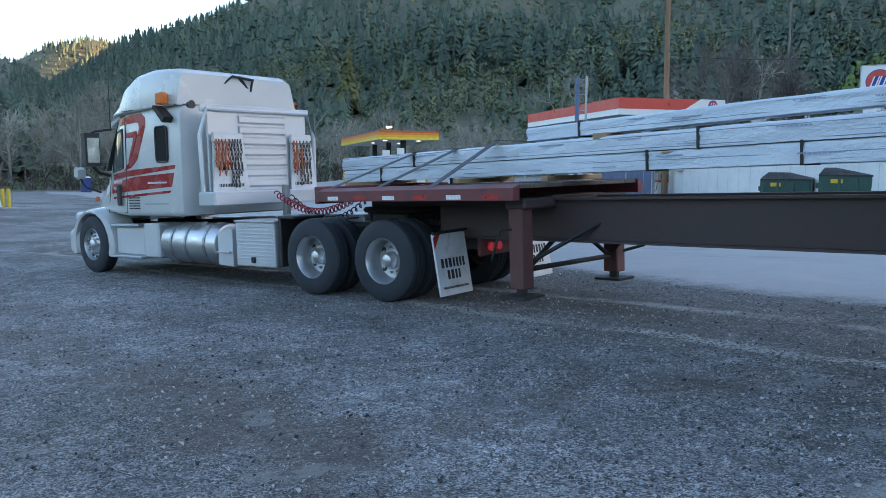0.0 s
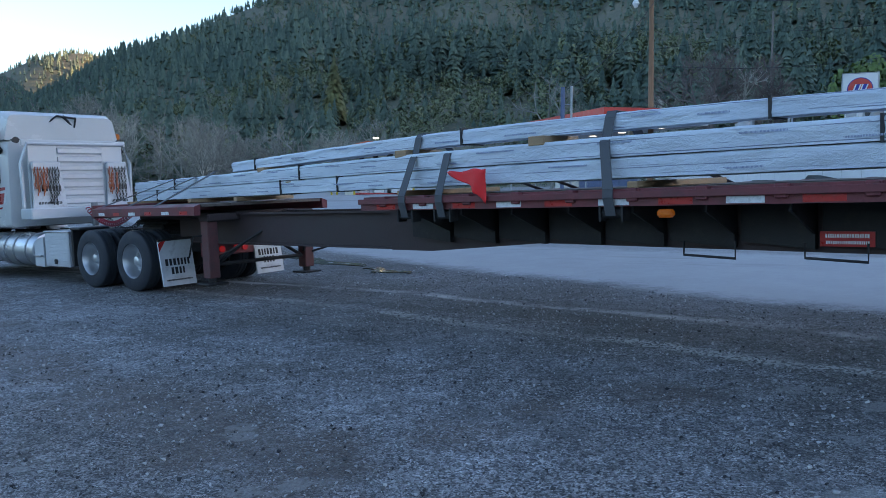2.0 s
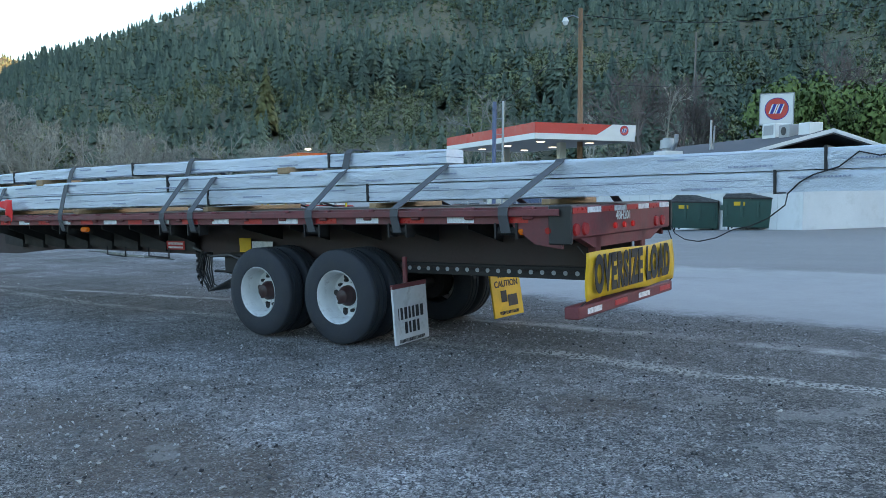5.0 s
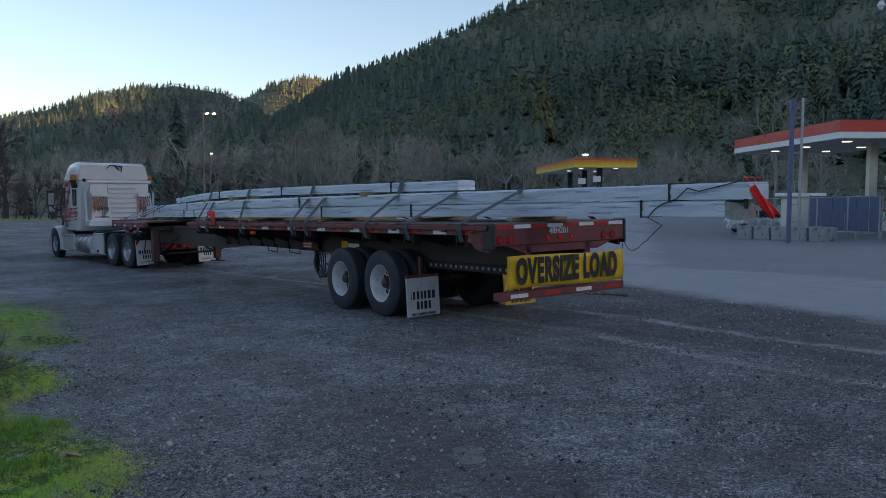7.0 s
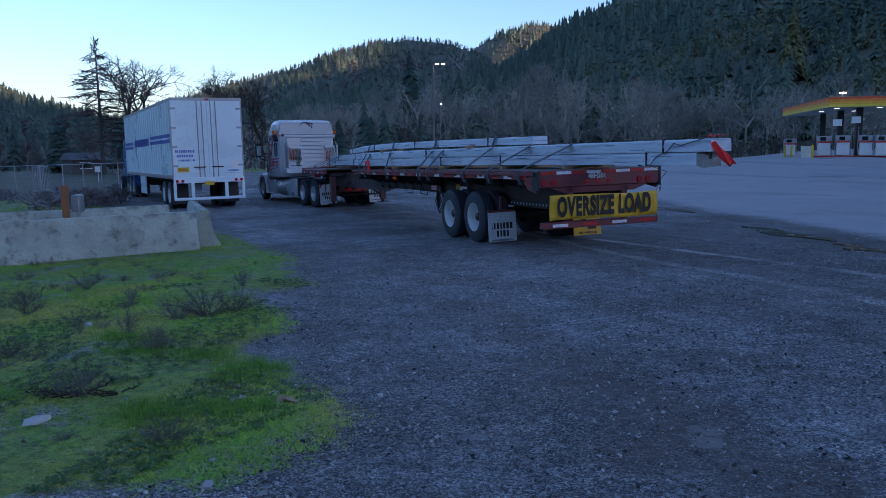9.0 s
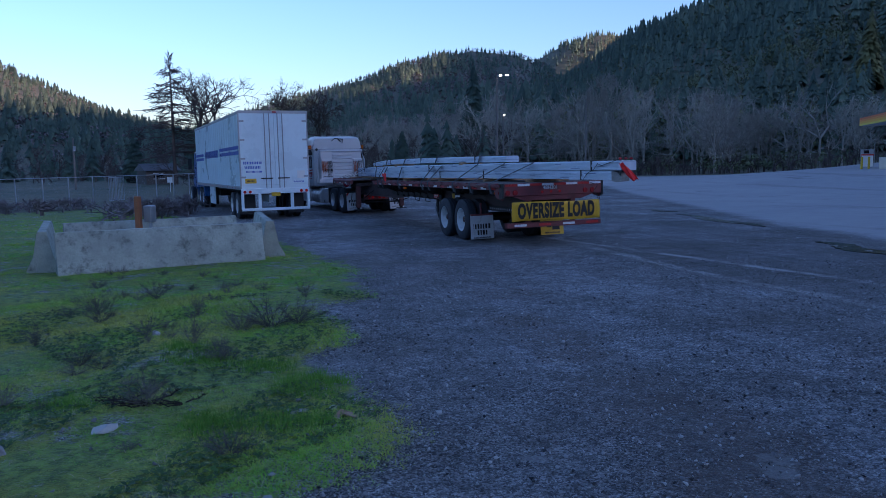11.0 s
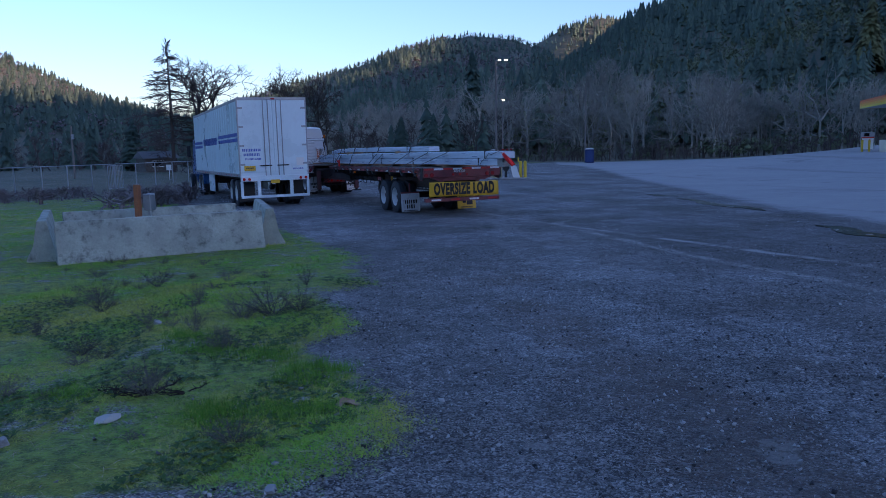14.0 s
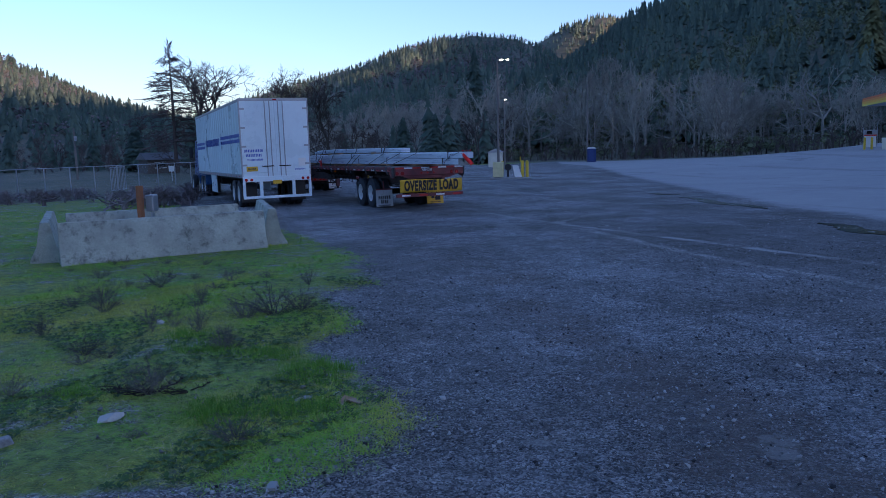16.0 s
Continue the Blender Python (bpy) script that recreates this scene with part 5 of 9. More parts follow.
    part("rack_frame", Shape().tube([(3.76, 1.14, 1.36), (3.76, 1.16, 2.3), (3.76, 1.02, 2.70), (3.76, -1.02, 2.70), (3.76, -1.16, 2.3), (3.76, -1.14, 1.36)], 0.035, 8), RACK, rack)
    part("rack_tray", Shape().box(3.42, 3.86, -1.18, 1.18, 1.20, 1.42, 0.02), RACK, rack, "bright aluminium chain tray")
    part("rack_plate", Shape().box(3.80, 3.84, -1.1, 1.1, 2.66, 2.78, 0.01), RACK, rack)
    for yc in (0.68, -0.82):
        w = 0.62 if yc > 0 else 0.50
        panel = part("rack_panel", Shape().prism([(yc - w / 2 - 0.06, 1.42), (yc + w / 2, 1.42), (yc + w / 2 - 0.03, 2.22), (yc - w / 2 + 0.03, 2.22)], "x", 3.70, 3.735), FLAP, rack, "white rack panel behind hanging chains")
        part("hanger_bar", Shape().box(3.66, 3.735, yc - w / 2 + 0.05, yc + w / 2, 2.18, 2.34, 0.02), RACK, rack)
        t3 = Shape()
        bars_on(t3, yc - w / 2 + 0.05, yc + w / 2 - 0.08, 3.697, 1.75, 1.86, 4, rng, "x")
        bars_on(t3, yc - w / 2 + 0.05, yc + w / 2 - 0.08, 3.697, 1.49, 1.54, 4, rng, "x")
        part("panel_lettering", t3, INK, panel)
        for k in range(9 if yc > 0 else 6):
            yy = yc + w / 2 - 0.05 - k * (0.058 if yc > 0 else 0.07)
            rusty = k < (5 if yc > 0 else 2)
            ch = Shape()
            ln = rng.uniform(0.42, 0.58) if rusty else rng.uniform(0.58, 0.78)
            for j in range(int(ln / 0.036)):
                z = 2.24 - j * 0.036
                yy2 = yy + 0.012 * math.sin(j * 0.8 + k) + 0.006 * math.sin(j * 2.3)
                if j % 2:
                    ch.box(3.655, 3.667, yy2 - 0.02, yy2 - 0.008, z - 0.046, z, 0.004).box(3.655, 3.667, yy2 + 0.008, yy2 + 0.02, z - 0.046, z, 0.004)
                else:
                    ch.box(3.640, 3.682, yy2 - 0.006, yy2 + 0.006, z - 0.046, z, 0.004)
            part("chain", ch, BINDER if rusty else CHAIN, rack, "orange painted chain" if rusty else "hanging steel chain")
        for k in range(2):
            yy = yc + w / 2 - 0.09 - k * 0.12
            part("load_binder", Shape().cyl((3.64, yy, 2.12), (3.635, yy + 0.02, 1.80), 0.013, 0.015, 8).cyl((3.63, yy - 0.03, 1.9), (3.62, yy + 0.03, 1.66), 0.010, 0.010, 6), BINDER, rack, "orange load binder")
    # air lines and their stand
    coil = [(3.3 - 2.3 * u, 0.10 + 0.35 * u + 0.05 * math.cos(u * 150), 1.36 - 0.28 * math.sin(math.pi * u) + 0.05 * math.sin(u * 150)) for u in [i / 240 for i in range(241)]]
    part("air_line", Shape().tube(coil, 0.011, 5), mat("red_hose", (0.30, 0.012, 0.03), 0.4), tr, "coiled red air line")
    coil = [(3.3 - 2.0 * u, -0.2 + 0.2 * u + 0.04 * math.cos(u * 120), 1.30 - 0.35 * math.sin(math.pi * u) + 0.04 * math.sin(u * 120)) for u in [i / 180 for i in range(181)]]
    part("air_line", Shape().tube(coil, 0.010, 5), BLACK, tr, "coiled black air line")
    part("hose_stand", Shape().box(3.05, 3.15, 0.02, 0.12, 0.9, 1.5, 0.01).box(2.75, 3.25, -0.3, 0.45, 0.88, 0.92, 0.01), GALV_STRAP, tr)
    part("deck_plate", Shape().box(2.1, 3.3, -0.55, 0.55, 0.93, 0.96, 0.005), STEEL_DARK, tr)
    part("fifth_wheel", Shape().box(0.05, 1.05, -0.46, 0.46, 1.08, 1.16, 0.04).box(0.25, 0.9, -0.42, 0.42, 0.9, 1.08, 0.03), STEEL_DARK, tr, "greasy fifth wheel plate")
    cover = Shape()
    for i in range(18):
        cover.box(-0.35 + i * 0.05, -0.32 + i * 0.05, 0.30, 0.46, 0.92, 0.98 + 0.03 * (i % 2), 0.01)
    part("frame_hoses", cover, STEEL_DARK, tr)
    tail = part("tail_panel", Shape().box(-1.04, -0.99, -0.55, 0.55, 0.55, 1.0, 0.02), MAROON, tr)
    for yy in (0.33, 0.15, -0.15, -0.33):
        part("tail_lamp", Shape().cyl((-1.04, yy, 0.66), (-1.065, yy, 0.66), 0.055, n=16), RED_LAMP, tail, "round red tail lamp")
    return tr, wheels


GALV_STRAP = mat("dull_strap_steel", (0.30, 0.31, 0.32), 0.45, 0.8, 0.15, 5, 0.05, 60)
CHAIN = mat("dull_chain_steel", (0.13, 0.13, 0.12), 0.5, 0.6, 0.3, 12, 0.1, 60, (0.16, 0.09, 0.05), 0.4)
BINDER = mat("orange_paint", (0.42, 0.11, 0.04), 0.5, 0, 0.2, 10, 0.2, 60, (0.2, 0.07, 0.03), 0.5)


def build_trailer():
    rng = random.Random(5)
    tl = thing("flatbed_trailer", on_lot(*TRAILER_PATH[0][1:], 15.0), "long extended maroon flatbed trailer with white wheels and oversize banner", "trailer")
    wheels = []
    for s in (1, -1):
        for x in (1.335, 0.09):
            wheels.append(make_wheel(tl, x, s, True, WHITE_RIM, HUB_RED, "chalky white dual wheel with red hub and black tyres"))
    for x in (0.09, 1.335):
        part("axle", Shape().cyl((x, -0.8, TYRE_R), (x, 0.8, TYRE_R), 0.07, n=12), STEEL_DARK, tl)
        for s in (1, -1):
            part("brake_drum", Shape().lathe([(0.0, 0), (0.21, 0), (0.21, 0.2), (0.0, 0.2)], 20, 0.50 if s > 0 else -0.70, (x, TYRE_R)), STEEL_DARK, tl)
    # main beams
    for s in (1, -1):
        y = 0.5 * s
        main = Shape()
        low = [(-2.5, 0.82), (2.4, 0.82), (3.0, 0.86), (6.6, 0.90), (8.2, 0.78), (8.9, 0.78)]
        main.prism([(8.9, 1.30), (-2.55, 1.30), (-2.55, 0.86)] + low, "y", y - 0.02, y + 0.02)
        main.box(-2.55, 8.9, y - 0.09, y + 0.09, 1.28, 1.31).box(-2.55, 2.4, y - 0.09, y + 0.09, 0.80, 0.83)
        part("main_beam", main, RUST_BEAM, tl, "deep dark maroon-brown steel main beam")
        part("inner_beam", Shape().box(8.6, 14.2, 0.42 * s - 0.015, 0.42 * s + 0.015, 0.812, 1.243), RUST_BEAM, tl, "sliding inner maroon-brown steel beam")
        for z in (1.245, 0.785):
            part("beam_flange", Shape().box(8.6, 14.2, 0.42 * s - 0.08, 0.42 * s + 0.08, z, z + 0.025), RUST_BEAM, tl)
        slide = Shape()
        slide.box(-2.55, 1.9, 0.56 * s - 0.03, 0.56 * s + 0.03, 0.74, 0.86, 0.005)
        part("slide_rail", slide, STEEL_DARK, tl)
        for k in range(17):
            x = -2.45 + k * 0.125
            # no opening: a pale disc painted as the light showing through
            part("rail_hole_light_disc", Shape().cyl((x, 0.592 * s, 0.80), (x, 0.596 * s, 0.80), 0.023, n=12), mat_hole, tl)
        # side rail in maroon with rub rail, stake pockets and tape
        rail = Shape()
        rail.prism([(1.16 * s, 1.30), (1.25 * s, 1.30), (1.25 * s, 1.40), (1.20 * s, 1.42), (1.20 * s, 1.45), (1.14 * s, 1.45)], "x", -2.62, 8.62)
        part("side_rail", rail, MAROON, tl, "faded maroon side rail")
        part("rub_rail", Shape().box(-2.62, 8.62, (1.275 if s > 0 else -1.295), (1.295 if s > 0 else -1.275), 1.37, 1.43, 0.004), MAROON, tl)
        for k in range(18):
            x = -2.3 + k * 0.62
            part("stake_pocket", Shape().box(x - 0.05, x + 0.05, (1.2 if s > 0 else -1.28), (1.28 if s > 0 else -1.2), 1.34, 1.455, 0.01), MAROON, tl)
        for k in range(19):
            x = -2.3 + k * 0.575
            part("tape_piece", Shape().box(x, x + 0.30, (1.25 if s > 0 else -1.253), (1.253 if s > 0 else -1.25), 1.31, 1.365), TAPE_W if k % 2 else TAPE_R, tl)
        # sawtooth underside of the outriggers
        for k in range(8):
            x = 3.2 + k * 0.66
            part("outrigger", Shape().prism([(x, 1.30), (x + 0.6, 1.30), (x + 0.6, 0.96), (x, 0.90)], "y", min(0.55 * s, 0.62 * s), max(0.55 * s, 0.62 * s)).prism([(0.55 * s, 1.30), (1.16 * s, 1.30), (1.16 * s, 1.24), (0.55 * s, 1.0)], "x", x, x + 0.02), STEEL_DARK, tl)
        for k in range(6):
            x = -2.4 + k * 0.8
            part("cross_outrigger", Shape().prism([(0.5 * s, 1.30), (1.16 * s, 1.30), (1.16 * s, 1.25), (0.5 * s, 1.08)], "x", x, x + 0.02), STEEL_DARK, tl)
        for x in (4.55, 3.55):
            part("strap_hanger", Shape().tube([(x + 0.3, 0.9 * s, 0.98), (x + 0.3, 0.9 * s, 0.86), (x - 0.15, 0.9 * s, 0.84), (x - 0.15, 0.9 * s, 0.98)], 0.012, 5), STEEL_DARK, tl)
        # front deck
        part("front_rail", Shape().prism([(1.15 * s, 1.27), (1.25 * s, 1.27), (1.25 * s, 1.40), (1.14 * s, 1.44)], "x", 12.3, 15.75), MAROON, tl, "maroon front deck rail")
        for k in range(6):
            x = 12.5 + k * 0.55
            part("tape_piece", Shape().box(x, x + 0.22, (1.25 if s > 0 else -1.253), (1.253 if s > 0 else -1.25), 1.285, 1.335), TAPE_W if k % 2 else TAPE_R, tl)
        # landing legs
        leg = part("landing_leg", Shape().box(12.40, 12.60, 0.9 * s - 0.09, 0.9 * s + 0.09, 0.30, 1.28, 0.012), LEG_RUST, tl, "rusty maroon landing leg")
        part("foot", Shape().box(12.32, 12.68, 0.9 * s - 0.17, 0.9 * s + 0.17, 0.20, 0.23, 0.006).cyl((12.5, 0.9 * s, 0.22), (12.5, 0.9 * s, 0.32), 0.06, n=10), STEEL_DARK, leg)
        part("leg_brace", Shape().cyl((12.5, 0.85 * s, 0.55), (11.8, 0.42 * s, 1.0), 0.025, n=6), STEEL_DARK, leg)
        far = s < 0
        flap = part("mud_flap", Shape().box(-0.012, 0.012, -0.31, 0.31, -0.60, 0.0, 0.004), YELLOW if far else FLAP, tl, "yellow rubber caution flap with black print" if far else "white rubber mud flap with dark lettering")
        flap.matrix_basis = pose(-0.70, 0.95 * s, 0.67, 0, 8 if far else 3, 4 * s)
        part("flap_edge", Shape().box(-0.016, 0.016, -0.31, 0.31, -0.03, 0.015), MAROON, flap)
        part("flap_hanger", Shape().box(-0.68, -0.64, 0.95 * s - 0.02, 0.95 * s + 0.02, 0.66, 0.95, 0.005), MAROON, tl)
        t2 = Shape()
        if far:
            part("caution_lettering", words("CAUTION", 0.11, Matrix.Translation((-0.014, 0, -0.2)) @ Euler((radians(90), 0, radians(-90))).to_matrix().to_4x4(), bold=0.002), INK, flap)
            bars_on(t2, -0.14, 0.16, -0.015, -0.12, -0.05, 5, rng, "x")
            t2.box(-0.016, -0.014, -0.2, 0.0, -0.48, -0.34).box(-0.016, -0.014, 0.02, 0.14, -0.42, -0.28)
            bars_on(t2, -0.2, 0.2, -0.015, -0.57, -0.53, 5, rng, "x")
        else:
            bars_on(t2, -0.22, 0.24, -0.015, -0.35, -0.23, 5, rng, "x")
            bars_on(t2, -0.13, 0.14, -0.015, -0.50, -0.38, 5, rng, "x")
            bars_on(t2, -0.22, 0.24, -0.015, -0.585, -0.55, 5, rng, "x")
        part("flap_lettering", t2, INK, flap)
    for k in range(9):
        part("deck_board", Shape().box(-2.6, 8.6, -1.13 + k * 0.252, -1.13 + k * 0.252 + 0.245, 1.41, 1.452, 0.004), DECK, tl)
    for k in range(9):
        part("deck_board", Shape().box(12.32, 15.7, -1.12 + k * 0.249, -1.12 + k * 0.249 + 0.243, 1.39, 1.435, 0.004), DECK, tl)
    part("front_bulkhead", Shape().box(15.7, 15.78, -1.24, 1.24, 1.24, 1.47, 0.01), MAROON, tl)
    part("gooseneck", Shape().box(12.35, 15.5, -0.5, 0.5, 1.17, 1.30, 0.02).box(12.36, 12.64, -1.0, 1.0, 1.16, 1.28, 0.02), RUST_BEAM, tl)
    brace = Shape()
    brace.cyl((12.5, -0.85, 0.5), (12.5, 0.85, 0.5), 0.03, n=8).cyl((12.5, 0.8, 0.5), (12.5, 0.0, 0.98), 0.028, n=8).cyl((12.5, -0.8, 0.5), (12.5, 0.0, 0.98), 0.028, n=8)
    brace.tube([(12.42, -0.95, 0.55), (12.2, -1.1, 0.62), (11.9, -1.1, 0.95)], 0.02)
    part("leg_bracing", brace, STEEL_DARK, tl)
    part("landing_crank", Shape().tube([(12.55, 1.0, 0.95), (12.6, 1.12, 0.95), (12.72, 1.14, 0.62)], 0.014), STEEL_DARK, tl)
    # lamps, plate, stickers along the side
    for s in (1, -1):
        part("side_lamp", Shape().box(4.78, 4.92, (1.18 if s > 0 else -1.26), (1.26 if s > 0 else -1.18), 1.20, 1.27, 0.02), AMBER, tl, "lit amber side lamp")
        part("side_lamp", Shape().box(-2.26, -2.18, (1.18 if s > 0 else -1.255), (1.255 if s > 0 else -1.18), 1.20, 1.27, 0.025), AMBER, tl, "amber rear side lamp")
        part("side_lamp", Shape().cyl((-2.50, 1.245 * s, 1.24), (-2.50, 1.262 * s, 1.24), 0.03, n=14), RED_DIM, tl, "round red side lamp")
        part("corner_plate", Shape().prism([(-2.62, 1.08), (-2.62, 1.42), (-2.10, 1.42), (-2.14, 1.28), (-2.36, 1.12)], "y", min(1.2 * s, 1.245 * s), max(1.2 * s, 1.245 * s)), MAROON, tl)
    sign = part("name_plate", Shape().box(3.42, 3.82, 0.625, 0.632, 0.93, 1.05), TAPE_R, tl, "small red name plate")
    t4 = Shape()
    bars_on(t4, 3.46, 3.78, 0.634, 1.0, 1.03, 4, rng)
    bars_on(t4, 3.46, 3.78, 0.634, 0.95, 0.975, 4, rng)
    part("plate_lettering", t4, TAPE_W, sign)
    part("sticker", Shape().box(2.1, 2.32, 0.598, 0.603, 0.92, 1.10), YELLOW, tl, "yellow sticker")
    part("sticker", Shape().box(1.7, 2.08, 0.598, 0.603, 0.93, 1.06), TAPE_W, tl, "white sticker")
    # hanging hoses ahead of the axles
    part("bogie_box", Shape().box(1.55, 2.4, 0.35, 0.8, 0.66, 0.92, 0.02).cyl((1.6, 0.78, 0.70), (2.6, 0.78, 0.68), 0.018, n=8), STEEL_DARK, tl)
    for k in range(7):
        y0 = 0.7 + 0.04 * k
        part("brake_hose", Shape().tube([(2.75 - 0.02 * k, y0, 0.92), (2.78, y0, 0.7), (2.72 - 0.03 * k, y0 + 0.02, 0.50 - 0.03 * (k % 3)), (2.55, y0, 0.44), (2.38 - 0.06 * k, y0 - 0.03, 0.47 + 0.03 * k), (2.15 - 0.04 * k, y0 - 0.1, 0.66)], 0.011, 5), BLACK, tl, "hanging black brake hose")
    part("brake_hose", Shape().tube([(3.0, 0.8, 0.98), (2.6, 0.85, 0.88), (2.2, 0.85, 0.90), (1.9, 0.8, 0.8)], 0.018, 5), BLACK, tl)
    for k in range(5):
        ch = Shape()
        for j in range(9 + k % 3 * 2):
            z = 0.94 - j * 0.035
            ch.box(2.70 + k * 0.03, 2.71 + k * 0.03 + 0.01 * (j % 2), 0.86, 0.88 + 0.015 * (j % 2), z - 0.04, z, 0.004)
        part("spare_chain", ch, STEEL_DARK, tl)
    # rear end
    part("rear_frame", Shape().box(-2.70, -2.56, -1.25, 1.25, 1.16, 1.445, 0.015).prism([(-1.0, 1.16), (1.0, 1.16), (0.7, 1.06), (-0.7, 1.06)], "x", -2.68, -2.60), MAROON, tl, "maroon rear frame")
    for k in range(8):
        y = -1.2 + k * 0.3
        part("tape_piece", Shape().box(-2.705, -2.70, y, y + 0.29, 1.385, 1.435), TAPE_R if k % 2 else TAPE_W, tl)
    for y, r, m in ((1.13, 0.058, RED_DIM), (0.95, 0.06, RED_DIM), (-0.80, 0.058, RED_DIM), (-0.98, 0.058, RED_DIM), (0.29, 0.03, RED_LAMP), (0.07, 0.03, RED_LAMP), (-0.15, 0.03, RED_LAMP)):
        part("tail_lamp", Shape().cyl((-2.70, y, 1.245), (-2.722, y, 1.245), r, r * 0.9, 16), m, tl, "round red tail lamp")
    part("corner_guard", Shape().box(-2.72, -2.5, 1.22, 1.262, 1.12, 1.46, 0.01), BLACK, tl)
    part("corner_guard", Shape().box(-2.72, -2.5, -1.262, -1.22, 1.12, 1.46, 0.01), BLACK, tl)
    part("unit_number", words("48H201", 0.115, bold=0.002, m= Matrix.Translation((-2.704, 0.08, 1.335)) @ Euler((radians(90), 0, radians(-90))).to_matrix().to_4x4()), TAPE_W, tl, "white unit number")
    part("rear_bumper", Shape().box(-2.74, -2.60, -1.18, 1.18, 0.46, 0.57, 0.01), MAROON, tl, "maroon rear bumper bar")
    for y in (0.62, -0.5):
        part("bumper_post", Shape().box(-2.68, -2.60, y - 0.06, y + 0.06, 0.55, 1.18, 0.01), MAROON, tl)
    for k in range(4):
        part("tape_piece", Shape().box(-2.744, -2.74, -1.1 + k * 0.6, -0.8 + k * 0.6, 0.49, 0.54), TAPE_W if k % 2 else TAPE_R, tl)
    ban = Shape()
    nu, nv = 28, 6
    for i in range(nu + 1):
        for j in range(nv + 1):
            u, v = i / nu, j / nv
            ban.v.append((-2.76 + 0.012 * math.sin(u * 17) + 0.01 * math.sin(v * 5 + u * 9), 1.07 - 2.2 * u, 0.605 + 0.43 * v + 0.012 * math.sin(u * 6.0) - 0.015 * v * math.sin(u * math.pi)))
    for i in range(nu):
        for j in range(nv):
            k = i * (nv + 1) + j
            ban.f.append((k, k + 1, k + nv + 2, k + nv + 1))
    banner = part("banner", ban, YELLOW, tl, "yellow vinyl banner reading OVERSIZE LOAD")
    mod = banner.modifiers.new("thickness", "SOLIDIFY")
    mod.thickness, mod.offset = 0.006, 0
    wm = words("OVERSIZE LOAD", 0.36, Matrix.Identity(4), bold=0.019, space=1.14)
    xs = [v.co.x for v in wm.vertices]
    wm.transform(Matrix.Diagonal((1.92 / (max(xs) - min(xs)), 1.22, 1.0, 1.0)))
    wm.transform(Matrix.Translation((-2.782, -0.03, 0.815)) @ Euler((radians(90), 0, radians(-90))).to_matrix().to_4x4())
    part("banner_lettering", wm, INK, banner, "bold black capital letters")
    part("banner_cord", Shape().tube([(-2.7, 1.1, 1.1), (-2.76, 1.08, 1.02)], 0.006, 4).tube([(-2.7, -1.2, 1.12), (-2.76, -1.13, 1.02)], 0.006, 4).tube([(-2.7, 1.1, 0.55), (-2.76, 1.07, 0.61)], 0.006, 4).tube([(-2.7, -1.15, 0.55), (-2.76, -1.13, 0.6)], 0.006, 4), BLACK, banner)
    for x, z, x2 in STRAPS:
        part("ratchet_winch", Shape().cyl((x - 0.1, 1.2, 1.24), (x + 0.1, 1.2, 1.24), 0.045, n=10).box(x - 0.12, x - 0.1, 1.13, 1.26, 1.17, 1.31).box(x + 0.1, x + 0.12, 1.13, 1.26, 1.17, 1.31), STEEL_DARK, tl)
    return tl, wheels


DECK = mat("weathered_deck_boards", (0.13, 0.10, 0.08), 0.8, 0, 0.3, 2, 0.3, 50, (0.05, 0.04, 0.035), 0.5, stretch=(0.3, 6, 6))
mat_hole = mat("light_through_holes", (0.32, 0.32, 0.33), 0.6, 0, 0.1, 5, 0)
STRAPS = [(7.9, 2.12, 7.98), (7.35, 1.90, 7.42), (5.35, 2.13, 5.48), (2.95, 2.13, 2.98), (2.38, 1.90, 2.48), (0.36, 2.12, 0.52), (-0.82, 1.90, -0.79), (-2.07, 1.90, -2.1)]


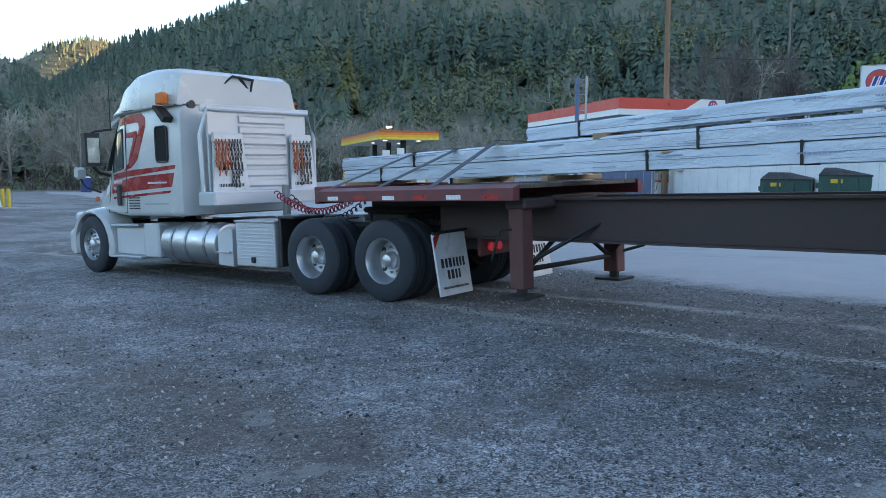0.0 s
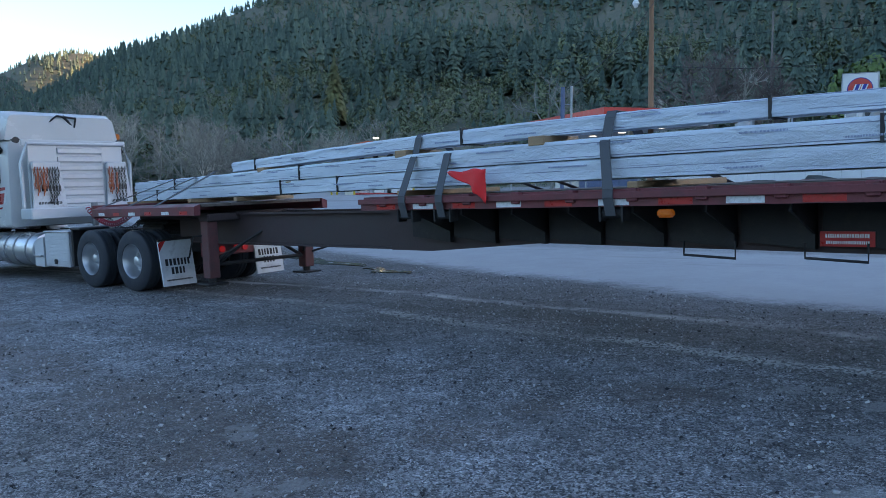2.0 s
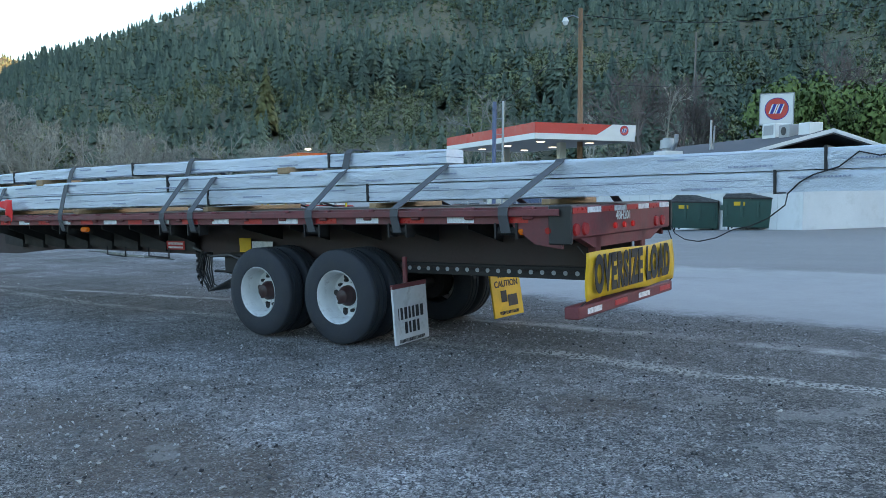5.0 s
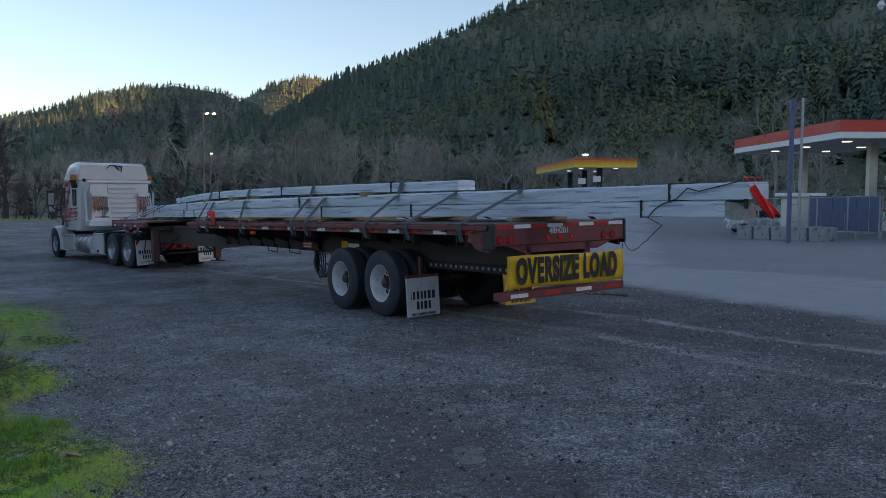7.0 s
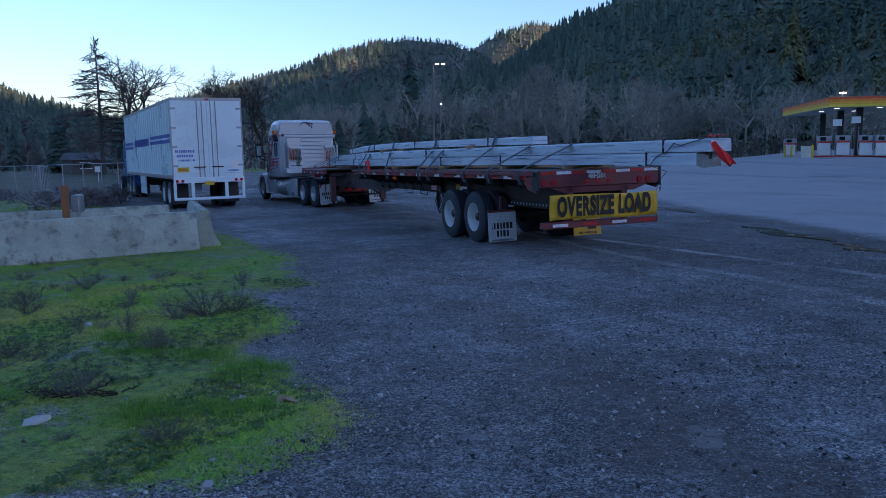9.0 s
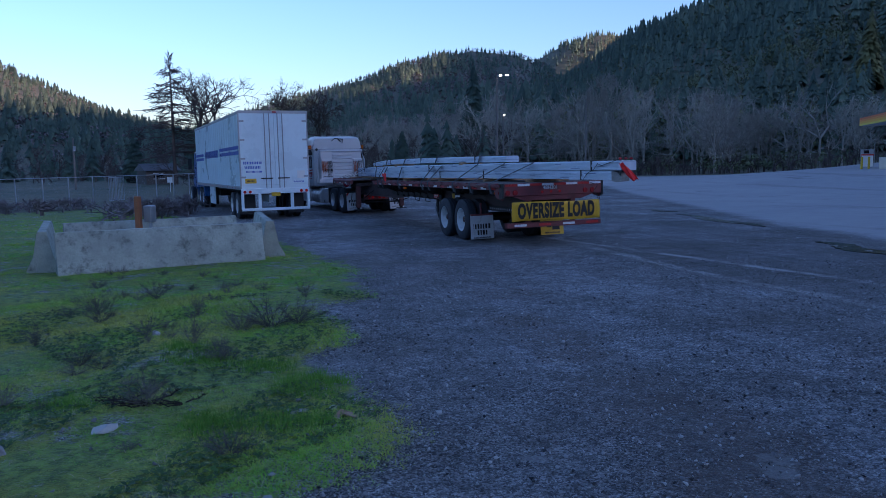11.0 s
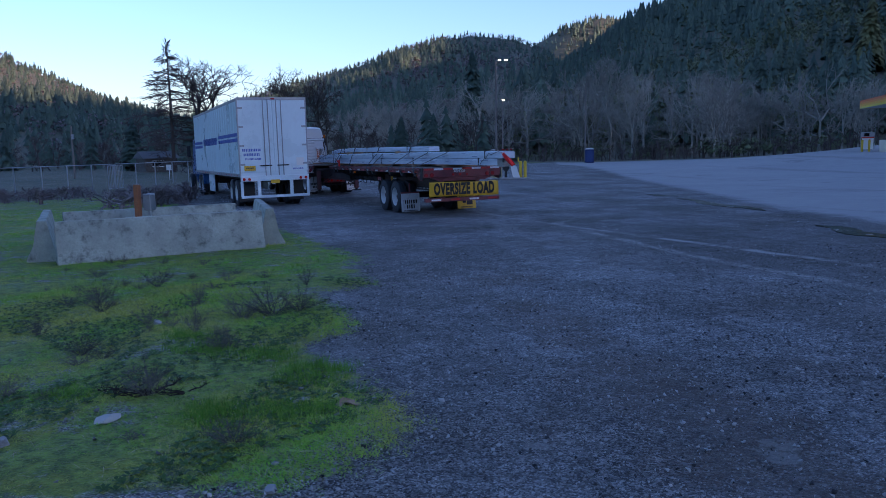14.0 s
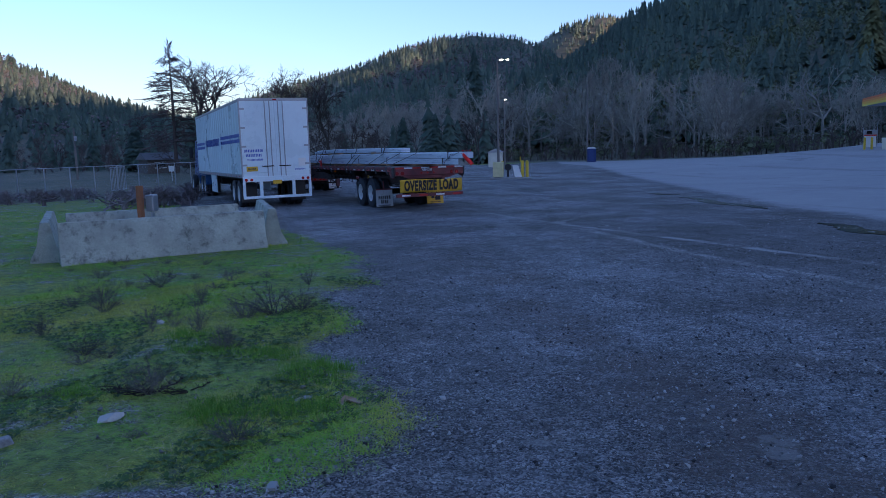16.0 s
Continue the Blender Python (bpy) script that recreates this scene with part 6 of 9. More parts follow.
def wrap_material():
    """Pale blue-white wrap: creases along its length, printed dashes, a faint sheen."""
    m, nt, bs = nodes_of("printed_lumber_wrap")
    big, cre = noise_of(nt, 2.0, 5, 0.6, stretch=(0.4, 1, 1.5)), noise_of(nt, 9.0, 6, 0.68, stretch=(0.85, 1, 1.6))
    c = mixer(nt, (0.50, 0.555, 0.63), (0.66, 0.71, 0.77), ramp(nt, big, 0.3, 0.7))
    tc = nt.nodes.new("ShaderNodeTexCoord")

    def stripes(scale, phase, lo, hi, breaks, keep):
        """Thin dark lines along the package, broken here and there."""
        mp = nt.nodes.new("ShaderNodeMapping")
        mp.inputs["Location"].default_value = (0, 0, phase)
        nt.links.new(tc.outputs["Object"], mp.inputs[0])
        w = add_node(nt, "ShaderNodeTexWave", Scale=scale, Distortion=0.35, Detail=2.0)
        w.bands_direction = "Z"
        nt.links.new(mp.outputs[0], w.inputs["Vector"])
        mk = nt.nodes.new("ShaderNodeMath")
        mk.operation = "MULTIPLY"
        nt.links.new(ramp(nt, w.outputs["Fac"], lo, hi), mk.inputs[0])
        nt.links.new(ramp(nt, noise_of(nt, breaks, 2, 0.5, stretch=(1.0, 0.2, 6.0)), keep, keep + 0.04), mk.inputs[1])
        return mk.outputs[0]

    c = mixer(nt, c, (0.09, 0.11, 0.19), ramp(nt, stripes(2.6, 0.0, 0.985, 0.995, 0.5, 0.47), 0, 1, 0, 0.8))
    c = mixer(nt, c, (0.14, 0.17, 0.27), ramp(nt, stripes(4.3, 0.07, 0.97, 0.99, 2.2, 0.56), 0, 1, 0, 0.6))
    nt.links.new(c, bs.inputs["Base Color"])
    bs.inputs["Roughness"].default_value = 0.42
    bp = add_node(nt, "ShaderNodeBump", Strength=1.0, Distance=0.055)
    nt.links.new(mixer(nt, cre, big, 0.4), bp.inputs["Height"])
    nt.links.new(bp.outputs[0], bs.inputs["Normal"])
    return m


def bow(x):
    """How far the long flexible load bends to the side along the trailer."""
    return 1.4 * math.exp(-((x - 6.0) / 6.8) ** 2) - 0.4 if x > 6 else 1.12 * math.exp(-((x - 6.0) / 6.6) ** 2) - 0.12


def build_load(base):
    """Wrapped timber packages, straps, flags and beacons riding on the trailer."""
    rng = random.Random(11)
    wrap = wrap_material()
    out = []

    def package(x0, x1, y0, y1, z0, z1, label, sag=0.0, bands=()):
        th = thing("lumber_package", base, label, "lumber package", "wrapped lumber on the trailer")
        s = Shape()
        rings = []
        n = int((x1 - x0) / 0.16)
        for i in range(n + 1):
            u = i / n
            x = x0 + (x1 - x0) * u
            dz = sag * math.sin(math.pi * u)
            w = lambda k: 0.008 * math.sin(x * 5.3 + k * 2.1) + 0.006 * math.sin(x * 13.7 + k) + rng.uniform(-0.007, 0.007)
            pts = []
            for a, b, e in ((y0, z0, 0.3), (y1, z0, 0.3), (y1, z0 + 0.25 * (z1 - z0), 1), (y1, z0 + 0.5 * (z1 - z0), 1.3), (y1, z0 + 0.75 * (z1 - z0), 1), (y1 - 0.0, z1 - 0.018, 0.4), (y1 - 0.02, z1, 0.4), (0.5 * (y0 + y1), z1, 1), (y0 + 0.02, z1, 0.4), (y0, z1 - 0.02, 0.4)):
                k = len(pts)
                pts.append((x, a + bow(x) + e * w(k), b + dz + 0.45 * e * w(k + 5)))
            rings.append(pts)
        s.loft(rings)
        part("wrap", s, wrap, th, "creased pale blue-white printed wrap", 50)
        for x in bands:
            u = (x - x0) / (x1 - x0)
            dz = sag * math.sin(math.pi * u)
            part("steel_band", Shape().box(x - 0.012, x + 0.012, y0 + bow(x) - 0.016, y1 + bow(x) + 0.016, z0 + dz - 0.014, z1 + dz + 0.016), INK, th)
        txt = Shape()
        x = x0 + 0.5
        while x < x1 - 0.9:
            u = (x - x0) / (x1 - x0)
            z = z0 + sag * math.sin(math.pi * u) + (z1 - z0) * rng.choice((0.2, 0.42, 0.66))
            ln = rng.uniform(0.25, 0.5)
            bars_on(txt, x, x + ln, y1 + bow(x + ln / 2) + 0.014, z, z + 0.016, 5, rng)
            x += ln + rng.uniform(0.3, 1.2)
        part("wrap_printing", txt, mat_print, th, "blue-black printing on the wrap")
        out.append(th)
        return th

    a, b, c = 0.10, -0.26, -0.62
    low = package(-5.2, 16.95, b, a, 1.515, 1.696, "lower package of long wrapped lumber on the trailer deck", 0.03, (-4.1, 0.2, 2.6, 9.6, 11.2, 16.0))
    package(-5.5, 17.0, b + 0.0, a + 0.005, 1.703, 1.885, "upper package of long wrapped lumber overhanging the trailer", 0.03, (-4.5, 3.3, 10.6, 15.2))
    package(-2.2, 16.9, c, b - 0.01, 1.515, 1.69, "lower lumber package on the far side", 0.02)
    package(-2.4, 16.8, c, b - 0.01, 1.705, 1.885, "upper lumber package on the far side", 0.03)
    package(-0.75, 13.05, b - 0.08, a - 0.10, 1.93, 2.08, "shorter wrapped lumber package on top of the stack", 0.05, (0.8, 4.1, 7.3, 12.2))
    for x in (16.2, 14.0, 12.6, 8.2, 5.2, 2.6, 0.1, -2.0):
        blk = part("dunnage_block", Shape().box(x - 0.05, x + 0.05, min(-0.75, bow(x) - 0.7), max(0.35, bow(x) + 0.16), 1.453, 1.512, 0.006), TIMBER)
        out.append(tagged(blk, "rough timber bearer under the lumber load", "timber block", "timber bearers"))
        blk.matrix_basis = base
    for x, z0, z1 in ((11.0, 1.69, 1.704), (6.3, 1.89, 1.975), (1.45, 1.89, 1.96), (8.3, 1.89, 1.965), (11.9, 1.88, 1.94)):
        blk = part("spacer_block", Shape().box(x - 0.16, x + 0.02, bow(x) - 0.5, bow(x) + 0.115, z0, z1 + 0.005, 0.006), TIMBER)
        out.append(tagged(blk, "short timber spacer between the lumber packages", "timber block", "timber bearers"))
        blk.matrix_basis = base
    # webbing straps over the load
    for k, (x, z, x2) in enumerate(STRAPS):
        o = bow(x2)
        over = [(x2, a + o + 0.02, 1.87), (x2, a + o - 0.02, 1.905)]
        if z > 2.0:
            over += [(x2, a + o - 0.085, 2.09), (x2, a + o - 0.13, z + 0.02), (x2, b + o - 0.06, z + 0.015)]
        pts = [(x, 1.255, 1.22), (x, 1.305, 1.38), (x, 1.30, 1.45)] + over + [(x2, c + o + 0.06, 1.905), (x2, c + o - 0.02, 1.86), (x, -1.30, 1.45), (x, -1.305, 1.38), (x, -1.255, 1.22)]
        st = Shape()
        for i in range(len(pts) - 1):
            p, q = Vector(pts[i]), Vector(pts[i + 1])
            nrm = Vector((0, -(q - p).z, (q - p).y)).normalized() * 0.004
            h = 0.05
            st.put([p + Vector((-h, 0, 0)) - nrm, p + Vector((h, 0, 0)) - nrm, q + Vector((h, 0, 0)) - nrm, q + Vector((-h, 0, 0)) - nrm, p + Vector((-h, 0, 0)) + nrm, p + Vector((h, 0, 0)) + nrm, q + Vector((h, 0, 0)) + nrm, q + Vector((-h, 0, 0)) + nrm],
                   [(0, 1, 2, 3), (7, 6, 5, 4), (0, 4, 5, 1), (2, 6, 7, 3), (1, 5, 6, 2), (0, 3, 7, 4)])
        ob = tagged(part("webbing_strap", st, STRAP), "dark grey webbing strap over the wrapped lumber", "strap", "load straps")
        ob.matrix_basis = base
        out.append(ob)
    for k, (xr, xt, z) in enumerate(((15.6, 15.2, 1.88), (14.6, 14.3, 1.89), (13.6, 13.5, 1.95))):
        st = Shape()
        o = bow(xt)
        for p, q in (((xr, 1.22, 1.40), (xt, a + o, z)), ((xt, a + o, z + 0.01), (xt, c + o, z + 0.01)), ((xt, c + o, z), (xr, -1.22, 1.40))):
            p, q = Vector(p), Vector(q)
            h = 0.045
            st.put([p + Vector((-h, 0, 0)), p + Vector((h, 0, 0)), q + Vector((h, 0, 0)), q + Vector((-h, 0, 0)), p + Vector((-h, 0, 0.008)), p + Vector((h, 0, 0.008)), q + Vector((h, 0, 0.008)), q + Vector((-h, 0, 0.008))], [(3, 2, 1, 0), (4, 5, 6, 7), (1, 5, 4, 0), (3, 7, 6, 2), (2, 6, 5, 1), (4, 7, 3, 0)])
        ob = tagged(part("webbing_strap", st, STRAP), "grey webbing strap over the front of the load", "strap", "load straps")
        ob.matrix_basis = base
        out.append(ob)
    # flags
    def cloth(pts, nu, nv, name, label, wave):
        s = Shape()
        p00, p10, p01, p11 = [Vector(p) for p in pts]
        for i in range(nu + 1):
            for j in range(nv + 1):
                u, v = i / nu, j / nv
                p = p00.lerp(p10, u).lerp(p01.lerp(p11, u), v)
                p = p + Vector((0.02 * math.sin(u * 7 + v * 3), wave * math.sin(u * 9 + v * 4) * (0.3 + v), 0.012 * math.sin(u * 12)))
                s.v.append(tuple(p))
        for i in range(nu):
            for j in range(nv):
                k = i * (nv + 1) + j
                s.f.append((k, k + 1, k + nv + 2, k + nv + 1))
        ob = part(name, s, RED_CLOTH)
        md = ob.modifiers.new("thickness", "SOLIDIFY")
        md.thickness = 0.004
        ob.matrix_basis = base
        out.append(tagged(ob, label, "flag", "warning flags"))

    cloth([(7.22, 1.30, 1.68), (6.68, 1.31, 1.70), (6.95, 1.33, 1.56), (6.70, 1.33, 1.36)], 8, 8, "red_flag", "red cloth warning flag hanging at the trailer side", 0.02)
    e = a + bow(-5.4)
    cloth([(-5.50, e + 0.02, 1.84), (-5.53, e - 0.06, 1.85), (-5.62, e - 0.20, 1.48), (-5.67, e - 0.30, 1.53)], 6, 12, "red_flag", "red cloth warning flag tied at the load's end", 0.025)
    for k, y in enumerate((e - 0.06, e - 0.18, e - 0.30)):
        lamp = thing("warning_beacon", base, "small red warning beacon clipped on the load's end", "beacon", "load end beacons")
        part("lens", Shape().lathe([(0.0, -0.035), (0.018, -0.026), (0.026, 0.0), (0.018, 0.026), (0.0, 0.03)], 12, y, (-5.42, 1.925)), RED_LAMP if k == 0 else RED_DIM, lamp, "red lens")
        part("clip", Shape().box(-5.44, -5.40, y - 0.012, y + 0.012, 1.60 if k == 0 else 1.88, 1.93, 0.004), BLACK, lamp)
        out.append(lamp)
    wire = Shape().tube([(x, a + bow(x) + 0.022, z) for x, z in ((-5.42, 1.9), (-4.9, 1.80), (-4.75, 1.84), (-4.6, 1.72), (-4.4, 1.66), (-4.3, 1.60), (-4.2, 1.50))], 0.007, 5)
    wire.tube([(-2.72, -1.2, 1.2), (-2.78, -1.17, 1.09), (-2.92, -1.08, 1.03), (-3.12, -0.92, 1.02), (-3.35, -0.75, 1.07), (-3.55, -0.62, 1.16), (-3.75, -0.45, 1.2), (-3.95, -0.3, 1.28), (-4.1, -0.3, 1.4), (-4.2, a + bow(-4.2), 1.5)], 0.006, 5)
    ob = tagged(part("lamp_wire", wire, BLACK), "thin black lamp wire along the load", "wire")
    ob.matrix_basis = base
    out.append(ob)
    f = b + bow(-5.3)
    rag = tagged(part("plastic_sheet", Shape().loft([[(-5.2, f, 1.5), (-5.2, e, 1.5), (-5.2, e, 1.68), (-5.2, f, 1.68)], [(-5.32, f + 0.02, 1.49), (-5.30, e - 0.03, 1.47), (-5.34, e - 0.02, 1.66), (-5.3, f + 0.04, 1.69)], [(-5.42, f + 0.1, 1.50), (-5.40, e - 0.1, 1.48), (-5.43, e - 0.08, 1.58), (-5.41, f + 0.1, 1.62)]]), mat("dull_plastic", (0.33, 0.31, 0.29), 0.5, 0, 0.4, 9, 0.5, 30)), "crumpled dull plastic over the lumber's end", "plastic sheet")
    rag.matrix_basis = base
    out.append(rag)
    return out


mat_print = mat("wrap_print", (0.26, 0.30, 0.42), 0.5, 0, 0.2, 8, 0)


# ---- the place round the lot ----
CONCRETE = mat("weathered_concrete", (0.32, 0.32, 0.315), 0.85, 0, 0.3, 1.9, 0.6, 22, (0.035, 0.036, 0.034), 1.0)
LICHEN_CONCRETE = mat("lichen_stained_concrete", (0.34, 0.365, 0.31), 0.9, 0, 0.28, 2.1, 0.8, 24, (0.045, 0.05, 0.042), 0.95, dirt_from=0.52)
WALL_WHITE = mat("painted_white_wall", (0.66, 0.67, 0.68), 0.7, 0, 0.08, 0.7, 0.1, 25, (0.42, 0.42, 0.40), 0.5)
SHINGLE = mat("grey_roof_shingle", (0.085, 0.088, 0.095), 0.85, 0, 0.2, 1.2, 0.4, 14)
GALV = mat("galvanised_steel", (0.36, 0.38, 0.40), 0.45, 0.7, 0.15, 5, 0.1, 60)
CREAM = mat("cream_enamel", (0.62, 0.60, 0.50), 0.45, 0, 0.1, 2, 0.05, 30)
POLE_WOOD = mat("brown_pole_wood", (0.25, 0.14, 0.08), 0.85, 0, 0.25, 3, 0.4, 30, stretch=(3, 3, 0.3))
GREY_WOOD = mat("grey_pole_wood", (0.17, 0.155, 0.14), 0.85, 0, 0.2, 3, 0.3, 30, stretch=(3, 3, 0.3))
GREEN_BIN = mat("dark_green_steel", (0.022, 0.075, 0.062), 0.5, 0, 0.2, 2, 0.1, 40, (0.05, 0.06, 0.05), 0.4)
BLUE_PAINT = mat("dull_blue_steel", (0.10, 0.13, 0.22), 0.55, 0, 0.15, 1.5, 0.1, 30, (0.06, 0.07, 0.1), 0.5)
CAN_RED = mat("red_canopy_fascia", (0.58, 0.045, 0.03), 0.4, 0, 0.08, 0.8, 0.03, 20, (0.5, 0.2, 0.17), 0.35)
CAN_WHITE = mat("white_canopy_fascia", (0.72, 0.72, 0.70), 0.45, 0, 0.05, 1, 0.03, 20)
CAN_GREY = mat("grey_canopy_soffit", (0.36, 0.36, 0.36), 0.6, 0, 0.1, 1, 0.03, 20)
BLUE_BOX = mat("trailer_blue_stripe", (0.06, 0.10, 0.42), 0.4, 0, 0.1, 2, 0.02)
BOX_WHITE = mat("box_trailer_white", (0.66, 0.76, 0.80), 0.35, 0, 0.05, 0.6, 0.05, 8, (0.5, 0.52, 0.56), 0.35)
SAFETY = mat("yellow_bollard_paint", (0.62, 0.44, 0.02), 0.5, 0, 0.12, 4, 0.1, 40, (0.3, 0.2, 0.05), 0.4)
LAMP_WARM = glow("warm_flood_lamp", (1.0, 0.80, 0.42), 5.0)
LAMP_WHITE = glow("canopy_lamp", (1.0, 0.86, 0.66), 0.55)


def at_az(az, d):
    a = radians(az)
    x, y = -math.sin(a) * d, math.cos(a) * d
    return x, y, float(lot(x, y))


def place(x, y, turn=0.0, sink=0.0):
    return pose(x, y, float(lot(x, y)) - sink, 0, 0, turn)


def build_barriers():
    """Concrete barriers set in a square on the turf, with a post and a meter box inside."""
    prof = [(-0.305, 0.0), (0.305, 0.0), (0.305, 0.08), (0.18, 0.33), (0.085, 0.81), (0.07, 0.83), (-0.07, 0.83), (-0.085, 0.81), (-0.18, 0.33), (-0.305, 0.08)]

    def one(x, y, turn, length):
        rng = random.Random(int(x * 100))
        s = Shape()
        rings = []
        n = 14
        for i in range(n + 1):
            u = i / n * length
            rings.append([(u, p + rng.uniform(-0.006, 0.006), max(0, q + rng.uniform(-0.006, 0.006))) for p, q in prof])
        s.loft(rings)
        ob = part("concrete_barrier", s, LICHEN_CONCRETE, None, "", 45)
        ob.matrix_basis = place(x, y, turn, 0.04)
        tagged(ob, "weathered grey concrete road barrier standing on grass", "barrier", "barriers round the meter")
        return ob

    one(-14.55, 8.35, 64, 3.95)
    one(-15.1, 8.4, 149, 3.2)
    one(-17.3, 10.1, 64, 3.9)
    one(-12.8, 12.15, 142, 3.2)
    post = part("wooden_post", Shape().box(-0.06, 0.06, -0.06, 0.06, 0, 1.36, 0.01), mat("rusty_brown_post", (0.30, 0.12, 0.05), 0.8, 0, 0.25, 6, 0.3, 40))
    post.matrix_basis = place(-16.0, 11.15, 20)
    tagged(post, "short brown square wooden post", "post")
    bx = thing("meter_box", place(-15.95, 11.42, 20), "grey metal meter box on a stand", "meter box")
    part("box", Shape().box(-0.1, 0.1, -0.11, 0.11, 0.76, 1.14, 0.02), GALV, bx)
    part("stand", Shape().cyl((0, 0, 0), (0, 0, 0.74), 0.04, n=8), GALV, bx)


def build_box_trailer():
    """The parked white box trailer, rear doors to the lot, and the blue truck before it."""
    m = on_lot(-22.5, 21.6, 148.1, 12.0)
    rng = random.Random(2)
    tl = thing("box_trailer", m, "parked white box trailer with blue stripes and red tail lamps", "trailer")
    part("box", Shape().box(0.0, 14.0, -1.3, 1.3, 1.18, 4.10, 0.02), BOX_WHITE, tl, "white ribbed trailer body")
    for s in (1, -1):
        for k in range(23):
            x = 0.3 + k * 0.61
            part("side_post", Shape().box(x, x + 0.03, min(1.3 * s, 1.308 * s), max(1.3 * s, 1.308 * s), 1.3, 4.02), BOX_WHITE, tl)
        part("bottom_rail", Shape().box(0, 14, min(1.3 * s, 1.32 * s), max(1.3 * s, 1.32 * s), 1.16, 1.30, 0.004), GALV, tl)
        part("top_rail", Shape().box(0, 14, min(1.3 * s, 1.315 * s), max(1.3 * s, 1.315 * s), 4.0, 4.11, 0.004), GALV, tl)
        for z in (2.70, 2.50):
            part("blue_stripe", Shape().box(0.15, 5.1, min(1.309 * s, 1.312 * s), max(1.309 * s, 1.312 * s), z, z + 0.13), BLUE_BOX, tl)
            part("blue_stripe", Shape().box(10.7, 13.8, min(1.309 * s, 1.312 * s), max(1.309 * s, 1.312 * s), z - 0.10, z + 0.03), BLUE_BOX, tl)
        tx = Shape()
        bars_on(tx, 5.6, 10.2, 1.311 * s, 2.48, 2.80, 7, rng)
        part("side_lettering", tx, BLUE_BOX, tl, "blue lettering on the side")
        dot = Shape()
        for k in range(20):
            dot.box(0.5 + k * 0.68, 0.62 + k * 0.68, min(1.32 * s, 1.323 * s), max(1.32 * s, 1.323 * s), 1.20, 1.25)
        part("reflective_tape", dot, TAPE_R, tl)
        for x in (1.5, 2.75):
            w = make_wheel(tl, x, s, True, WHITE_RIM, STEEL_DARK, "white dual wheel with black tyres")
            w.location.y = 0.95 * s
        part("landing_leg", Shape().box(10.2, 10.35, 0.8 * s - 0.06, 0.8 * s + 0.06, 0.25, 1.2, 0.01), STEEL_DARK, tl)
        part("side_skirt", Shape().box(7.6, 9.4, min(1.22 * s, 1.25 * s), max(1.22 * s, 1.25 * s), 0.35, 1.16, 0.01), BOX_WHITE, tl, "white lower side panel")
    part("chassis", Shape().box(0.4, 13.5, -0.5, 0.5, 0.95, 1.2, 0.02), STEEL_DARK, tl)
    for s in (1, -1):
        dr = part("rear_door", Shape().box(-0.03, 0.0, 0.02 if s > 0 else -1.27, 1.27 if s > 0 else -0.02, 1.34, 4.02, 0.006), BOX_WHITE, tl, "white rear door")
        for y in (0.16, 0.34):
            part("lock_rod", Shape().cyl((-0.055, y * s, 1.2), (-0.055, y * s, 4.05), 0.018, n=8), GALV, dr)
        part("rod_lever", Shape().box(-0.08, -0.05, min(0.1 * s, 0.55 * s), max(0.1 * s, 0.55 * s), 1.56, 1.60, 0.005), STEEL_DARK, dr)
        for z in (1.6, 2.3, 3.0, 3.7):
            part("hinge", Shape().box(-0.05, -0.03, min(1.1 * s, 1.31 * s), max(1.1 * s, 1.31 * s), z, z + 0.07, 0.005), GALV, dr)
        part("corner_post", Shape().box(-0.03, 0.02, min(1.27 * s, 1.32 * s), max(1.27 * s, 1.32 * s), 1.2, 4.12, 0.005), GALV, tl)
        for y in (1.18, 0.98):
            part("tail_lamp", Shape().cyl((-0.06, y * s, 1.08), (-0.085, y * s, 1.08), 0.055, n=14), RED_LAMP, tl, "round lit red tail lamp")
        part("bumper_post", Shape().box(-0.06, 0.02, 0.62 * s - 0.06, 0.62 * s + 0.06, 0.42, 1.15, 0.01), BOX_WHITE, tl, "white bumper upright")
        part("bumper_end", Shape().box(-0.06, 0.02, 1.26 * s - 0.05, 1.26 * s + 0.05, 0.42, 1.0, 0.01), BOX_WHITE, tl)
        part("mud_flap", Shape().box(0.75, 0.77, 0.95 * s - 0.3, 0.95 * s + 0.3, 0.2, 0.95, 0.004), BLACK, tl)
    part("rear_sill", Shape().box(-0.06, 0.02, -1.3, 1.3, 1.0, 1.2, 0.01), BOX_WHITE, tl, "white rear sill")
    part("bumper_bar", Shape().box(-0.08, 0.0, -1.3, 1.3, 0.36, 0.46, 0.01), BOX_WHITE, tl, "white under-ride bar")
    part("header", Shape().box(-0.03, 0.02, -1.3, 1.3, 4.02, 4.13, 0.005), GALV, tl)
    part("top_lamp", Shape().box(-0.05, -0.03, -0.12, 0.02, 4.05, 4.10, 0.01), RED_LAMP, tl, "small lit red marker lamp")
    part("registration_plate", Shape().box(-0.085, -0.06, -0.16, 0.18, 0.90, 1.04, 0.003), YELLOW, tl, "small yellow plate")
    part("placard", Shape().box(-0.035, -0.03, 0.72, 1.14, 1.40, 1.58), YELLOW, tl, "yellow placard with dark print")
    tx = Shape()
    bars_on(tx, 0.80, 1.10, -0.036, 1.46, 1.52, 3, rng, "x")
    part("placard_print", tx, INK, tl)
    tx = Shape()
    for z, a, b, h in ((2.12, 0.5, 1.2, 0.10), (1.95, 0.55, 1.14, 0.10), (1.80, 0.5, 1.1, 0.07), (1.40, -1.1, -0.7, 0.06)):
        bars_on(tx, a, b, -0.034, z, z + h, 5, rng, "x")
    part("door_lettering", tx, BLUE_BOX, tl, "blue lettering on the rear door")
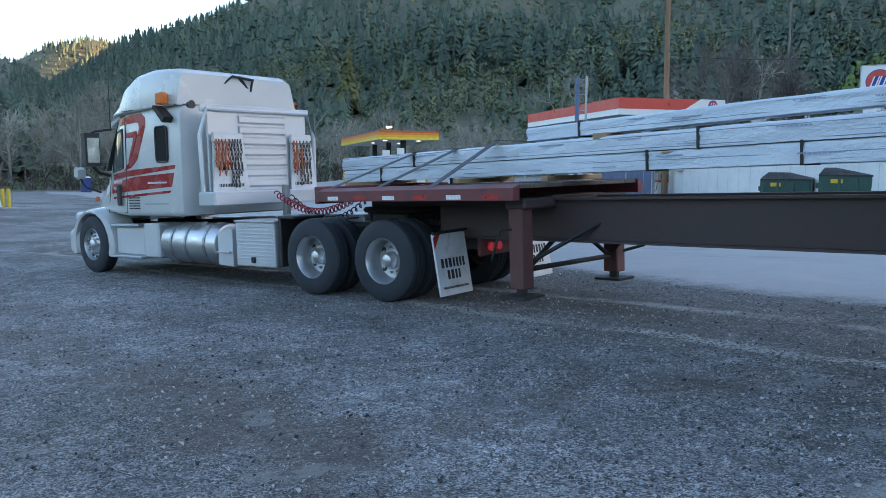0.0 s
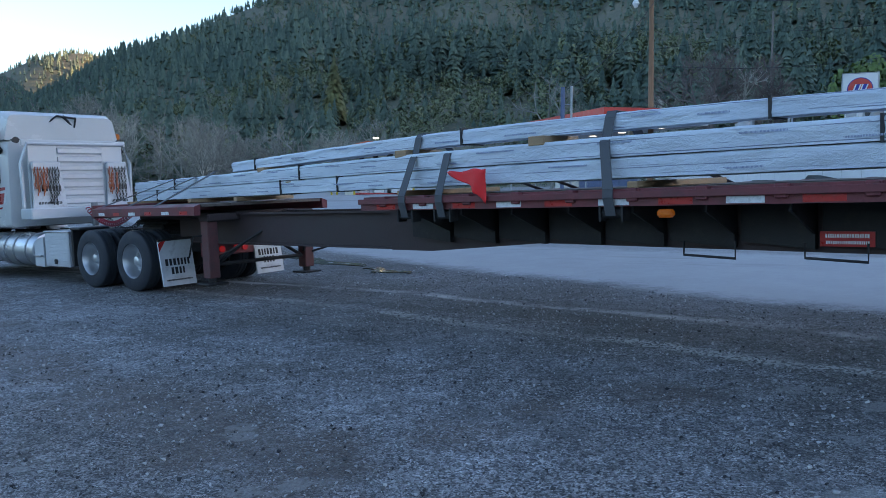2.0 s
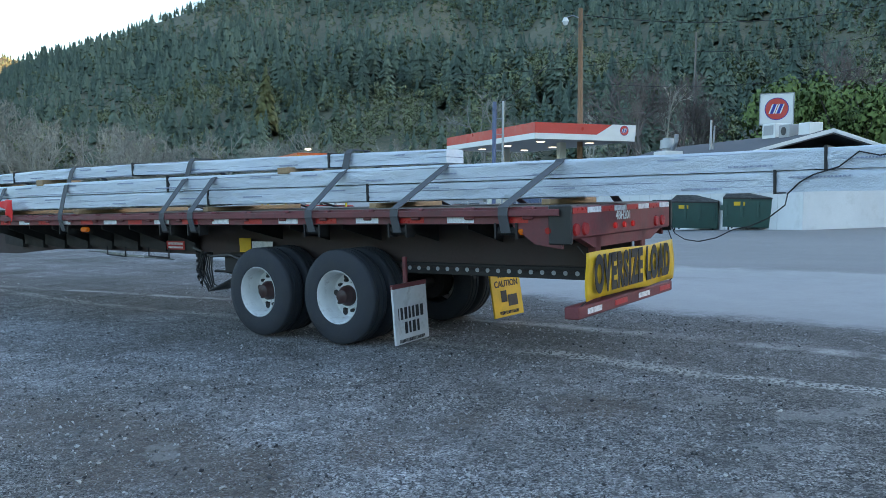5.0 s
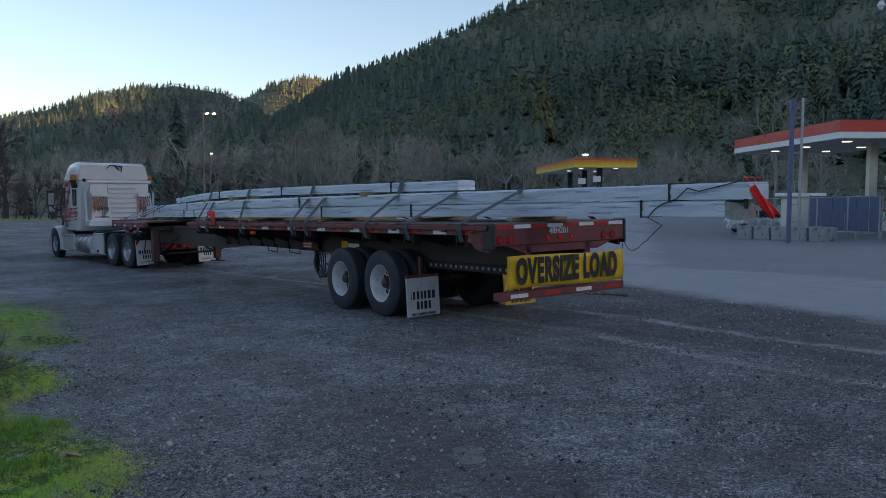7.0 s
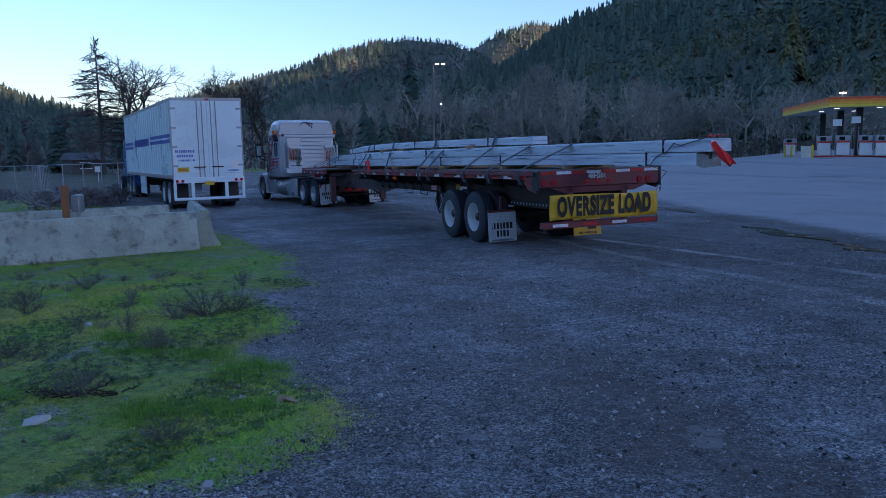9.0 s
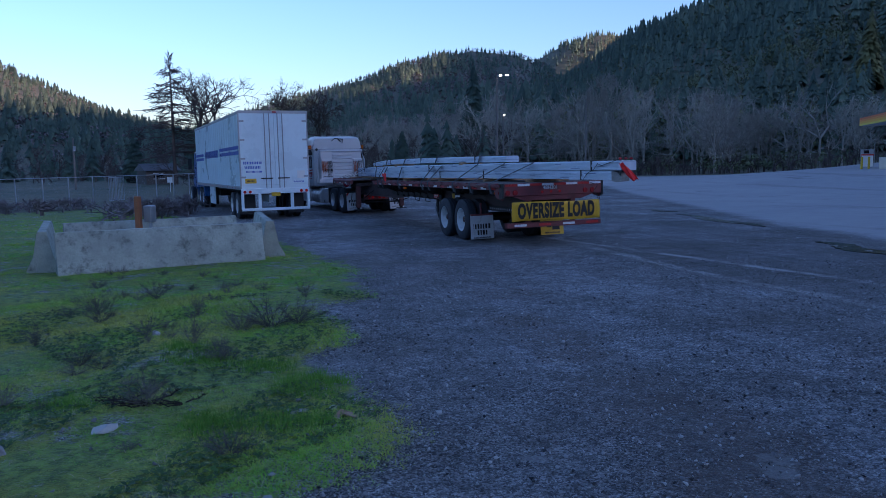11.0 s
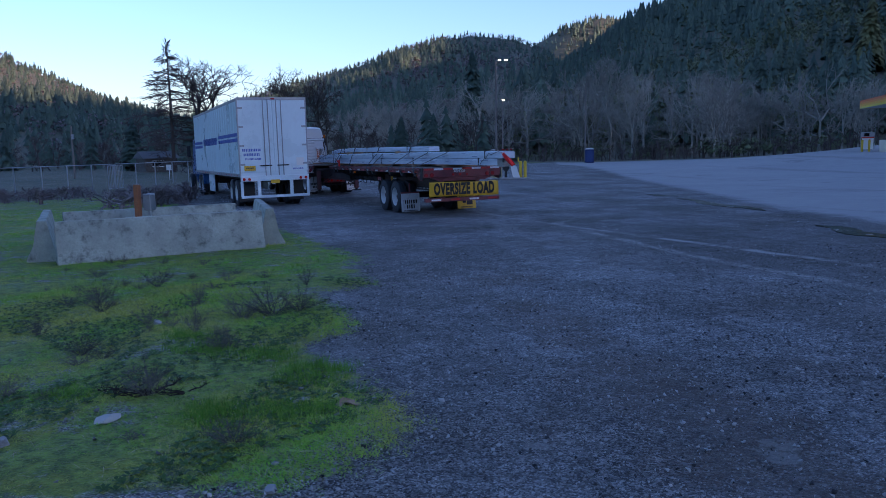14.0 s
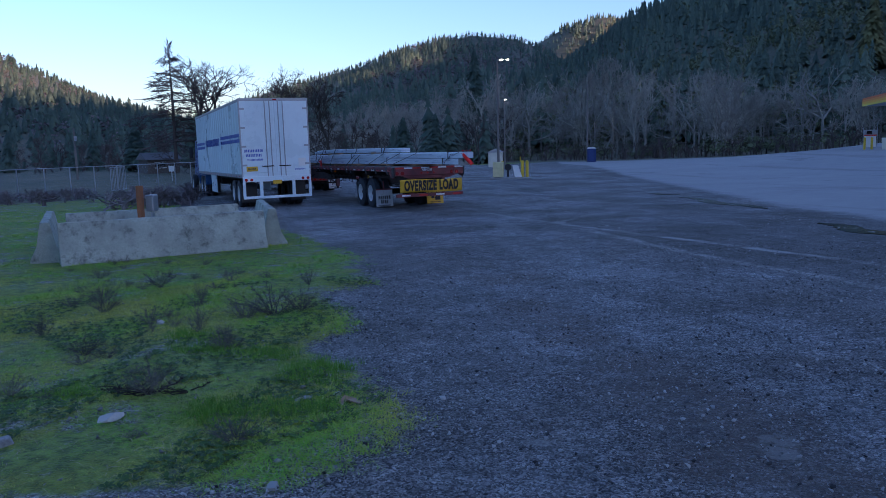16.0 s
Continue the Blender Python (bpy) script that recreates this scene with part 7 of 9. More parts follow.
    part("notice", Shape().box(-0.034, -0.03, -1.15, -0.85, 1.55, 1.85), CAN_WHITE, tl)
    tk = thing("blue_truck", on_lot(-22.5, 21.6, 148.1, 12.0) @ pose(12.6, 0, 0), "blue truck coupled to the white box trailer", "truck")
    part("cab", Shape().loft([rounded(2.2, 1.2, 1.15, 1.0, 3.0), rounded(4.2, 1.2, 1.1, 1.0, 3.0), rounded(4.7, 1.1, 1.0, 1.0, 2.4)]), mat("blue_truck_paint", (0.03, 0.08, 0.26), 0.3), tk, "blue cab")
    part("frame", Shape().box(-0.8, 6.4, -0.42, 0.42, 0.6, 0.95, 0.02), STEEL_DARK, tk)
    part("hood", Shape().loft([rounded(4.6, 1.0, 0.9, 0.9, 1.8), rounded(6.5, 0.9, 0.8, 0.6, 1.4)]), mat("blue_hood_paint", (0.03, 0.08, 0.26), 0.3), tk)
    for s in (1, -1):
        for x, d in ((0.0, True), (1.3, True), (5.6, False)):
            make_wheel(tk, x, s, d, ALLOY, ALLOY, "aluminium wheel with black tyre")
        part("quarter_fender", Shape().prism([(-0.7, 0.6), (-0.7, 1.1), (2.0, 1.1), (2.0, 0.6), (1.9, 1.05), (-0.6, 1.05)], "y", min(0.7 * s, 1.22 * s), max(0.7 * s, 1.22 * s)), mat("blue_fender", (0.04, 0.12, 0.32), 0.35), tk)
        part("mirror", Shape().box(4.1, 4.25, 1.35 * s - 0.1, 1.35 * s + 0.1, 2.0, 2.6, 0.03), BLACK, tk)


def canopy(name, label, corner, u, v, lu, lv, top, fascia_bands, columns, lamps, soffit):
    """A fuel canopy: a box roof with banded fascia on columns. u and v are its plan directions from the corner."""
    c, u, v = Vector((*corner, 0)), Vector((*u, 0)).normalized(), Vector((*v, 0)).normalized()
    m = Matrix(((u.x, v.x, 0, c.x), (u.y, v.y, 0, c.y), (0, 0, 1, 0), (0, 0, 0, 1)))
    th = thing(name, m, label, "fuel canopy")
    depth = sum(h for h, _, _ in fascia_bands)
    part("soffit", Shape().box(0.04, lu - 0.04, 0.04, lv - 0.04, top - depth + 0.02, top - depth + 0.08), soffit, th)
    part("roof_deck", Shape().box(0.05, lu - 0.05, 0.05, lv - 0.05, top - 0.1, top - 0.04), CAN_WHITE, th)
    z = top
    for h, mm, nm in fascia_bands:
        for x0, x1, y0, y1 in ((0, lu, -0.06, 0.0), (0, lu, lv, lv + 0.06), (-0.06, 0.0, -0.06, lv + 0.06), (lu, lu + 0.06, -0.06, lv + 0.06)):
            part(nm, Shape().box(x0, x1, y0, y1, z - h + 0.002, z - 0.002, 0.004), mm, th)
        z -= h
    for x, y, r, mm in columns:
        w = m @ Vector((x, y, 0))
        part("column", Shape().box(x - r, x + r, y - r, y + r, float(lot(w.x, w.y)) - 0.1, top - depth + 0.03, 0.02), mm, th)
    for x, y in lamps:
        part("ceiling_lamp", Shape().box(x - 0.2, x + 0.2, y - 0.2, y + 0.2, top - depth - 0.03, top - depth + 0.02, 0.02), LAMP_WHITE, th, "lit canopy lamp")
    return th, m


def round_mark(parent, m, r, red, blue, white):
    """A plain round mark: red disc, white and blue shapes; no lettering."""
    for nm, mm, rr, th_ in (("mark_ring", blue, r, 0.01), ("mark_disc", red, r * 0.93, 0.02)):
        ob = part(nm, Shape().cyl((0, 0, 0), (0, 0, th_), rr, n=32), mm, parent)
        ob.matrix_basis = m
    for nm, mm, w, z0, z1 in (("mark_band", white, 0.24, 0.02, 0.026), ("mark_band", blue, 0.13, 0.028, 0.032)):
        for dx in (-0.28, 0.26):
            k = w * r
            ob = part(nm, Shape().prism([((dx - 0.14) * r - k, -0.42 * r), ((dx - 0.14) * r + k, -0.42 * r), ((dx + 0.14) * r + k, 0.42 * r), ((dx + 0.14) * r - k, 0.42 * r)], "z", z0, z1), mm, parent)
            ob.matrix_basis = m


def dispenser(x, y, turn, label="white fuel dispenser with red band and hose masts"):
    th = thing("fuel_dispenser", place(x, y, turn), label, "fuel dispenser", "fuel dispensers")
    part("cabinet", Shape().box(-0.5, 0.5, -0.28, 0.28, 0.15, 1.35, 0.03), CAN_WHITE, th)
    part("head", Shape().box(-0.55, 0.55, -0.32, 0.32, 1.38, 1.85, 0.03), CAN_GREY, th, "grey display head")
    part("band", Shape().box(-0.56, 0.56, -0.33, 0.33, 1.24, 1.37, 0.01), CAN_RED, th)
    part("screen", Shape().box(-0.35, 0.1, -0.335, -0.32, 1.45, 1.75), GLASS, th)
    for s in (1, -1):
        part("hose_mast", Shape().cyl((0.62 * s, 0, 0.2), (0.62 * s, 0, 2.55), 0.03, n=6), GALV, th)
        part("hose", Shape().tube([(0.62 * s, 0, 2.5), (0.7 * s, -0.1, 1.6), (0.75 * s, -0.15, 0.6), (0.58 * s, -0.2, 0.8), (0.55 * s, -0.25, 1.2)], 0.02, 5), BLACK, th)
    return th


def bollard(x, y, h=1.0, label="yellow painted steel bollard"):
    ob = part("bollard", Shape().cyl((0, 0, 0), (0, 0, h - 0.06), 0.1, n=14).cyl((0, 0, h - 0.06), (0, 0, h), 0.1, 0.05, 14), SAFETY)
    ob.matrix_basis = place(x, y)
    return tagged(ob, label, "bollard", "bollards")


def build_stations():
    blue = mat("mark_blue", (0.02, 0.03, 0.28), 0.4)
    # red and white canopy
    rc, u, v = (10.5, 44.8), (-0.23, 0.973), (0.973, 0.23)
    bands = [(0.62, CAN_RED, "red_fascia"), (0.34, CAN_WHITE, "white_fascia")]
    th, m = canopy("red_fuel_canopy", "red and white fuel station canopy on cream columns", rc, u, v, 15, 6.6, 5.62, bands, [(3.0, 3.3, 0.22, CREAM), (11.5, 3.3, 0.22, CREAM)], [(2.5, 1.6), (2.5, 5.0), (7.5, 1.6), (7.5, 5.0), (12, 1.6), (12, 5.0)], CAN_GREY)
    white_end = part("white_fascia_end", Shape().prism([(4.0, 4.98), (6.7, 4.98), (6.7, 5.64), (5.1, 5.64)], "x", -0.075, -0.062), CAN_WHITE, th)
    mk = Matrix.Translation((-0.076, 5.9, 5.3)) @ Matrix(((0, 0, -1, 0), (1, 0, 0, 0), (0, 1, 0, 0), (0, 0, 0, 1)))
    round_mark(th, mk, 0.30, CAN_RED, blue, CAN_WHITE)
    part("light_strip", Shape().box(-0.07, 15.0, -0.09, -0.062, 4.66, 4.70), CAN_WHITE, th, "pale strip under the fascia")
    for k, (a, b) in enumerate(((3.0, 2.1), (3.0, 4.6), (10.5, 3.2))):
        p = m @ Vector((a, b, 0))
        dispenser(p.x, p.y, 13)
    # yellow and orange canopy
    yb = [(0.20, mat("orange_red_band", (0.62, 0.10, 0.02), 0.4), "top_band"), (0.20, mat("orange_band", (0.72, 0.24, 0.02), 0.4), "upper_band"), (0.22, mat("amber_band", (0.75, 0.40, 0.02), 0.4), "lower_band"), (0.22, mat("yellow_band", (0.72, 0.56, 0.05), 0.4), "bottom_band")]
    yc, u, v = (-5.35, 74.8), (-0.263, 0.965), (0.965, 0.263)
    zt = 5.12
    th, m = canopy("yellow_fuel_canopy", "orange and yellow banded fuel canopy on dark columns", yc, u, v, 24, 5.8, zt, yb, [(2.5, 2.9, 0.25, BLACK), (9.5, 2.9, 0.25, BLACK), (17.5, 2.9, 0.25, BLACK)], [(3, 1.2), (3, 4.6), (11, 1.5), (11, 4.4)], CAN_GREY)
    lamp = thing("canopy_top_lamp", Matrix.Translation((-4.45, 75.8, zt)), "lit flood lamp on the yellow canopy", "lamp")
    part("stem", Shape().cyl((0, 0, -0.05), (0, 0, 0.3), 0.03, n=6), GALV, lamp)
    part("head", Shape().box(-0.25, 0.25, -0.15, 0.15, 0.3, 0.42, 0.03), LAMP_WARM, lamp, "glowing lamp head")
    for az, d in ((6.3, 90), (4.3, 77.5), (3.2, 77.0), (1.9, 76.6), (1.0, 76.4)):
        x, y, z = at_az(az, d)
        dispenser(x, y, 12)
    isl = part("pump_island", Shape().box(-0.2, 6.4, -0.55, 0.55, 0.0, 0.17, 0.05), mat("red_kerb_paint", (0.42, 0.04, 0.035), 0.6), None)
    x, y, z = at_az(4.9, 77.2)
    isl.matrix_basis = pose(x, y, z - 0.02, 0, 0, 4)
    tagged(isl, "red painted raised pump island kerb", "kerb")
    for az, d in ((4.95, 76), (0.65, 75.6), (6.6, 82), (6.2, 82)):
        x, y, z = at_az(az, d)
        bollard(x, y, 1.1)
    bx = part("waste_bin", Shape().prism([(-0.4, 0), (0.4, 0), (0.45, 1.0), (-0.45, 1.0)], "y", -0.4, 0.4), CREAM)
    x, y, z = at_az(5.3, 77)
    bx.matrix_basis = pose(x, y, z)
    tagged(bx, "cream waste bin beside the pumps", "bin")
    for az, zz in ((3.55, 3.0), (2.5, 3.2)):
        x, y, z = at_az(az, 76.5)
        sg = part("notice_sign", Shape().box(-0.35, 0.35, -0.02, 0.02, z + zz - 0.35, z + zz + 0.2, 0.01), CAN_WHITE)
        sg.matrix_basis = Matrix.Translation((x, y - 0.6, 0))
        tagged(sg, "plain white notice on the canopy column", "sign")
        part("bracket", Shape().box(-0.03, 0.03, 0.02, 0.6, z + zz - 0.1, z + zz - 0.05), GALV, sg)
    # tall square sign with the round mark
    x, y, z = at_az(-29.3, 60)
    sg = thing("station_sign", pose(x, y, z, 0, 0, -30), "square white station sign with red round mark on pole", "sign")
    part("cabinet", Shape().box(-1.08, 1.08, -0.2, 0.2, 6.35 - z, 8.5 - z, 0.05), CAN_WHITE, sg)
    part("cabinet_edge", Shape().box(-1.12, -1.08, -0.22, 0.22, 6.33 - z, 8.52 - z).box(1.08, 1.12, -0.22, 0.22, 6.33 - z, 8.52 - z).box(-1.12, 1.12, -0.22, 0.22, 8.5 - z, 8.54 - z), GALV, sg)
    part("pole", Shape().cyl((0, 0, -0.1), (0, 0, 6.4 - z), 0.16, n=12), GALV, sg)
    round_mark(sg, Matrix.Translation((0, -0.2, 7.45 - z)) @ Matrix(((1, 0, 0, 0), (0, 0, -1, 0), (0, 1, 0, 0), (0, 0, 0, 1))), 0.78, CAN_RED, blue, CAN_WHITE)


def build_store():
    """The low white store behind the truck's track, with its flat grey roofs and units."""
    ax, ay, _ = at_az(-16.7, 50)
    bx, by, _ = at_az(-31.5, 30.5)
    d = Vector((bx - ax, by - ay, 0))
    ln = d.length
    d.normalize()
    back = Vector((-d.y, d.x, 0))
    z0 = -0.75
    m = Matrix(((d.x, back.x, 0, ax), (d.y, back.y, 0, ay), (0, 0, 1, z0), (0, 0, 0, 1)))
    st = thing("store_building", m, "low white store with grey shingle roof and side units", "building")
    H = 3.35
    for x0, x1, y0, y1 in ((0, ln, 0, 0.2), (0, 0.2, 0.2, 10.8), (ln - 0.2, ln, 0.2, 10.8), (0, ln, 10.8, 11.0)):
        part("wall", Shape().box(x0, x1, y0, y1, 0, H), WALL_WHITE, st, "painted white wall")
    for k in range(int(ln / 1.22)):
        part("panel_joint", Shape().box(0.9 + k * 1.22, 0.912 + k * 1.22, -0.004, 0.0, 0.1, H - 0.1), CAN_GREY, st)
    rf = Shape()
    rf.prism([(-0.6, H), (-0.6, H + 0.16), (5.5, H + 1.8), (11.6, H + 0.16), (11.6, H), (5.5, H + 1.6)], "x", -0.6, ln - 6.0)
    rf.prism([(-0.6, H), (-0.6, H + 0.16), (5.5, H + 0.95), (11.6, H + 0.16), (11.6, H), (5.5, H + 0.75)], "x", ln - 6.0, ln + 0.6)
    part("roof", rf, SHINGLE, st, "low grey shingle roof")
    part("fascia_board", Shape().box(-0.6, ln + 0.6, -0.64, -0.60, H - 0.05, H + 0.18, 0.005), CAN_WHITE, st, "pale fascia board")
    part("barge_board", Shape().prism([(-0.6, H + 0.08), (-0.6, H + 0.2), (5.5, H + 1.84), (11.6, H + 0.2), (11.6, H + 0.08), (5.5, H + 1.66)], "x", ln - 6.0, ln - 5.95), CAN_WHITE, st, "pale barge board")
    for x, w, zc, h in ((4.4, 1.3, 2.72, 0.40),):
        wd = part("window", Shape().box(x, x + w, -0.02, 0.02, zc - h / 2, zc + h / 2), GLASS, st, "dark window")
        part("window_frame", Shape().box(x - 0.05, x + w + 0.05, -0.05, -0.02, zc - h / 2 - 0.05, zc - h / 2).box(x - 0.05, x + w + 0.05, -0.05, -0.02, zc + h / 2, zc + h / 2 + 0.05).box(x - 0.05, x, -0.05, -0.02, zc - h / 2, zc + h / 2).box(x + w, x + w + 0.05, -0.05, -0.02, zc - h / 2, zc + h / 2).box(x + w / 2 - 0.02, x + w / 2 + 0.02, -0.05, -0.02, zc - h / 2, zc + h / 2), CAN_WHITE, wd)
    part("wall_unit", Shape().box(1.5, 2.3, -0.4, 0.0, 2.25, 2.88, 0.02).box(1.55, 1.9, -0.41, -0.4, 2.3, 2.83), CREAM, st, "window air conditioner")
    part("wall_lamp", Shape().box(7.5, 7.8, -0.25, 0.0, 2.74, 2.98, 0.03), BLACK, st)
    # rooftop plant
    def roof_unit(x, y, parts_, label):
        u = thing("roof_unit", m @ Matrix.Translation((x, y, H + 0.16 + 1.64 * (1 - abs(y - 5.5) / 6.1))), label, "roof unit", "roof units")
        for nm, s, mm in parts_:
            part(nm, s, mm, u)
    roof_unit(7.5, 1.9, [("curb", Shape().box(-0.7, 0.7, -0.5, 0.5, -0.3, 0.35, 0.02), CAN_WHITE), ("fan_housing", Shape().cyl((0, 0, 0.35), (0, 0, 0.5), 0.3, n=14).cyl((0, 0, 0.5), (0, 0, 0.95), 0.45, 0.42, 14).cyl((0, 0, 0.95), (0, 0, 1.05), 0.3, n=14), GALV), ("duct", Shape().tube([(0.5, 0, 0.3), (0.9, 0, 0.8), (0.95, 0, 1.2)], 0.12, 8), GALV)], "exhaust fan on a white roof curb")
    roof_unit(12.0, 5.3, [("housing", Shape().box(-0.55, 0.55, -0.4, 0.4, -0.2, 0.6, 0.03), CAN_WHITE), ("grille", Shape().box(-0.4, 0.4, -0.42, -0.4, 0.05, 0.5), CAN_GREY)], "boxy white rooftop air unit")
    roof_unit(13.6, 5.0, [("housing", Shape().box(-0.4, 0.4, -0.35, 0.35, -0.2, 0.5, 0.03), CAN_GREY), ("fan", Shape().cyl((0, -0.35, 0.2), (0, -0.37, 0.2), 0.2, n=16), BLACK)], "grey rooftop air unit with round fan")
    roof_unit(14.8, 5.2, [("housing", Shape().box(-0.4, 0.4, -0.35, 0.35, -0.2, 0.45, 0.03), CAN_WHITE)], "small white rooftop unit")
    roof_unit(9.6, 3.2, [("vent", Shape().cyl((0, 0, -0.1), (0, 0, 1.5), 0.07, 0.05, 8).cyl((0.25, 0, -0.1), (0.35, 0, 1.2), 0.05, 0.04, 8), GALV)], "thin slanted roof vent pipes")
    # green bins before the wall
    def bin_(x, y, turn, label):
        b = thing("dumpster", place(x, y, turn), label, "dumpster", "dumpsters")
        part("body", Shape().prism([(-0.8, 0.12), (0.8, 0.12), (0.9, 0.9), (0.9, 1.45), (-0.9, 1.2), (-0.9, 0.9)], "y", -1.0, 1.0), GREEN_BIN, b, "ribbed green steel body")
        for k in range(4):
            part("rib", Shape().box(-0.94, -0.89, -0.9 + k * 0.58, -0.8 + k * 0.58, 0.5, 1.1, 0.01), GREEN_BIN, b)
        part("side_pocket", Shape().box(-0.5, 0.6, -1.14, -1.0, 0.75, 0.95, 0.02).box(-0.5, 0.6, 1.0, 1.14, 0.75, 0.95, 0.02), GREEN_BIN, b)
        for s in (0, 1):
            part("lid", Shape().prism([(-0.95, 1.2), (0.95, 1.47), (0.95, 1.53), (-0.95, 1.26)], "y", -1.0 + s * 1.01, 0.0 + s * 1.0), BLACK, b, "black plastic lid")
        part("sticker", Shape().box(-0.912, -0.9, 0.2, 0.6, 0.95, 1.1), YELLOW, b)
        for sx in (-0.6, 0.6):
            for sy in (-0.8, 0.8):
                part("caster", Shape().cyl((sx, sy - 0.03, 0.07), (sx, sy + 0.03, 0.07), 0.07, n=10), BLACK, b)
    x, y, z = at_az(-24.6, 36.0)
    bin_(x, y, 58, "green steel dumpster with black lids beside the store")
    x, y, z = at_az(-28.3, 33.0)
    bin_(x, y, 58, "green steel dumpster with yellow sticker beside the store")


def wire(p, q, sag, r, name, label):
    p, q = Vector(p), Vector(q)
    pts = [p.lerp(q, i / 24) - Vector((0, 0, sag * 4 * (i / 24) * (1 - i / 24))) for i in range(25)]
    return tagged(part(name, Shape().tube(pts, r, 4), BLACK), label, "wire", "overhead wires")


def build_poles():
    x, y = 13.95, 47.3
    z = float(lot(x, y))
    up = thing("utility_pole", pose(x, y, z, 0, -0.8, 0), "tall brown wooden utility pole with a lamp", "utility pole")
    part("shaft", Shape().cyl((0, 0, -0.3), (0, 0, 13.2), 0.19, 0.13, 12), POLE_WOOD, up)
    arm = part("lamp_arm", Shape().tube([(0, 0, 12.6), (-0.5, -0.1, 12.75), (-0.95, -0.15, 12.6)], 0.03, 6), GALV, up)
    part("lamp_head", Shape().cyl((-0.98, -0.15, 12.6), (-0.98, -0.15, 12.35), 0.1, 0.22, 12).cyl((-0.98, -0.15, 12.35), (-0.98, -0.15, 12.15), 0.18, 0.1, 12), CAN_WHITE, arm, "white lamp head")
    top = Vector((x, y, z + 12.5))
    px, py, pz = at_az(-10.6, 40)
    wire(top, (px, py, 6.0), 0.5, 0.018, "service_wire", "black service wire from pole to mast")
    ex, ey, _ = at_az(-37, 60)
    wire(top + Vector((0, 0, 0.3)), (ex, ey, 14.2), 0.9, 0.022, "power_line", "black overhead power line")
    wire(top + Vector((0, 0, -3.7)), (ex, ey, 10.6), 1.0, 0.015, "power_line", "black overhead power line")
    fx, fy, fz = at_az(-23.85, 120)
    fp = part("distant_pole", Shape().cyl((0, 0, -0.3), (0, 0, 24.2), 0.2, 0.13, 8), GREY_WOOD)
    fp.location = (fx, fy, fz)
    tagged(fp, "grey distant utility pole before the wooded hill", "utility pole")
    gx, gy, _ = at_az(-42, 110)
    hx, hy, _ = at_az(2, 170)
    wire((fx, fy, fz + 21.5), (gx, gy, 23), 1.5, 0.03, "power_line", "faint distant power line across the hill")
    wire((fx, fy, fz + 21.5), (hx, hy, 27), 2.0, 0.03, "power_line", "faint distant power line across the hill")
    # twin steel service mast
    ms = thing("service_mast", pose(px, py, pz), "pair of grey steel service masts with rungs", "mast")
    top_z = 6.1 - pz
    for dx, h, r in ((-0.22, top_z, 0.11), (0.22, top_z + 0.05, 0.06)):
        part("mast_tube", Shape().cyl((dx, 0, -0.1), (dx, 0, h), r, n=10), BLUE_PAINT if dx < 0 else GALV, ms)
    for k in range(7):
        part("rung", Shape().cyl((-0.2, 0, 1.0 + k * 0.8), (0.3, 0, 1.0 + k * 0.8), 0.02, n=5), GALV, ms)
    # lot lamps
    def lot_lamp(az, d, top, label, arm_):
        x, y, z = at_az(az, d)
        lp = thing("lot_lamp", pose(x, y, z), label, "street lamp", "lot lamps")
        part("shaft", Shape().cyl((0, 0, -0.2), (0, 0, top - z), 0.13, 0.08, 10), GREY_WOOD, lp)
        for a in arm_:
            part("lamp_head", Shape().box(a[0] - 0.17, a[0] + 0.15, a[1] - 0.1, a[1] + 0.1, top - z - 0.06, top - z + 0.06, 0.05), LAMP_WARM, lp, "glowing flood lamp head")
        part("arm", Shape().cyl((min(0, *(a[0] for a in arm_)) - 0.02, 0, top - z - 0.02), (max(0, *(a[0] for a in arm_)), 0, top - z - 0.02), 0.03, n=6), GALV, lp)
    lot_lamp(30.5, 76, 9.0, "tall lot lamp with twin lit flood heads", ((0.45, 0), (0.95, 0.3)))
    lot_lamp(30.05, 118, 7.4, "further lot lamp with one lit head", ((0.2, 0),))
    for az, d, h, m_, lab in ((24.2, 150, 14.5, GREY_WOOD, "grey wooden utility pole at the lot's edge"), (59.28, 88, 5.2, GREY_WOOD, "small grey utility pole by the fence")):
        x, y, z = at_az(az, d)
        ob = part("wooden_pole", Shape().cyl((0, 0, -0.3), (0, 0, h), 0.1 + h * 0.006, 0.07 + h * 0.004, 8), m_)
        ob.location = (x, y, z)
        tagged(ob, lab, "utility pole")
    x, y, z = at_az(59.28, 87.8)
    tr = part("pole_transformer", Shape().cyl((0.2, 0, 3.9), (0.2, 0, 4.4), 0.14, n=10).box(0.0, 0.25, -0.04, 0.04, 3.9, 4.0), GALV)
    tr.location = (x, y, z)
    tagged(tr, "grey can transformer on the small pole", "transformer")


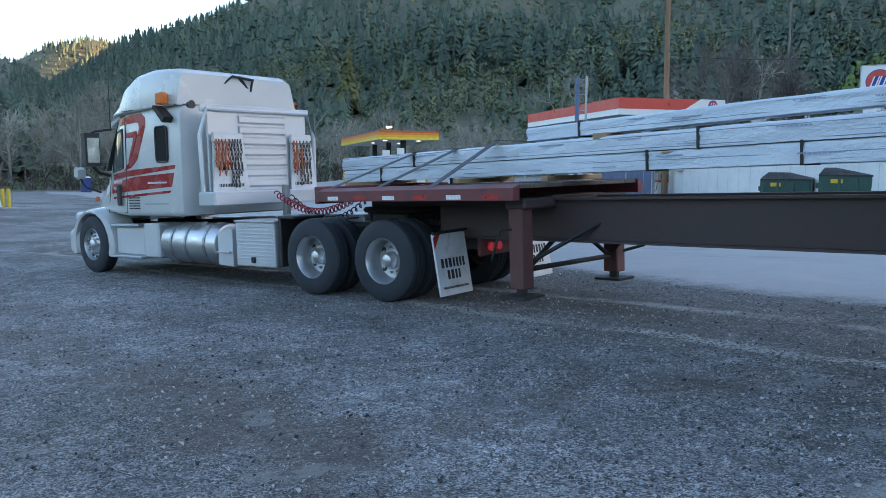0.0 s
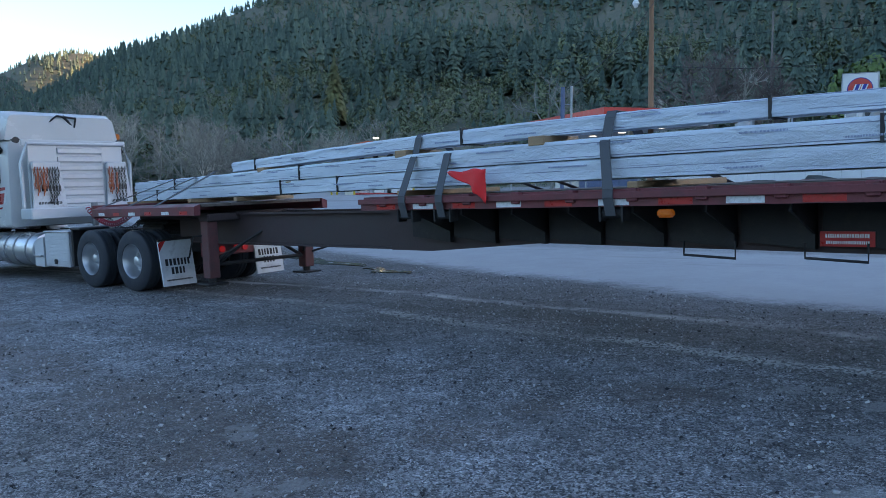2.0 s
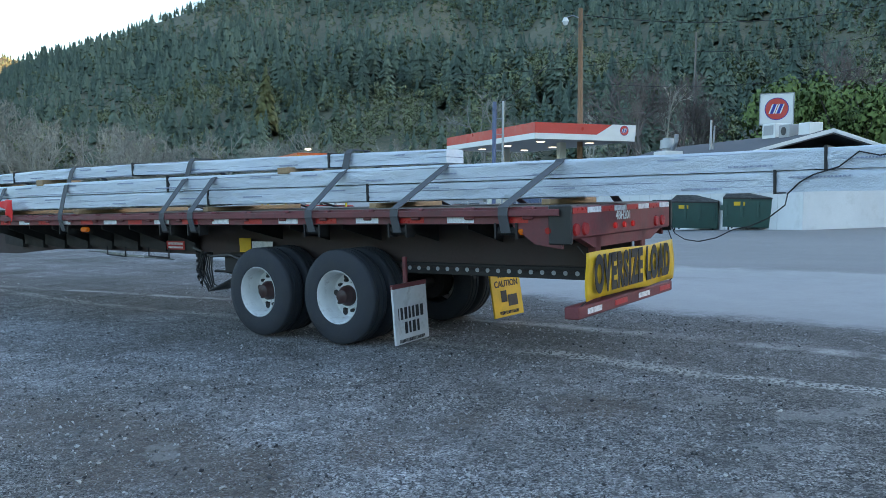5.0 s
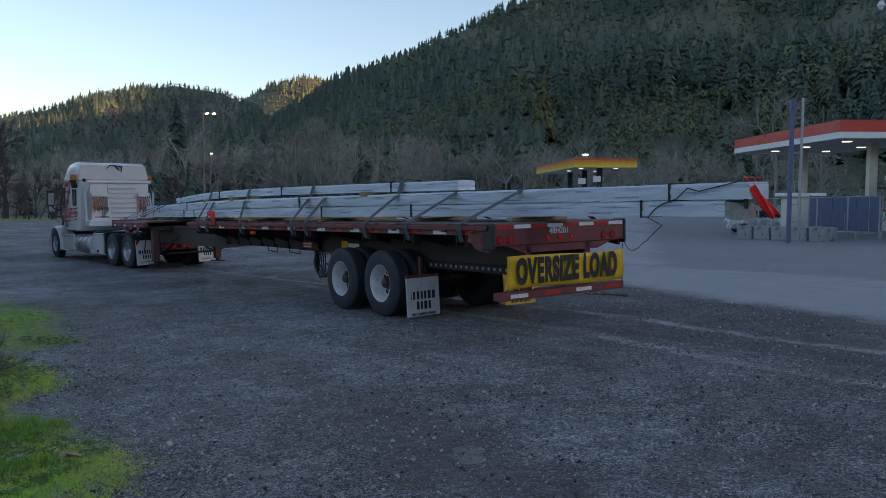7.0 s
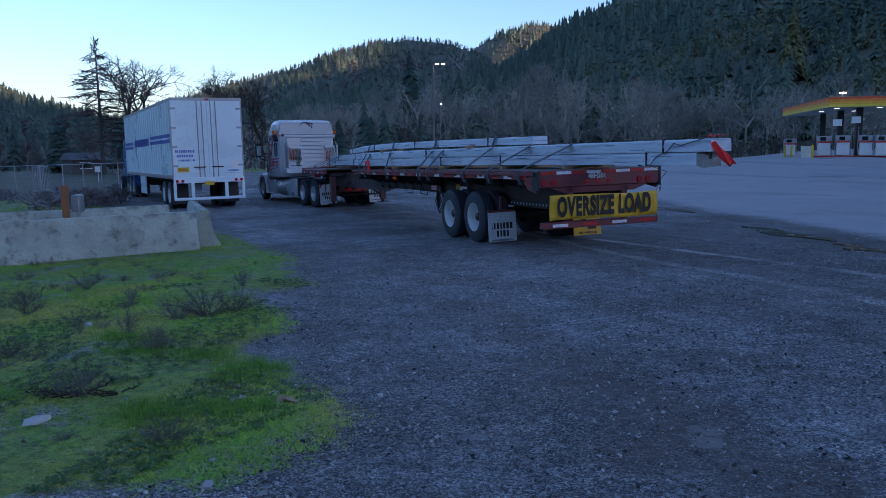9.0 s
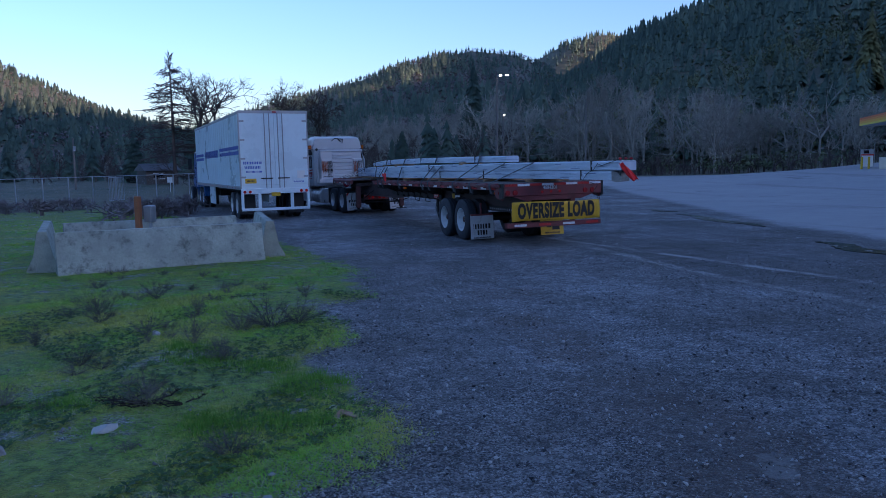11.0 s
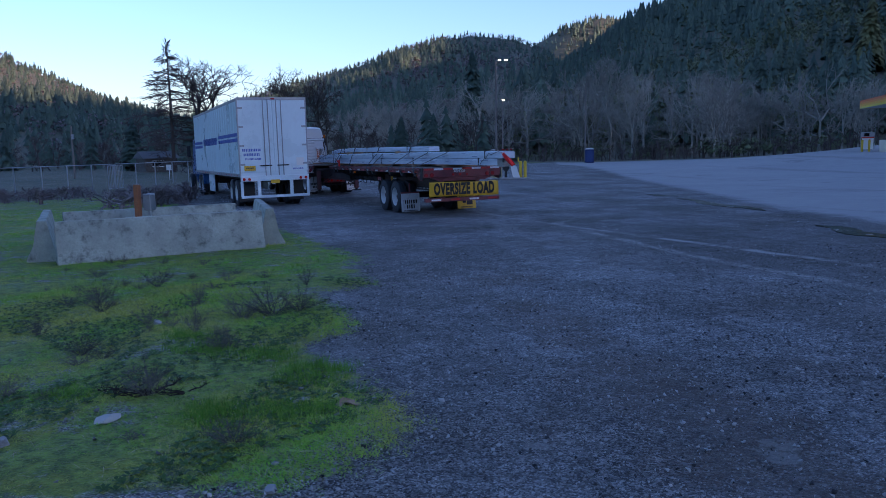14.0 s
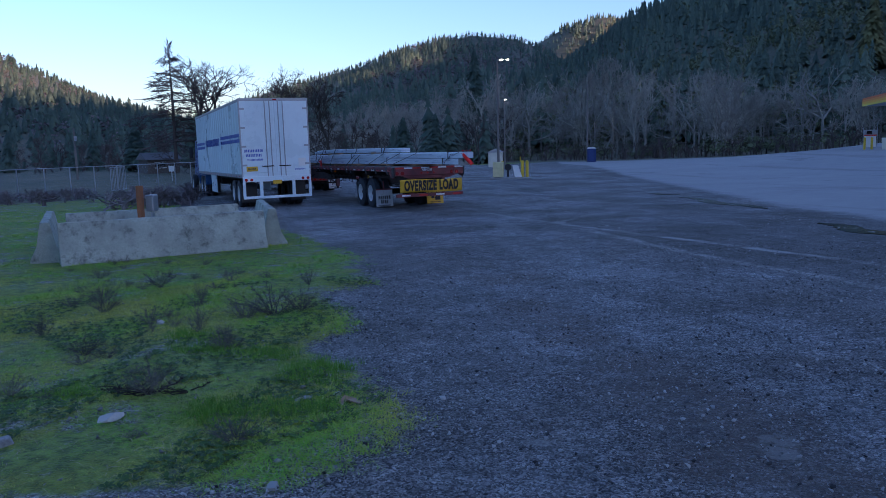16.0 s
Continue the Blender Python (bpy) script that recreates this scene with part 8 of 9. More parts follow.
def build_yard():
    """Concrete blocks, wire fence, blue screen and a parked car by the red canopy."""
    x0, y0, _ = at_az(-7.3, 45)
    x1, y1, _ = at_az(-13.0, 41)
    n = 5
    for k in range(n):
        u = (k + 0.5) / n
        x, y = x0 + (x1 - x0) * u, y0 + (y1 - y0) * u
        b = part("concrete_block", Shape().box(-0.52, 0.52, -0.38, 0.38, 0, 0.72, 0.04), CONCRETE)
        b.matrix_basis = place(x, y, math.degrees(math.atan2(y1 - y0, x1 - x0)), 0.03)
        tagged(b, "grey cast concrete block in a row", "concrete block", "concrete blocks")
    fx0, fy0, _ = at_az(-6.6, 44.2)
    fx1, fy1, _ = at_az(-15.6, 43.4)
    chain_fence((fx0, fy0), (fx1, fy1), 2.1, 6, "grey chain link fence behind concrete blocks")
    sx0, sy0, z = at_az(-11.5, 44.5)
    sx1, sy1, _ = at_az(-15.7, 44.2)
    sc = thing("blue_screen_wall", pose(sx0, sy0, float(lot(sx0, sy0)), 0, 0, math.degrees(math.atan2(sy1 - sy0, sx1 - sx0))), "dull blue steel screen wall beside the station", "wall panel")
    ln = math.hypot(sx1 - sx0, sy1 - sy0)
    for k in range(6):
        part("sheet", Shape().box(k * ln / 6 + 0.01, (k + 1) * ln / 6 - 0.01, -0.04, 0.04, 0.45, 2.2, 0.01), BLUE_PAINT, sc)
    for k in range(4):
        part("post", Shape().box(k * ln / 3 - 0.05, k * ln / 3 + 0.05, 0.05, 0.15, -0.1, 2.25), GALV, sc)
    kx, ky, kz = at_az(-10.9, 47.5)
    kb = thing("pump_kiosk", pose(kx, ky, kz, 0, 0, 10), "cream cabinet with white roof under the canopy", "kiosk")
    part("body", Shape().box(-0.8, 0.8, -0.6, 0.6, 0, 2.2, 0.03), CREAM, kb)
    part("lid", Shape().box(-1.1, 1.1, -0.8, 0.8, 2.2, 2.4, 0.03), CAN_WHITE, kb)
    # car
    cx, cy, cz = at_az(-8.6, 52)
    car = thing("parked_car", pose(cx, cy, cz, 0, 0, 8), "silver parked car with dark windows behind blocks", "car")
    body = Shape()
    rings = []
    for x, zt, hw in ((-2.2, 0.75, 0.7), (-2.0, 0.92, 0.8), (-1.4, 0.98, 0.86), (1.0, 0.98, 0.88), (1.9, 0.82, 0.82), (2.2, 0.66, 0.7)):
        rings.append(rounded(x, hw, hw - 0.04, 0.28, zt, 0.06, 0.08))
    body.loft(rings)
    part("body", body, mat("silver_car_paint", (0.42, 0.44, 0.46), 0.25, 0.4), car)
    top = Shape().loft([rounded(-1.7, 0.74, 0.66, 0.94, 1.0, 0.02, 0.03), rounded(-1.0, 0.78, 0.62, 0.94, 1.42, 0.02, 0.1), rounded(0.3, 0.78, 0.62, 0.94, 1.44, 0.02, 0.1), rounded(1.1, 0.76, 0.66, 0.94, 1.0, 0.02, 0.03)])
    part("cabin", top, GLASS, car, "dark cabin glass")
    part("roof", Shape().loft([rounded(-0.95, 0.62, 0.58, 1.40, 1.46, 0.02, 0.02), rounded(0.3, 0.62, 0.58, 1.42, 1.48, 0.02, 0.02)]), GALV, car)
    for s in (1, -1):
        for x in (-1.35, 1.35):
            part("wheel", Shape().cyl((x, 0.72 * s, 0.31), (x, 0.9 * s, 0.31), 0.31, n=18).cyl((x, 0.9 * s, 0.31), (x, 0.91 * s, 0.31), 0.2, n=14), RUBBER, car)
    # warning sign on a thin post
    dx, dy, dz = at_az(-4.25, 70)
    sg = thing("road_sign", pose(dx, dy, dz), "small yellow diamond road sign on post", "sign")
    part("post", Shape().cyl((0, 0, -0.1), (0, 0, 2.6), 0.03, n=6), GALV, sg)
    part("plate", Shape().prism([(0, 1.9), (0.38, 2.28), (0, 2.66), (-0.38, 2.28)], "y", -0.05, -0.03), YELLOW, sg)


def chain_fence(p, q, h, posts, label, cell=0.22, gauge=0.008):
    p, q = Vector((*p, 0)), Vector((*q, 0))
    z = float(lot(p.x, p.y))
    z2 = float(lot(q.x, q.y))
    ln = (q - p).length
    th = thing("chain_link_fence", pose(p.x, p.y, 0, 0, 0, math.degrees(math.atan2(q.y - p.y, q.x - p.x))), label, "fence")
    for k in range(posts):
        u = k / (posts - 1)
        zz = z + (z2 - z) * u
        part("post", Shape().cyl((u * ln, 0, zz - 0.1), (u * ln, 0, zz + h), 0.04, n=6), GALV, th)
    part("top_rail", Shape().cyl((0, 0, z + h), (ln, 0, z2 + h), 0.025, n=5), GALV, th)
    net = Shape()
    n = int(ln / cell)
    for k in range(-int(h / cell), n):
        for s in (0, 1):
            a0, a1 = max(0, k * cell), min(ln, k * cell + h)
            if a1 <= a0:
                continue
            za, zb = a0 - k * cell, a1 - k * cell
            if s:
                za, zb = h - za, h - zb
            b0, b1 = z + (z2 - z) * a0 / ln, z + (z2 - z) * a1 / ln
            net.put([(a0, 0, b0 + za), (a0 + gauge, 0.004, b0 + za), (a1 + gauge, 0.004, b1 + zb), (a1, 0, b1 + zb)], [(0, 1, 2, 3)])
    ob = part("wire_mesh", net, GALV, th)
    ob["kind"] = "stuff"
    return th


def build_far_edge():
    """What stands along the far edge of the lot and behind the turf."""
    x, y, z = at_az(23.9, 146)
    pp = thing("portable_toilet", pose(x, y, z, 0, 0, 24), "blue portable toilet at the lot's edge", "portable toilet")
    part("cabin", Shape().box(-0.78, 0.78, -0.7, 0.7, 0.05, 2.45, 0.05), mat("blue_plastic", (0.012, 0.03, 0.13), 0.45), pp)
    part("roof", Shape().prism([(-0.84, 2.45), (0.84, 2.45), (0.5, 2.7), (-0.5, 2.7)], "y", -0.76, 0.76), CAN_WHITE, pp)
    part("door", Shape().box(-0.45, 0.45, -0.72, -0.7, 0.15, 2.2), mat("blue_door_plastic", (0.018, 0.04, 0.16), 0.45), pp)
    # service island with cabinets
    x, y, z = at_az(29.75, 51)
    isl = part("service_island", Shape().box(-1.2, 1.5, -0.45, 0.45, 0, 0.12, 0.04), CONCRETE)
    isl.matrix_basis = pose(x, y, z - 0.02, 0, 0, 25)
    tagged(isl, "low concrete service island on the lot", "kerb")
    kb = thing("air_station", pose(x, y, z + 0.12, 0, 0, 25), "cream cabinets and hose stand on service island", "service stand")
    part("cabinet", Shape().box(-1.0, -0.35, -0.3, 0.3, 0, 0.95, 0.03), mat("pale_yellow_enamel", (0.58, 0.54, 0.30), 0.5), kb)
    part("hose_reel", Shape().lathe([(0.0, -0.1), (0.22, -0.1), (0.22, 0.1), (0.0, 0.1)], 16, 0.0, (-0.05, 0.62)).box(-0.12, 0.02, -0.08, 0.08, 0, 0.7), BLACK, kb)
    part("leaning_panel", Shape().prism([(0.4, 0.0), (0.85, 0.0), (0.6, 0.75), (0.25, 0.75)], "y", -0.2, -0.1), CAN_WHITE, kb)
    for dx in (0.85, 1.15):
        p = pose(x, y, z, 0, 0, 25) @ Vector((dx, 0.2, 0))
        bollard(p.x, p.y, 1.15)
    sh = thing("small_shed", pose(*at_az(30.7, 88), 0, 0, 20), "small pale shed with pitched roof", "shed")
    part("body", Shape().box(-0.7, 0.7, -0.7, 0.7, 0, 1.6, 0.02), CREAM, sh)
    part("roof", Shape().prism([(-0.85, 1.6), (0.85, 1.6), (0, 2.0)], "y", -0.8, 0.8), CAN_GREY, sh)
    for az, d, lab in ((28.95, 160, "yellow painted steel bollard far off"), (30.2, 58, "yellow painted steel bollard")):
        x, y, z = at_az(az, d)
        bollard(x, y, 1.0, lab)
    # fence and house behind the turf
    p0, p1, p2 = at_az(66, 52), at_az(56.8, 58), at_az(51.2, 72)
    chain_fence(p0[:2], p1[:2], 1.7, 7, "grey chain link fence behind the turf", 0.45, 0.004)
    chain_fence(p1[:2], p2[:2], 1.7, 6, "grey chain link fence along the drive", 0.45, 0.003)
    gx, gy, gz = at_az(57.2, 56)
    gt = thing("steel_gate", pose(gx, gy, gz, 0, 0, 120), "pale blue grey steel gate leaf standing open", "gate")
    part("gate_frame", Shape().tube([(0, 0, 0.1), (0, 0, 1.6), (2.0, 0, 1.6), (2.0, 0, 0.1), (0, 0, 0.1)], 0.03, 6), GALV, gt)
    for k in range(9):
        part("bar", Shape().cyl((0.2 + k * 0.2, 0, 0.1), (0.2 + k * 0.2, 0, 1.6), 0.018, n=5), GALV, gt)
    hx, hy, hz = at_az(54.2, 104)
    hs = thing("far_house", pose(hx, hy, hz, 0, 0, 70), "small dim house with low grey roof", "house")
    part("wall", Shape().box(-1.9, 1.9, -2.0, 2.0, 0, 1.7), mat("dim_house_wall", (0.09, 0.08, 0.07), 0.8), hs)
    part("roof", Shape().prism([(-2.4, 1.65), (2.4, 1.65), (0, 2.5)], "x", -2.2, 2.2), mat("dim_metal_roof", (0.11, 0.11, 0.115), 0.7), hs)
    wd = part("window", Shape().box(-1.0, 0.2, -2.03, -2.0, 0.7, 1.3), GLASS, hs)
    part("window_frame", Shape().box(-1.1, 0.3, -2.06, -2.03, 1.3, 1.38).box(-1.1, 0.3, -2.06, -2.03, 0.62, 0.7), CAN_WHITE, wd)
    wx, wy, wz = at_az(53.4, 76)
    ob = part("white_notice", Shape().box(-0.35, 0.35, -0.02, 0.02, 0.9, 1.4).cyl((0, 0.03, 0), (0, 0.03, 1.2), 0.03, n=5), CAN_WHITE)
    ob.location = (wx, wy, wz)
    tagged(ob, "small white notice board on a post", "sign")
    # heap of brush
    rng = np.random.default_rng(21)
    sh_ = [bare_tree(rng, 3, 0.0, 5, 0.12, 1.1, 0.02) for _ in range(4)]
    pts = []
    for _ in range(100):
        u = rng.random()
        az = 64.5 - 13.0 * u
        d = (37 if u > 0.55 else 43) + rng.normal(0, 1.6) + (4 if u < 0.5 else 0)
        x, y, z = at_az(az, d)
        pts.append((x, y, z - 0.1))
    pts = np.array(pts)
    woods("brush_heap", "heap of dry dark brush behind the turf", sh_, pts, 0.6, 1.4, 1.9, DRYLEAF, rng, "brush")


def build_puddles():
    m, nt, bs = nodes_of("muddy_puddle")
    bs.inputs["Base Color"].default_value = (0.035, 0.035, 0.022, 1)
    nt.links.new(ramp(nt, noise_of(nt, 6, 4), 0.4, 0.65, 0.1, 0.32), bs.inputs["Roughness"])
    nt.links.new(mixer(nt, (0.03, 0.032, 0.024), (0.10, 0.08, 0.055), ramp(nt, noise_of(nt, 1.5, 5), 0.4, 0.7)), bs.inputs["Base Color"])
    rng = random.Random(9)
    for (xa, ya), (xb, yb), w in (((-2.95, 18.2), (-1.05, 15.6), 0.55), ((-0.98, 15.2), (-0.1, 14.0), 0.36), ((-8.9, 27.6), (-4.9, 22.1), 0.55), ((-11.0, 30.3), (-9.4, 28.9), 0.35)):
        d = Vector((xb - xa, yb - ya, 0))
        nrm = Vector((-d.y, d.x, 0)).normalized()
        left, right = [], []
        n = 22
        for i in range(n + 1):
            u = i / n
            p = Vector((xa, ya, 0)) + d * u + nrm * 0.12 * math.sin(u * 9)
            h = w * math.sin(math.pi * min(0.98, max(0.02, u))) ** 0.6 * rng.uniform(0.7, 1.15) * 0.5
            left.append(p + nrm * h)
            right.append(p - nrm * h)
        ring = left + right[::-1]
        zc = min(float(lot(p.x, p.y)) for p in ring)
        vs = [(p.x, p.y, float(lot(p.x, p.y)) + 0.016) for p in ring]
        s = Shape()
        k = len(ring)
        s.v += vs
        for i in range(n):
            s.f.append((i, k - 1 - i, k - 2 - i, i + 1))
        s.v += [(x, y, z - 0.03) for x, y, z in vs]
        for i in range(k):
            s.f.append((i, (i + 1) % k, k + (i + 1) % k, k + i))
        tagged(part("puddle", s, m), "shallow muddy puddle on the worn paving", "puddle", kind="structure")


def build_small_ground():
    """Loose stones, turf blades, weeds and litter near the camera's stand."""
    rng = np.random.default_rng(33)

    def set_down(x, y, turn=0.0, sink=0.0):
        return pose(x, y, float(surface(x, y)) - sink, 0, 0, turn)

    # stones
    base = []
    for _ in range(5):
        v = rng.normal(size=(7, 3))
        v /= np.linalg.norm(v, axis=1)[:, None]
        bm = bmesh.new()
        for p in v:
            bm.verts.new(p * np.array([1, 0.8, 0.55]))
        bmesh.ops.convex_hull(bm, input=bm.verts)
        bmesh.ops.triangulate(bm, faces=bm.faces)
        bm.verts.index_update()
        keep = [f for f in bm.faces]
        base.append((np.array([tuple(q.co) for q in bm.verts]), np.array([[q.index for q in f.verts] for f in keep])))
        bm.free()

    def strew(name, label, n, r0, r1, az0, az1, s0, s1, a, b, inside=None, power=0.75):
        az = np.radians(rng.uniform(az0, az1, n))
        r = r0 + (r1 - r0) * rng.random(n) ** power
        x, y = -np.sin(az) * r, np.cos(az) * r
        ok = np.interp(y, *LOT_EDGE) - x > 0.2
        if inside is not None:
            ok &= (np.interp(y, *TURF_EDGE) - x > 0) == inside
        x, y = x[ok], y[ok]
        s = s0 * (s1 / s0) ** (rng.random(len(x)) ** 2.2)
        pts = np.stack([x, y, surface(x, y) + s * 0.25 + 0.006], -1)
        V, T, C = scatter(base, pts, s, s, rng.uniform(0, 6.28, len(x)), rng.random(len(x)))
        m = leafy("loose_stone_" + name, a, b, 0.85)
        return tagged(new(name, tri_mesh(name, V, T, C, m)), label, "gravel", kind="stuff")

    strew("gravel", "loose grey gravel strewn over the lot", 44000, 3.2, 15, -34, 70, 0.007, 0.024, (0.03, 0.03, 0.033), (0.52, 0.52, 0.52), False, 0.8)
    strew("pebbles", "pale pebbles scattered over the lot", 1100, 3.2, 24, -34, 66, 0.015, 0.036, (0.30, 0.30, 0.30), (0.6, 0.59, 0.57), False, 0.7)
    strew("dark_stones", "dark stones scattered over the lot", 1500, 3.2, 24, -34, 66, 0.010, 0.026, (0.03, 0.03, 0.032), (0.10, 0.098, 0.094), False, 0.75)
    strew("turf_stones", "small stones lying in the turf", 500, 2.5, 12, 20, 72, 0.012, 0.035, (0.16, 0.16, 0.155), (0.36, 0.35, 0.33), True, 0.7)
    # turf blades: thick or thin by a field of crossing waves
    wav = [(rng.uniform(0.6, 3.4), rng.uniform(0, 6.28), rng.uniform(0, 6.28)) for _ in range(16)]

    def field(x, y):
        return sum(np.sin(f * (x * math.cos(a) + y * math.sin(a)) + p) for f, a, p in wav) / 2.8

    def blades(n, r0, r1, power):
        az = np.radians(rng.uniform(14, 78, n))
        r = r0 + (r1 - r0) * rng.random(n) ** power
        x, y = -np.sin(az) * r, np.cos(az) * r
        fl = field(x, y)
        d = np.interp(y, *TURF_EDGE) - x + 0.30 * fl + rng.normal(0, 0.14, n)
        ok = (d > 0.1) & ((fl > -1.0) | (rng.random(n) < 0.4) | (y > 7.5))
        return x[ok], y[ok], fl[ok]

    tuft = []
    for _ in range(6):
        V, T = [], []
        for k in range(9):
            a = rng.random() * 6.28
            ox, oy = rng.normal(0, 0.6, 2)
            ln = rng.uniform(0.35, 1.0)
            lean = rng.uniform(0.5, 1.5)
            bx, by = math.cos(a) * lean, math.sin(a) * lean
            w = 0.06
            px, py = -math.sin(a) * w, math.cos(a) * w
            i = len(V)
            V += [(ox - px, oy - py, 0), (ox + px, oy + py, 0), (ox + bx, oy + by, ln)]
            T += [(i, i + 1, i + 2)]
        tuft.append((np.array(V), np.array(T)))
    for nm, n, r0, r1, pw, h0, h1 in (("turf", 76000, 2.5, 13, 0.78, 0.011, 0.030), ("far_turf", 46000, 7, 38, 0.8, 0.022, 0.05)):
        x, y, patch = blades(n, r0, r1, pw)
        h = rng.uniform(h0, h1, len(x)) * np.clip(0.9 + 0.32 * patch, 0.5, 1.5)
        pts = np.stack([x, y, surface(x, y) + 0.003], -1)
        V, T, C = scatter(tuft, pts, h, h * 1.3, rng.uniform(0, 6.28, len(x)), np.clip(0.36 + 0.26 * field(x * 1.7 + 9, y * 1.7) + 0.5 * step(6.5, 9, y) + rng.normal(0, 0.22, len(x)), 0, 1))
        m = leafy("turf_blades_" + nm, (0.47, 0.50, 0.09), (0.19, 0.47, 0.045), 0.6)
        tagged(new(nm, tri_mesh(nm, V, T, C, m)), "short bright green turf with mossy patches", "grass", kind="stuff")
    # low dark rosettes and pale straw among the blades
    for nm, n, kinds_, a, b, h0, h1, label in (("broadleaf_weeds", 6600, 6, (0.035, 0.075, 0.018), (0.08, 0.15, 0.03), 0.014, 0.034, "low dark green broadleaf rosettes in the turf"), ("dry_straw", 5200, 2, (0.34, 0.30, 0.16), (0.46, 0.42, 0.26), 0.01, 0.03, "pale dry straw lying in the turf")):
        forms = []
        for _ in range(5):
            V, T = [], []
            for k in range(kinds_):
                a_ = rng.random() * 6.28
                c, s_ = math.cos(a_), math.sin(a_)
                ln = rng.uniform(1.0, 2.0) if kinds_ == 6 else rng.uniform(2.5, 5.0)
                w = 0.38 if kinds_ == 6 else 0.07
                i = len(V)
                V += [(0, 0, 0.2), (c * ln * 0.55 - s_ * w, s_ * ln * 0.55 + c * w, 0.75), (c * ln * 0.55 + s_ * w, s_ * ln * 0.55 - c * w, 0.75), (c * ln, s_ * ln, rng.uniform(0.3, 0.9))]
                T += [(i, i + 2, i + 1), (i + 1, i + 2, i + 3)]
            forms.append((np.array(V), np.array(T)))
        x, y, fl = blades(n * 3, 2.2, 12, 0.72)
        keep = np.nonzero(field(x * 1.3 + 4, y * 1.3) > 0.15)[0][:n] if kinds_ == 6 else np.arange(min(n, len(x)))
        x, y = x[keep], y[keep]
        h = rng.uniform(h0, h1, len(x))
        pts = np.stack([x, y, surface(x, y)], -1)
        V, T, C = scatter(forms, pts, h, h, rng.uniform(0, 6.28, len(x)), rng.random(len(x)))
        tagged(new(nm, tri_mesh(nm, V, T, C, leafy(nm + "_leaf", a, b, 0.6))), label, "grass", kind="stuff")
    # clumps of longer grass and dry weeds
    lush = leafy("long_grass", (0.12, 0.27, 0.028), (0.18, 0.34, 0.04), 0.6)
    spots = [(-3.75, 4.0), (-3.95, 3.85), (-4.5, 4.85), (-4.4, 4.55), (-4.2, 3.55), (-4.35, 3.7), (-5.3, 5.0), (-6.0, 4.9), (-5.7, 3.4), (-6.6, 5.2)]
    P = []
    for sx, sy in spots:
        for _ in range(130):
            P.append((sx + rng.normal(0, 0.17), sy + rng.normal(0, 0.12)))
    P = np.array(P)
    pts = np.stack([P[:, 0], P[:, 1], surface(P[:, 0], P[:, 1]) - 0.004], -1)
    h = rng.uniform(0.04, 0.10, len(P))
    V, T, C = scatter(tuft, pts, h, h * 0.5, rng.uniform(0, 6.28, len(P)), rng.random(len(P)))
    tagged(new("long_grass", tri_mesh("long_grass", V, T, C, lush)), "clumps of longer deep green grass", "grass", kind="stuff")
    weed = [weed_bush(rng) for _ in range(5)]
    WEED = leafy("dry_weed_stalks", (0.10, 0.095, 0.085), (0.20, 0.19, 0.16), 0.9)
    wl = [(-6.75, 6.45, 0.42, 1.5), (-6.55, 6.7, 0.35, 1.3), (-6.95, 6.2, 0.3, 1.4), (-6.7, 5.35, 0.34, 0.9), (-7.7, 5.5, 0.3, 1.0), (-8.9, 5.7, 0.4, 0.9), (-5.4, 3.9, 0.26, 1.0), (-5.15, 3.7, 0.22, 1.3), (-8.1, 6.5, 0.34, 1.0), (-9.6, 6.1, 0.4, 1.1), (-7.0, 4.3, 0.28, 0.9), (-7.9, 8.2, 0.35, 0.6), (-5.9, 5.0, 0.25, 0.9), (-8.3, 4.6, 0.3, 0.9), (-9.9, 7.2, 0.36, 1.0), (-6.2, 3.2, 0.22, 0.9)]
    for _ in range(46):
        wy = rng.uniform(2.4, 9.5)
        wx = float(np.interp(wy, *TURF_EDGE)) - rng.uniform(0.4, 6.5)
        wl.append((wx, wy, rng.uniform(0.08, 0.2), rng.uniform(0.9, 1.5)))
    for k, (x, y, h_, w_) in enumerate(wl):
        v, t = weed[k % 5]
        v = v * np.array([h_ * w_, h_ * w_, h_])
        ob = new("dry_weed", tri_mesh("dry_weed", v, t, np.full(len(v), rng.random()), WEED))
        ob.matrix_basis = set_down(x, y, float(rng.uniform(0, 360)), 0.01)
        tagged(ob, "dry dark weed with bare stalks in turf", "weed", "dry weeds")
    # single stones, patches and litter
    PALE = mat("pale_stone", (0.42, 0.42, 0.41), 0.8, 0, 0.15, 8, 0.3, 40)
    def rock(x, y, s, flat, mm, name, label, cat):
        r = np.random.default_rng(int(abs(x * 97 + y * 31)))
        bm = bmesh.new()
        for p in r.normal(size=(26, 3)):
            p = p / np.linalg.norm(p)
            bm.verts.new(p * np.array([1, 0.65, flat]) * s * r.uniform(0.85, 1.1))
        bmesh.ops.convex_hull(bm, input=bm.verts)
        me = bpy.data.meshes.new(name)
        bm.to_mesh(me)
        bm.free()
        me.materials.append(mm)
        ob = new(name, me)
        ob.matrix_basis = set_down(x, y, float(r.uniform(0, 180)), -s * flat * 0.35)
        tagged(ob, label, cat)
    rock(-4.87, 3.2, 0.095, 0.4, PALE, "pale_rock", "pale angular stone lying in the turf", "stone")
    rock(-5.05, 2.55, 0.11, 0.45, CONCRETE, "grey_rock", "grey blocky stone lying in turf", "stone")
    rock(-3.05, 2.95, 0.06, 0.35, CONCRETE, "grey_rock", "small grey stone at the turf's edge", "stone")
    rock(-4.05, 4.15, 0.11, 0.12, CONCRETE, "flat_stone", "flat grey stone sunk in turf", "stone")
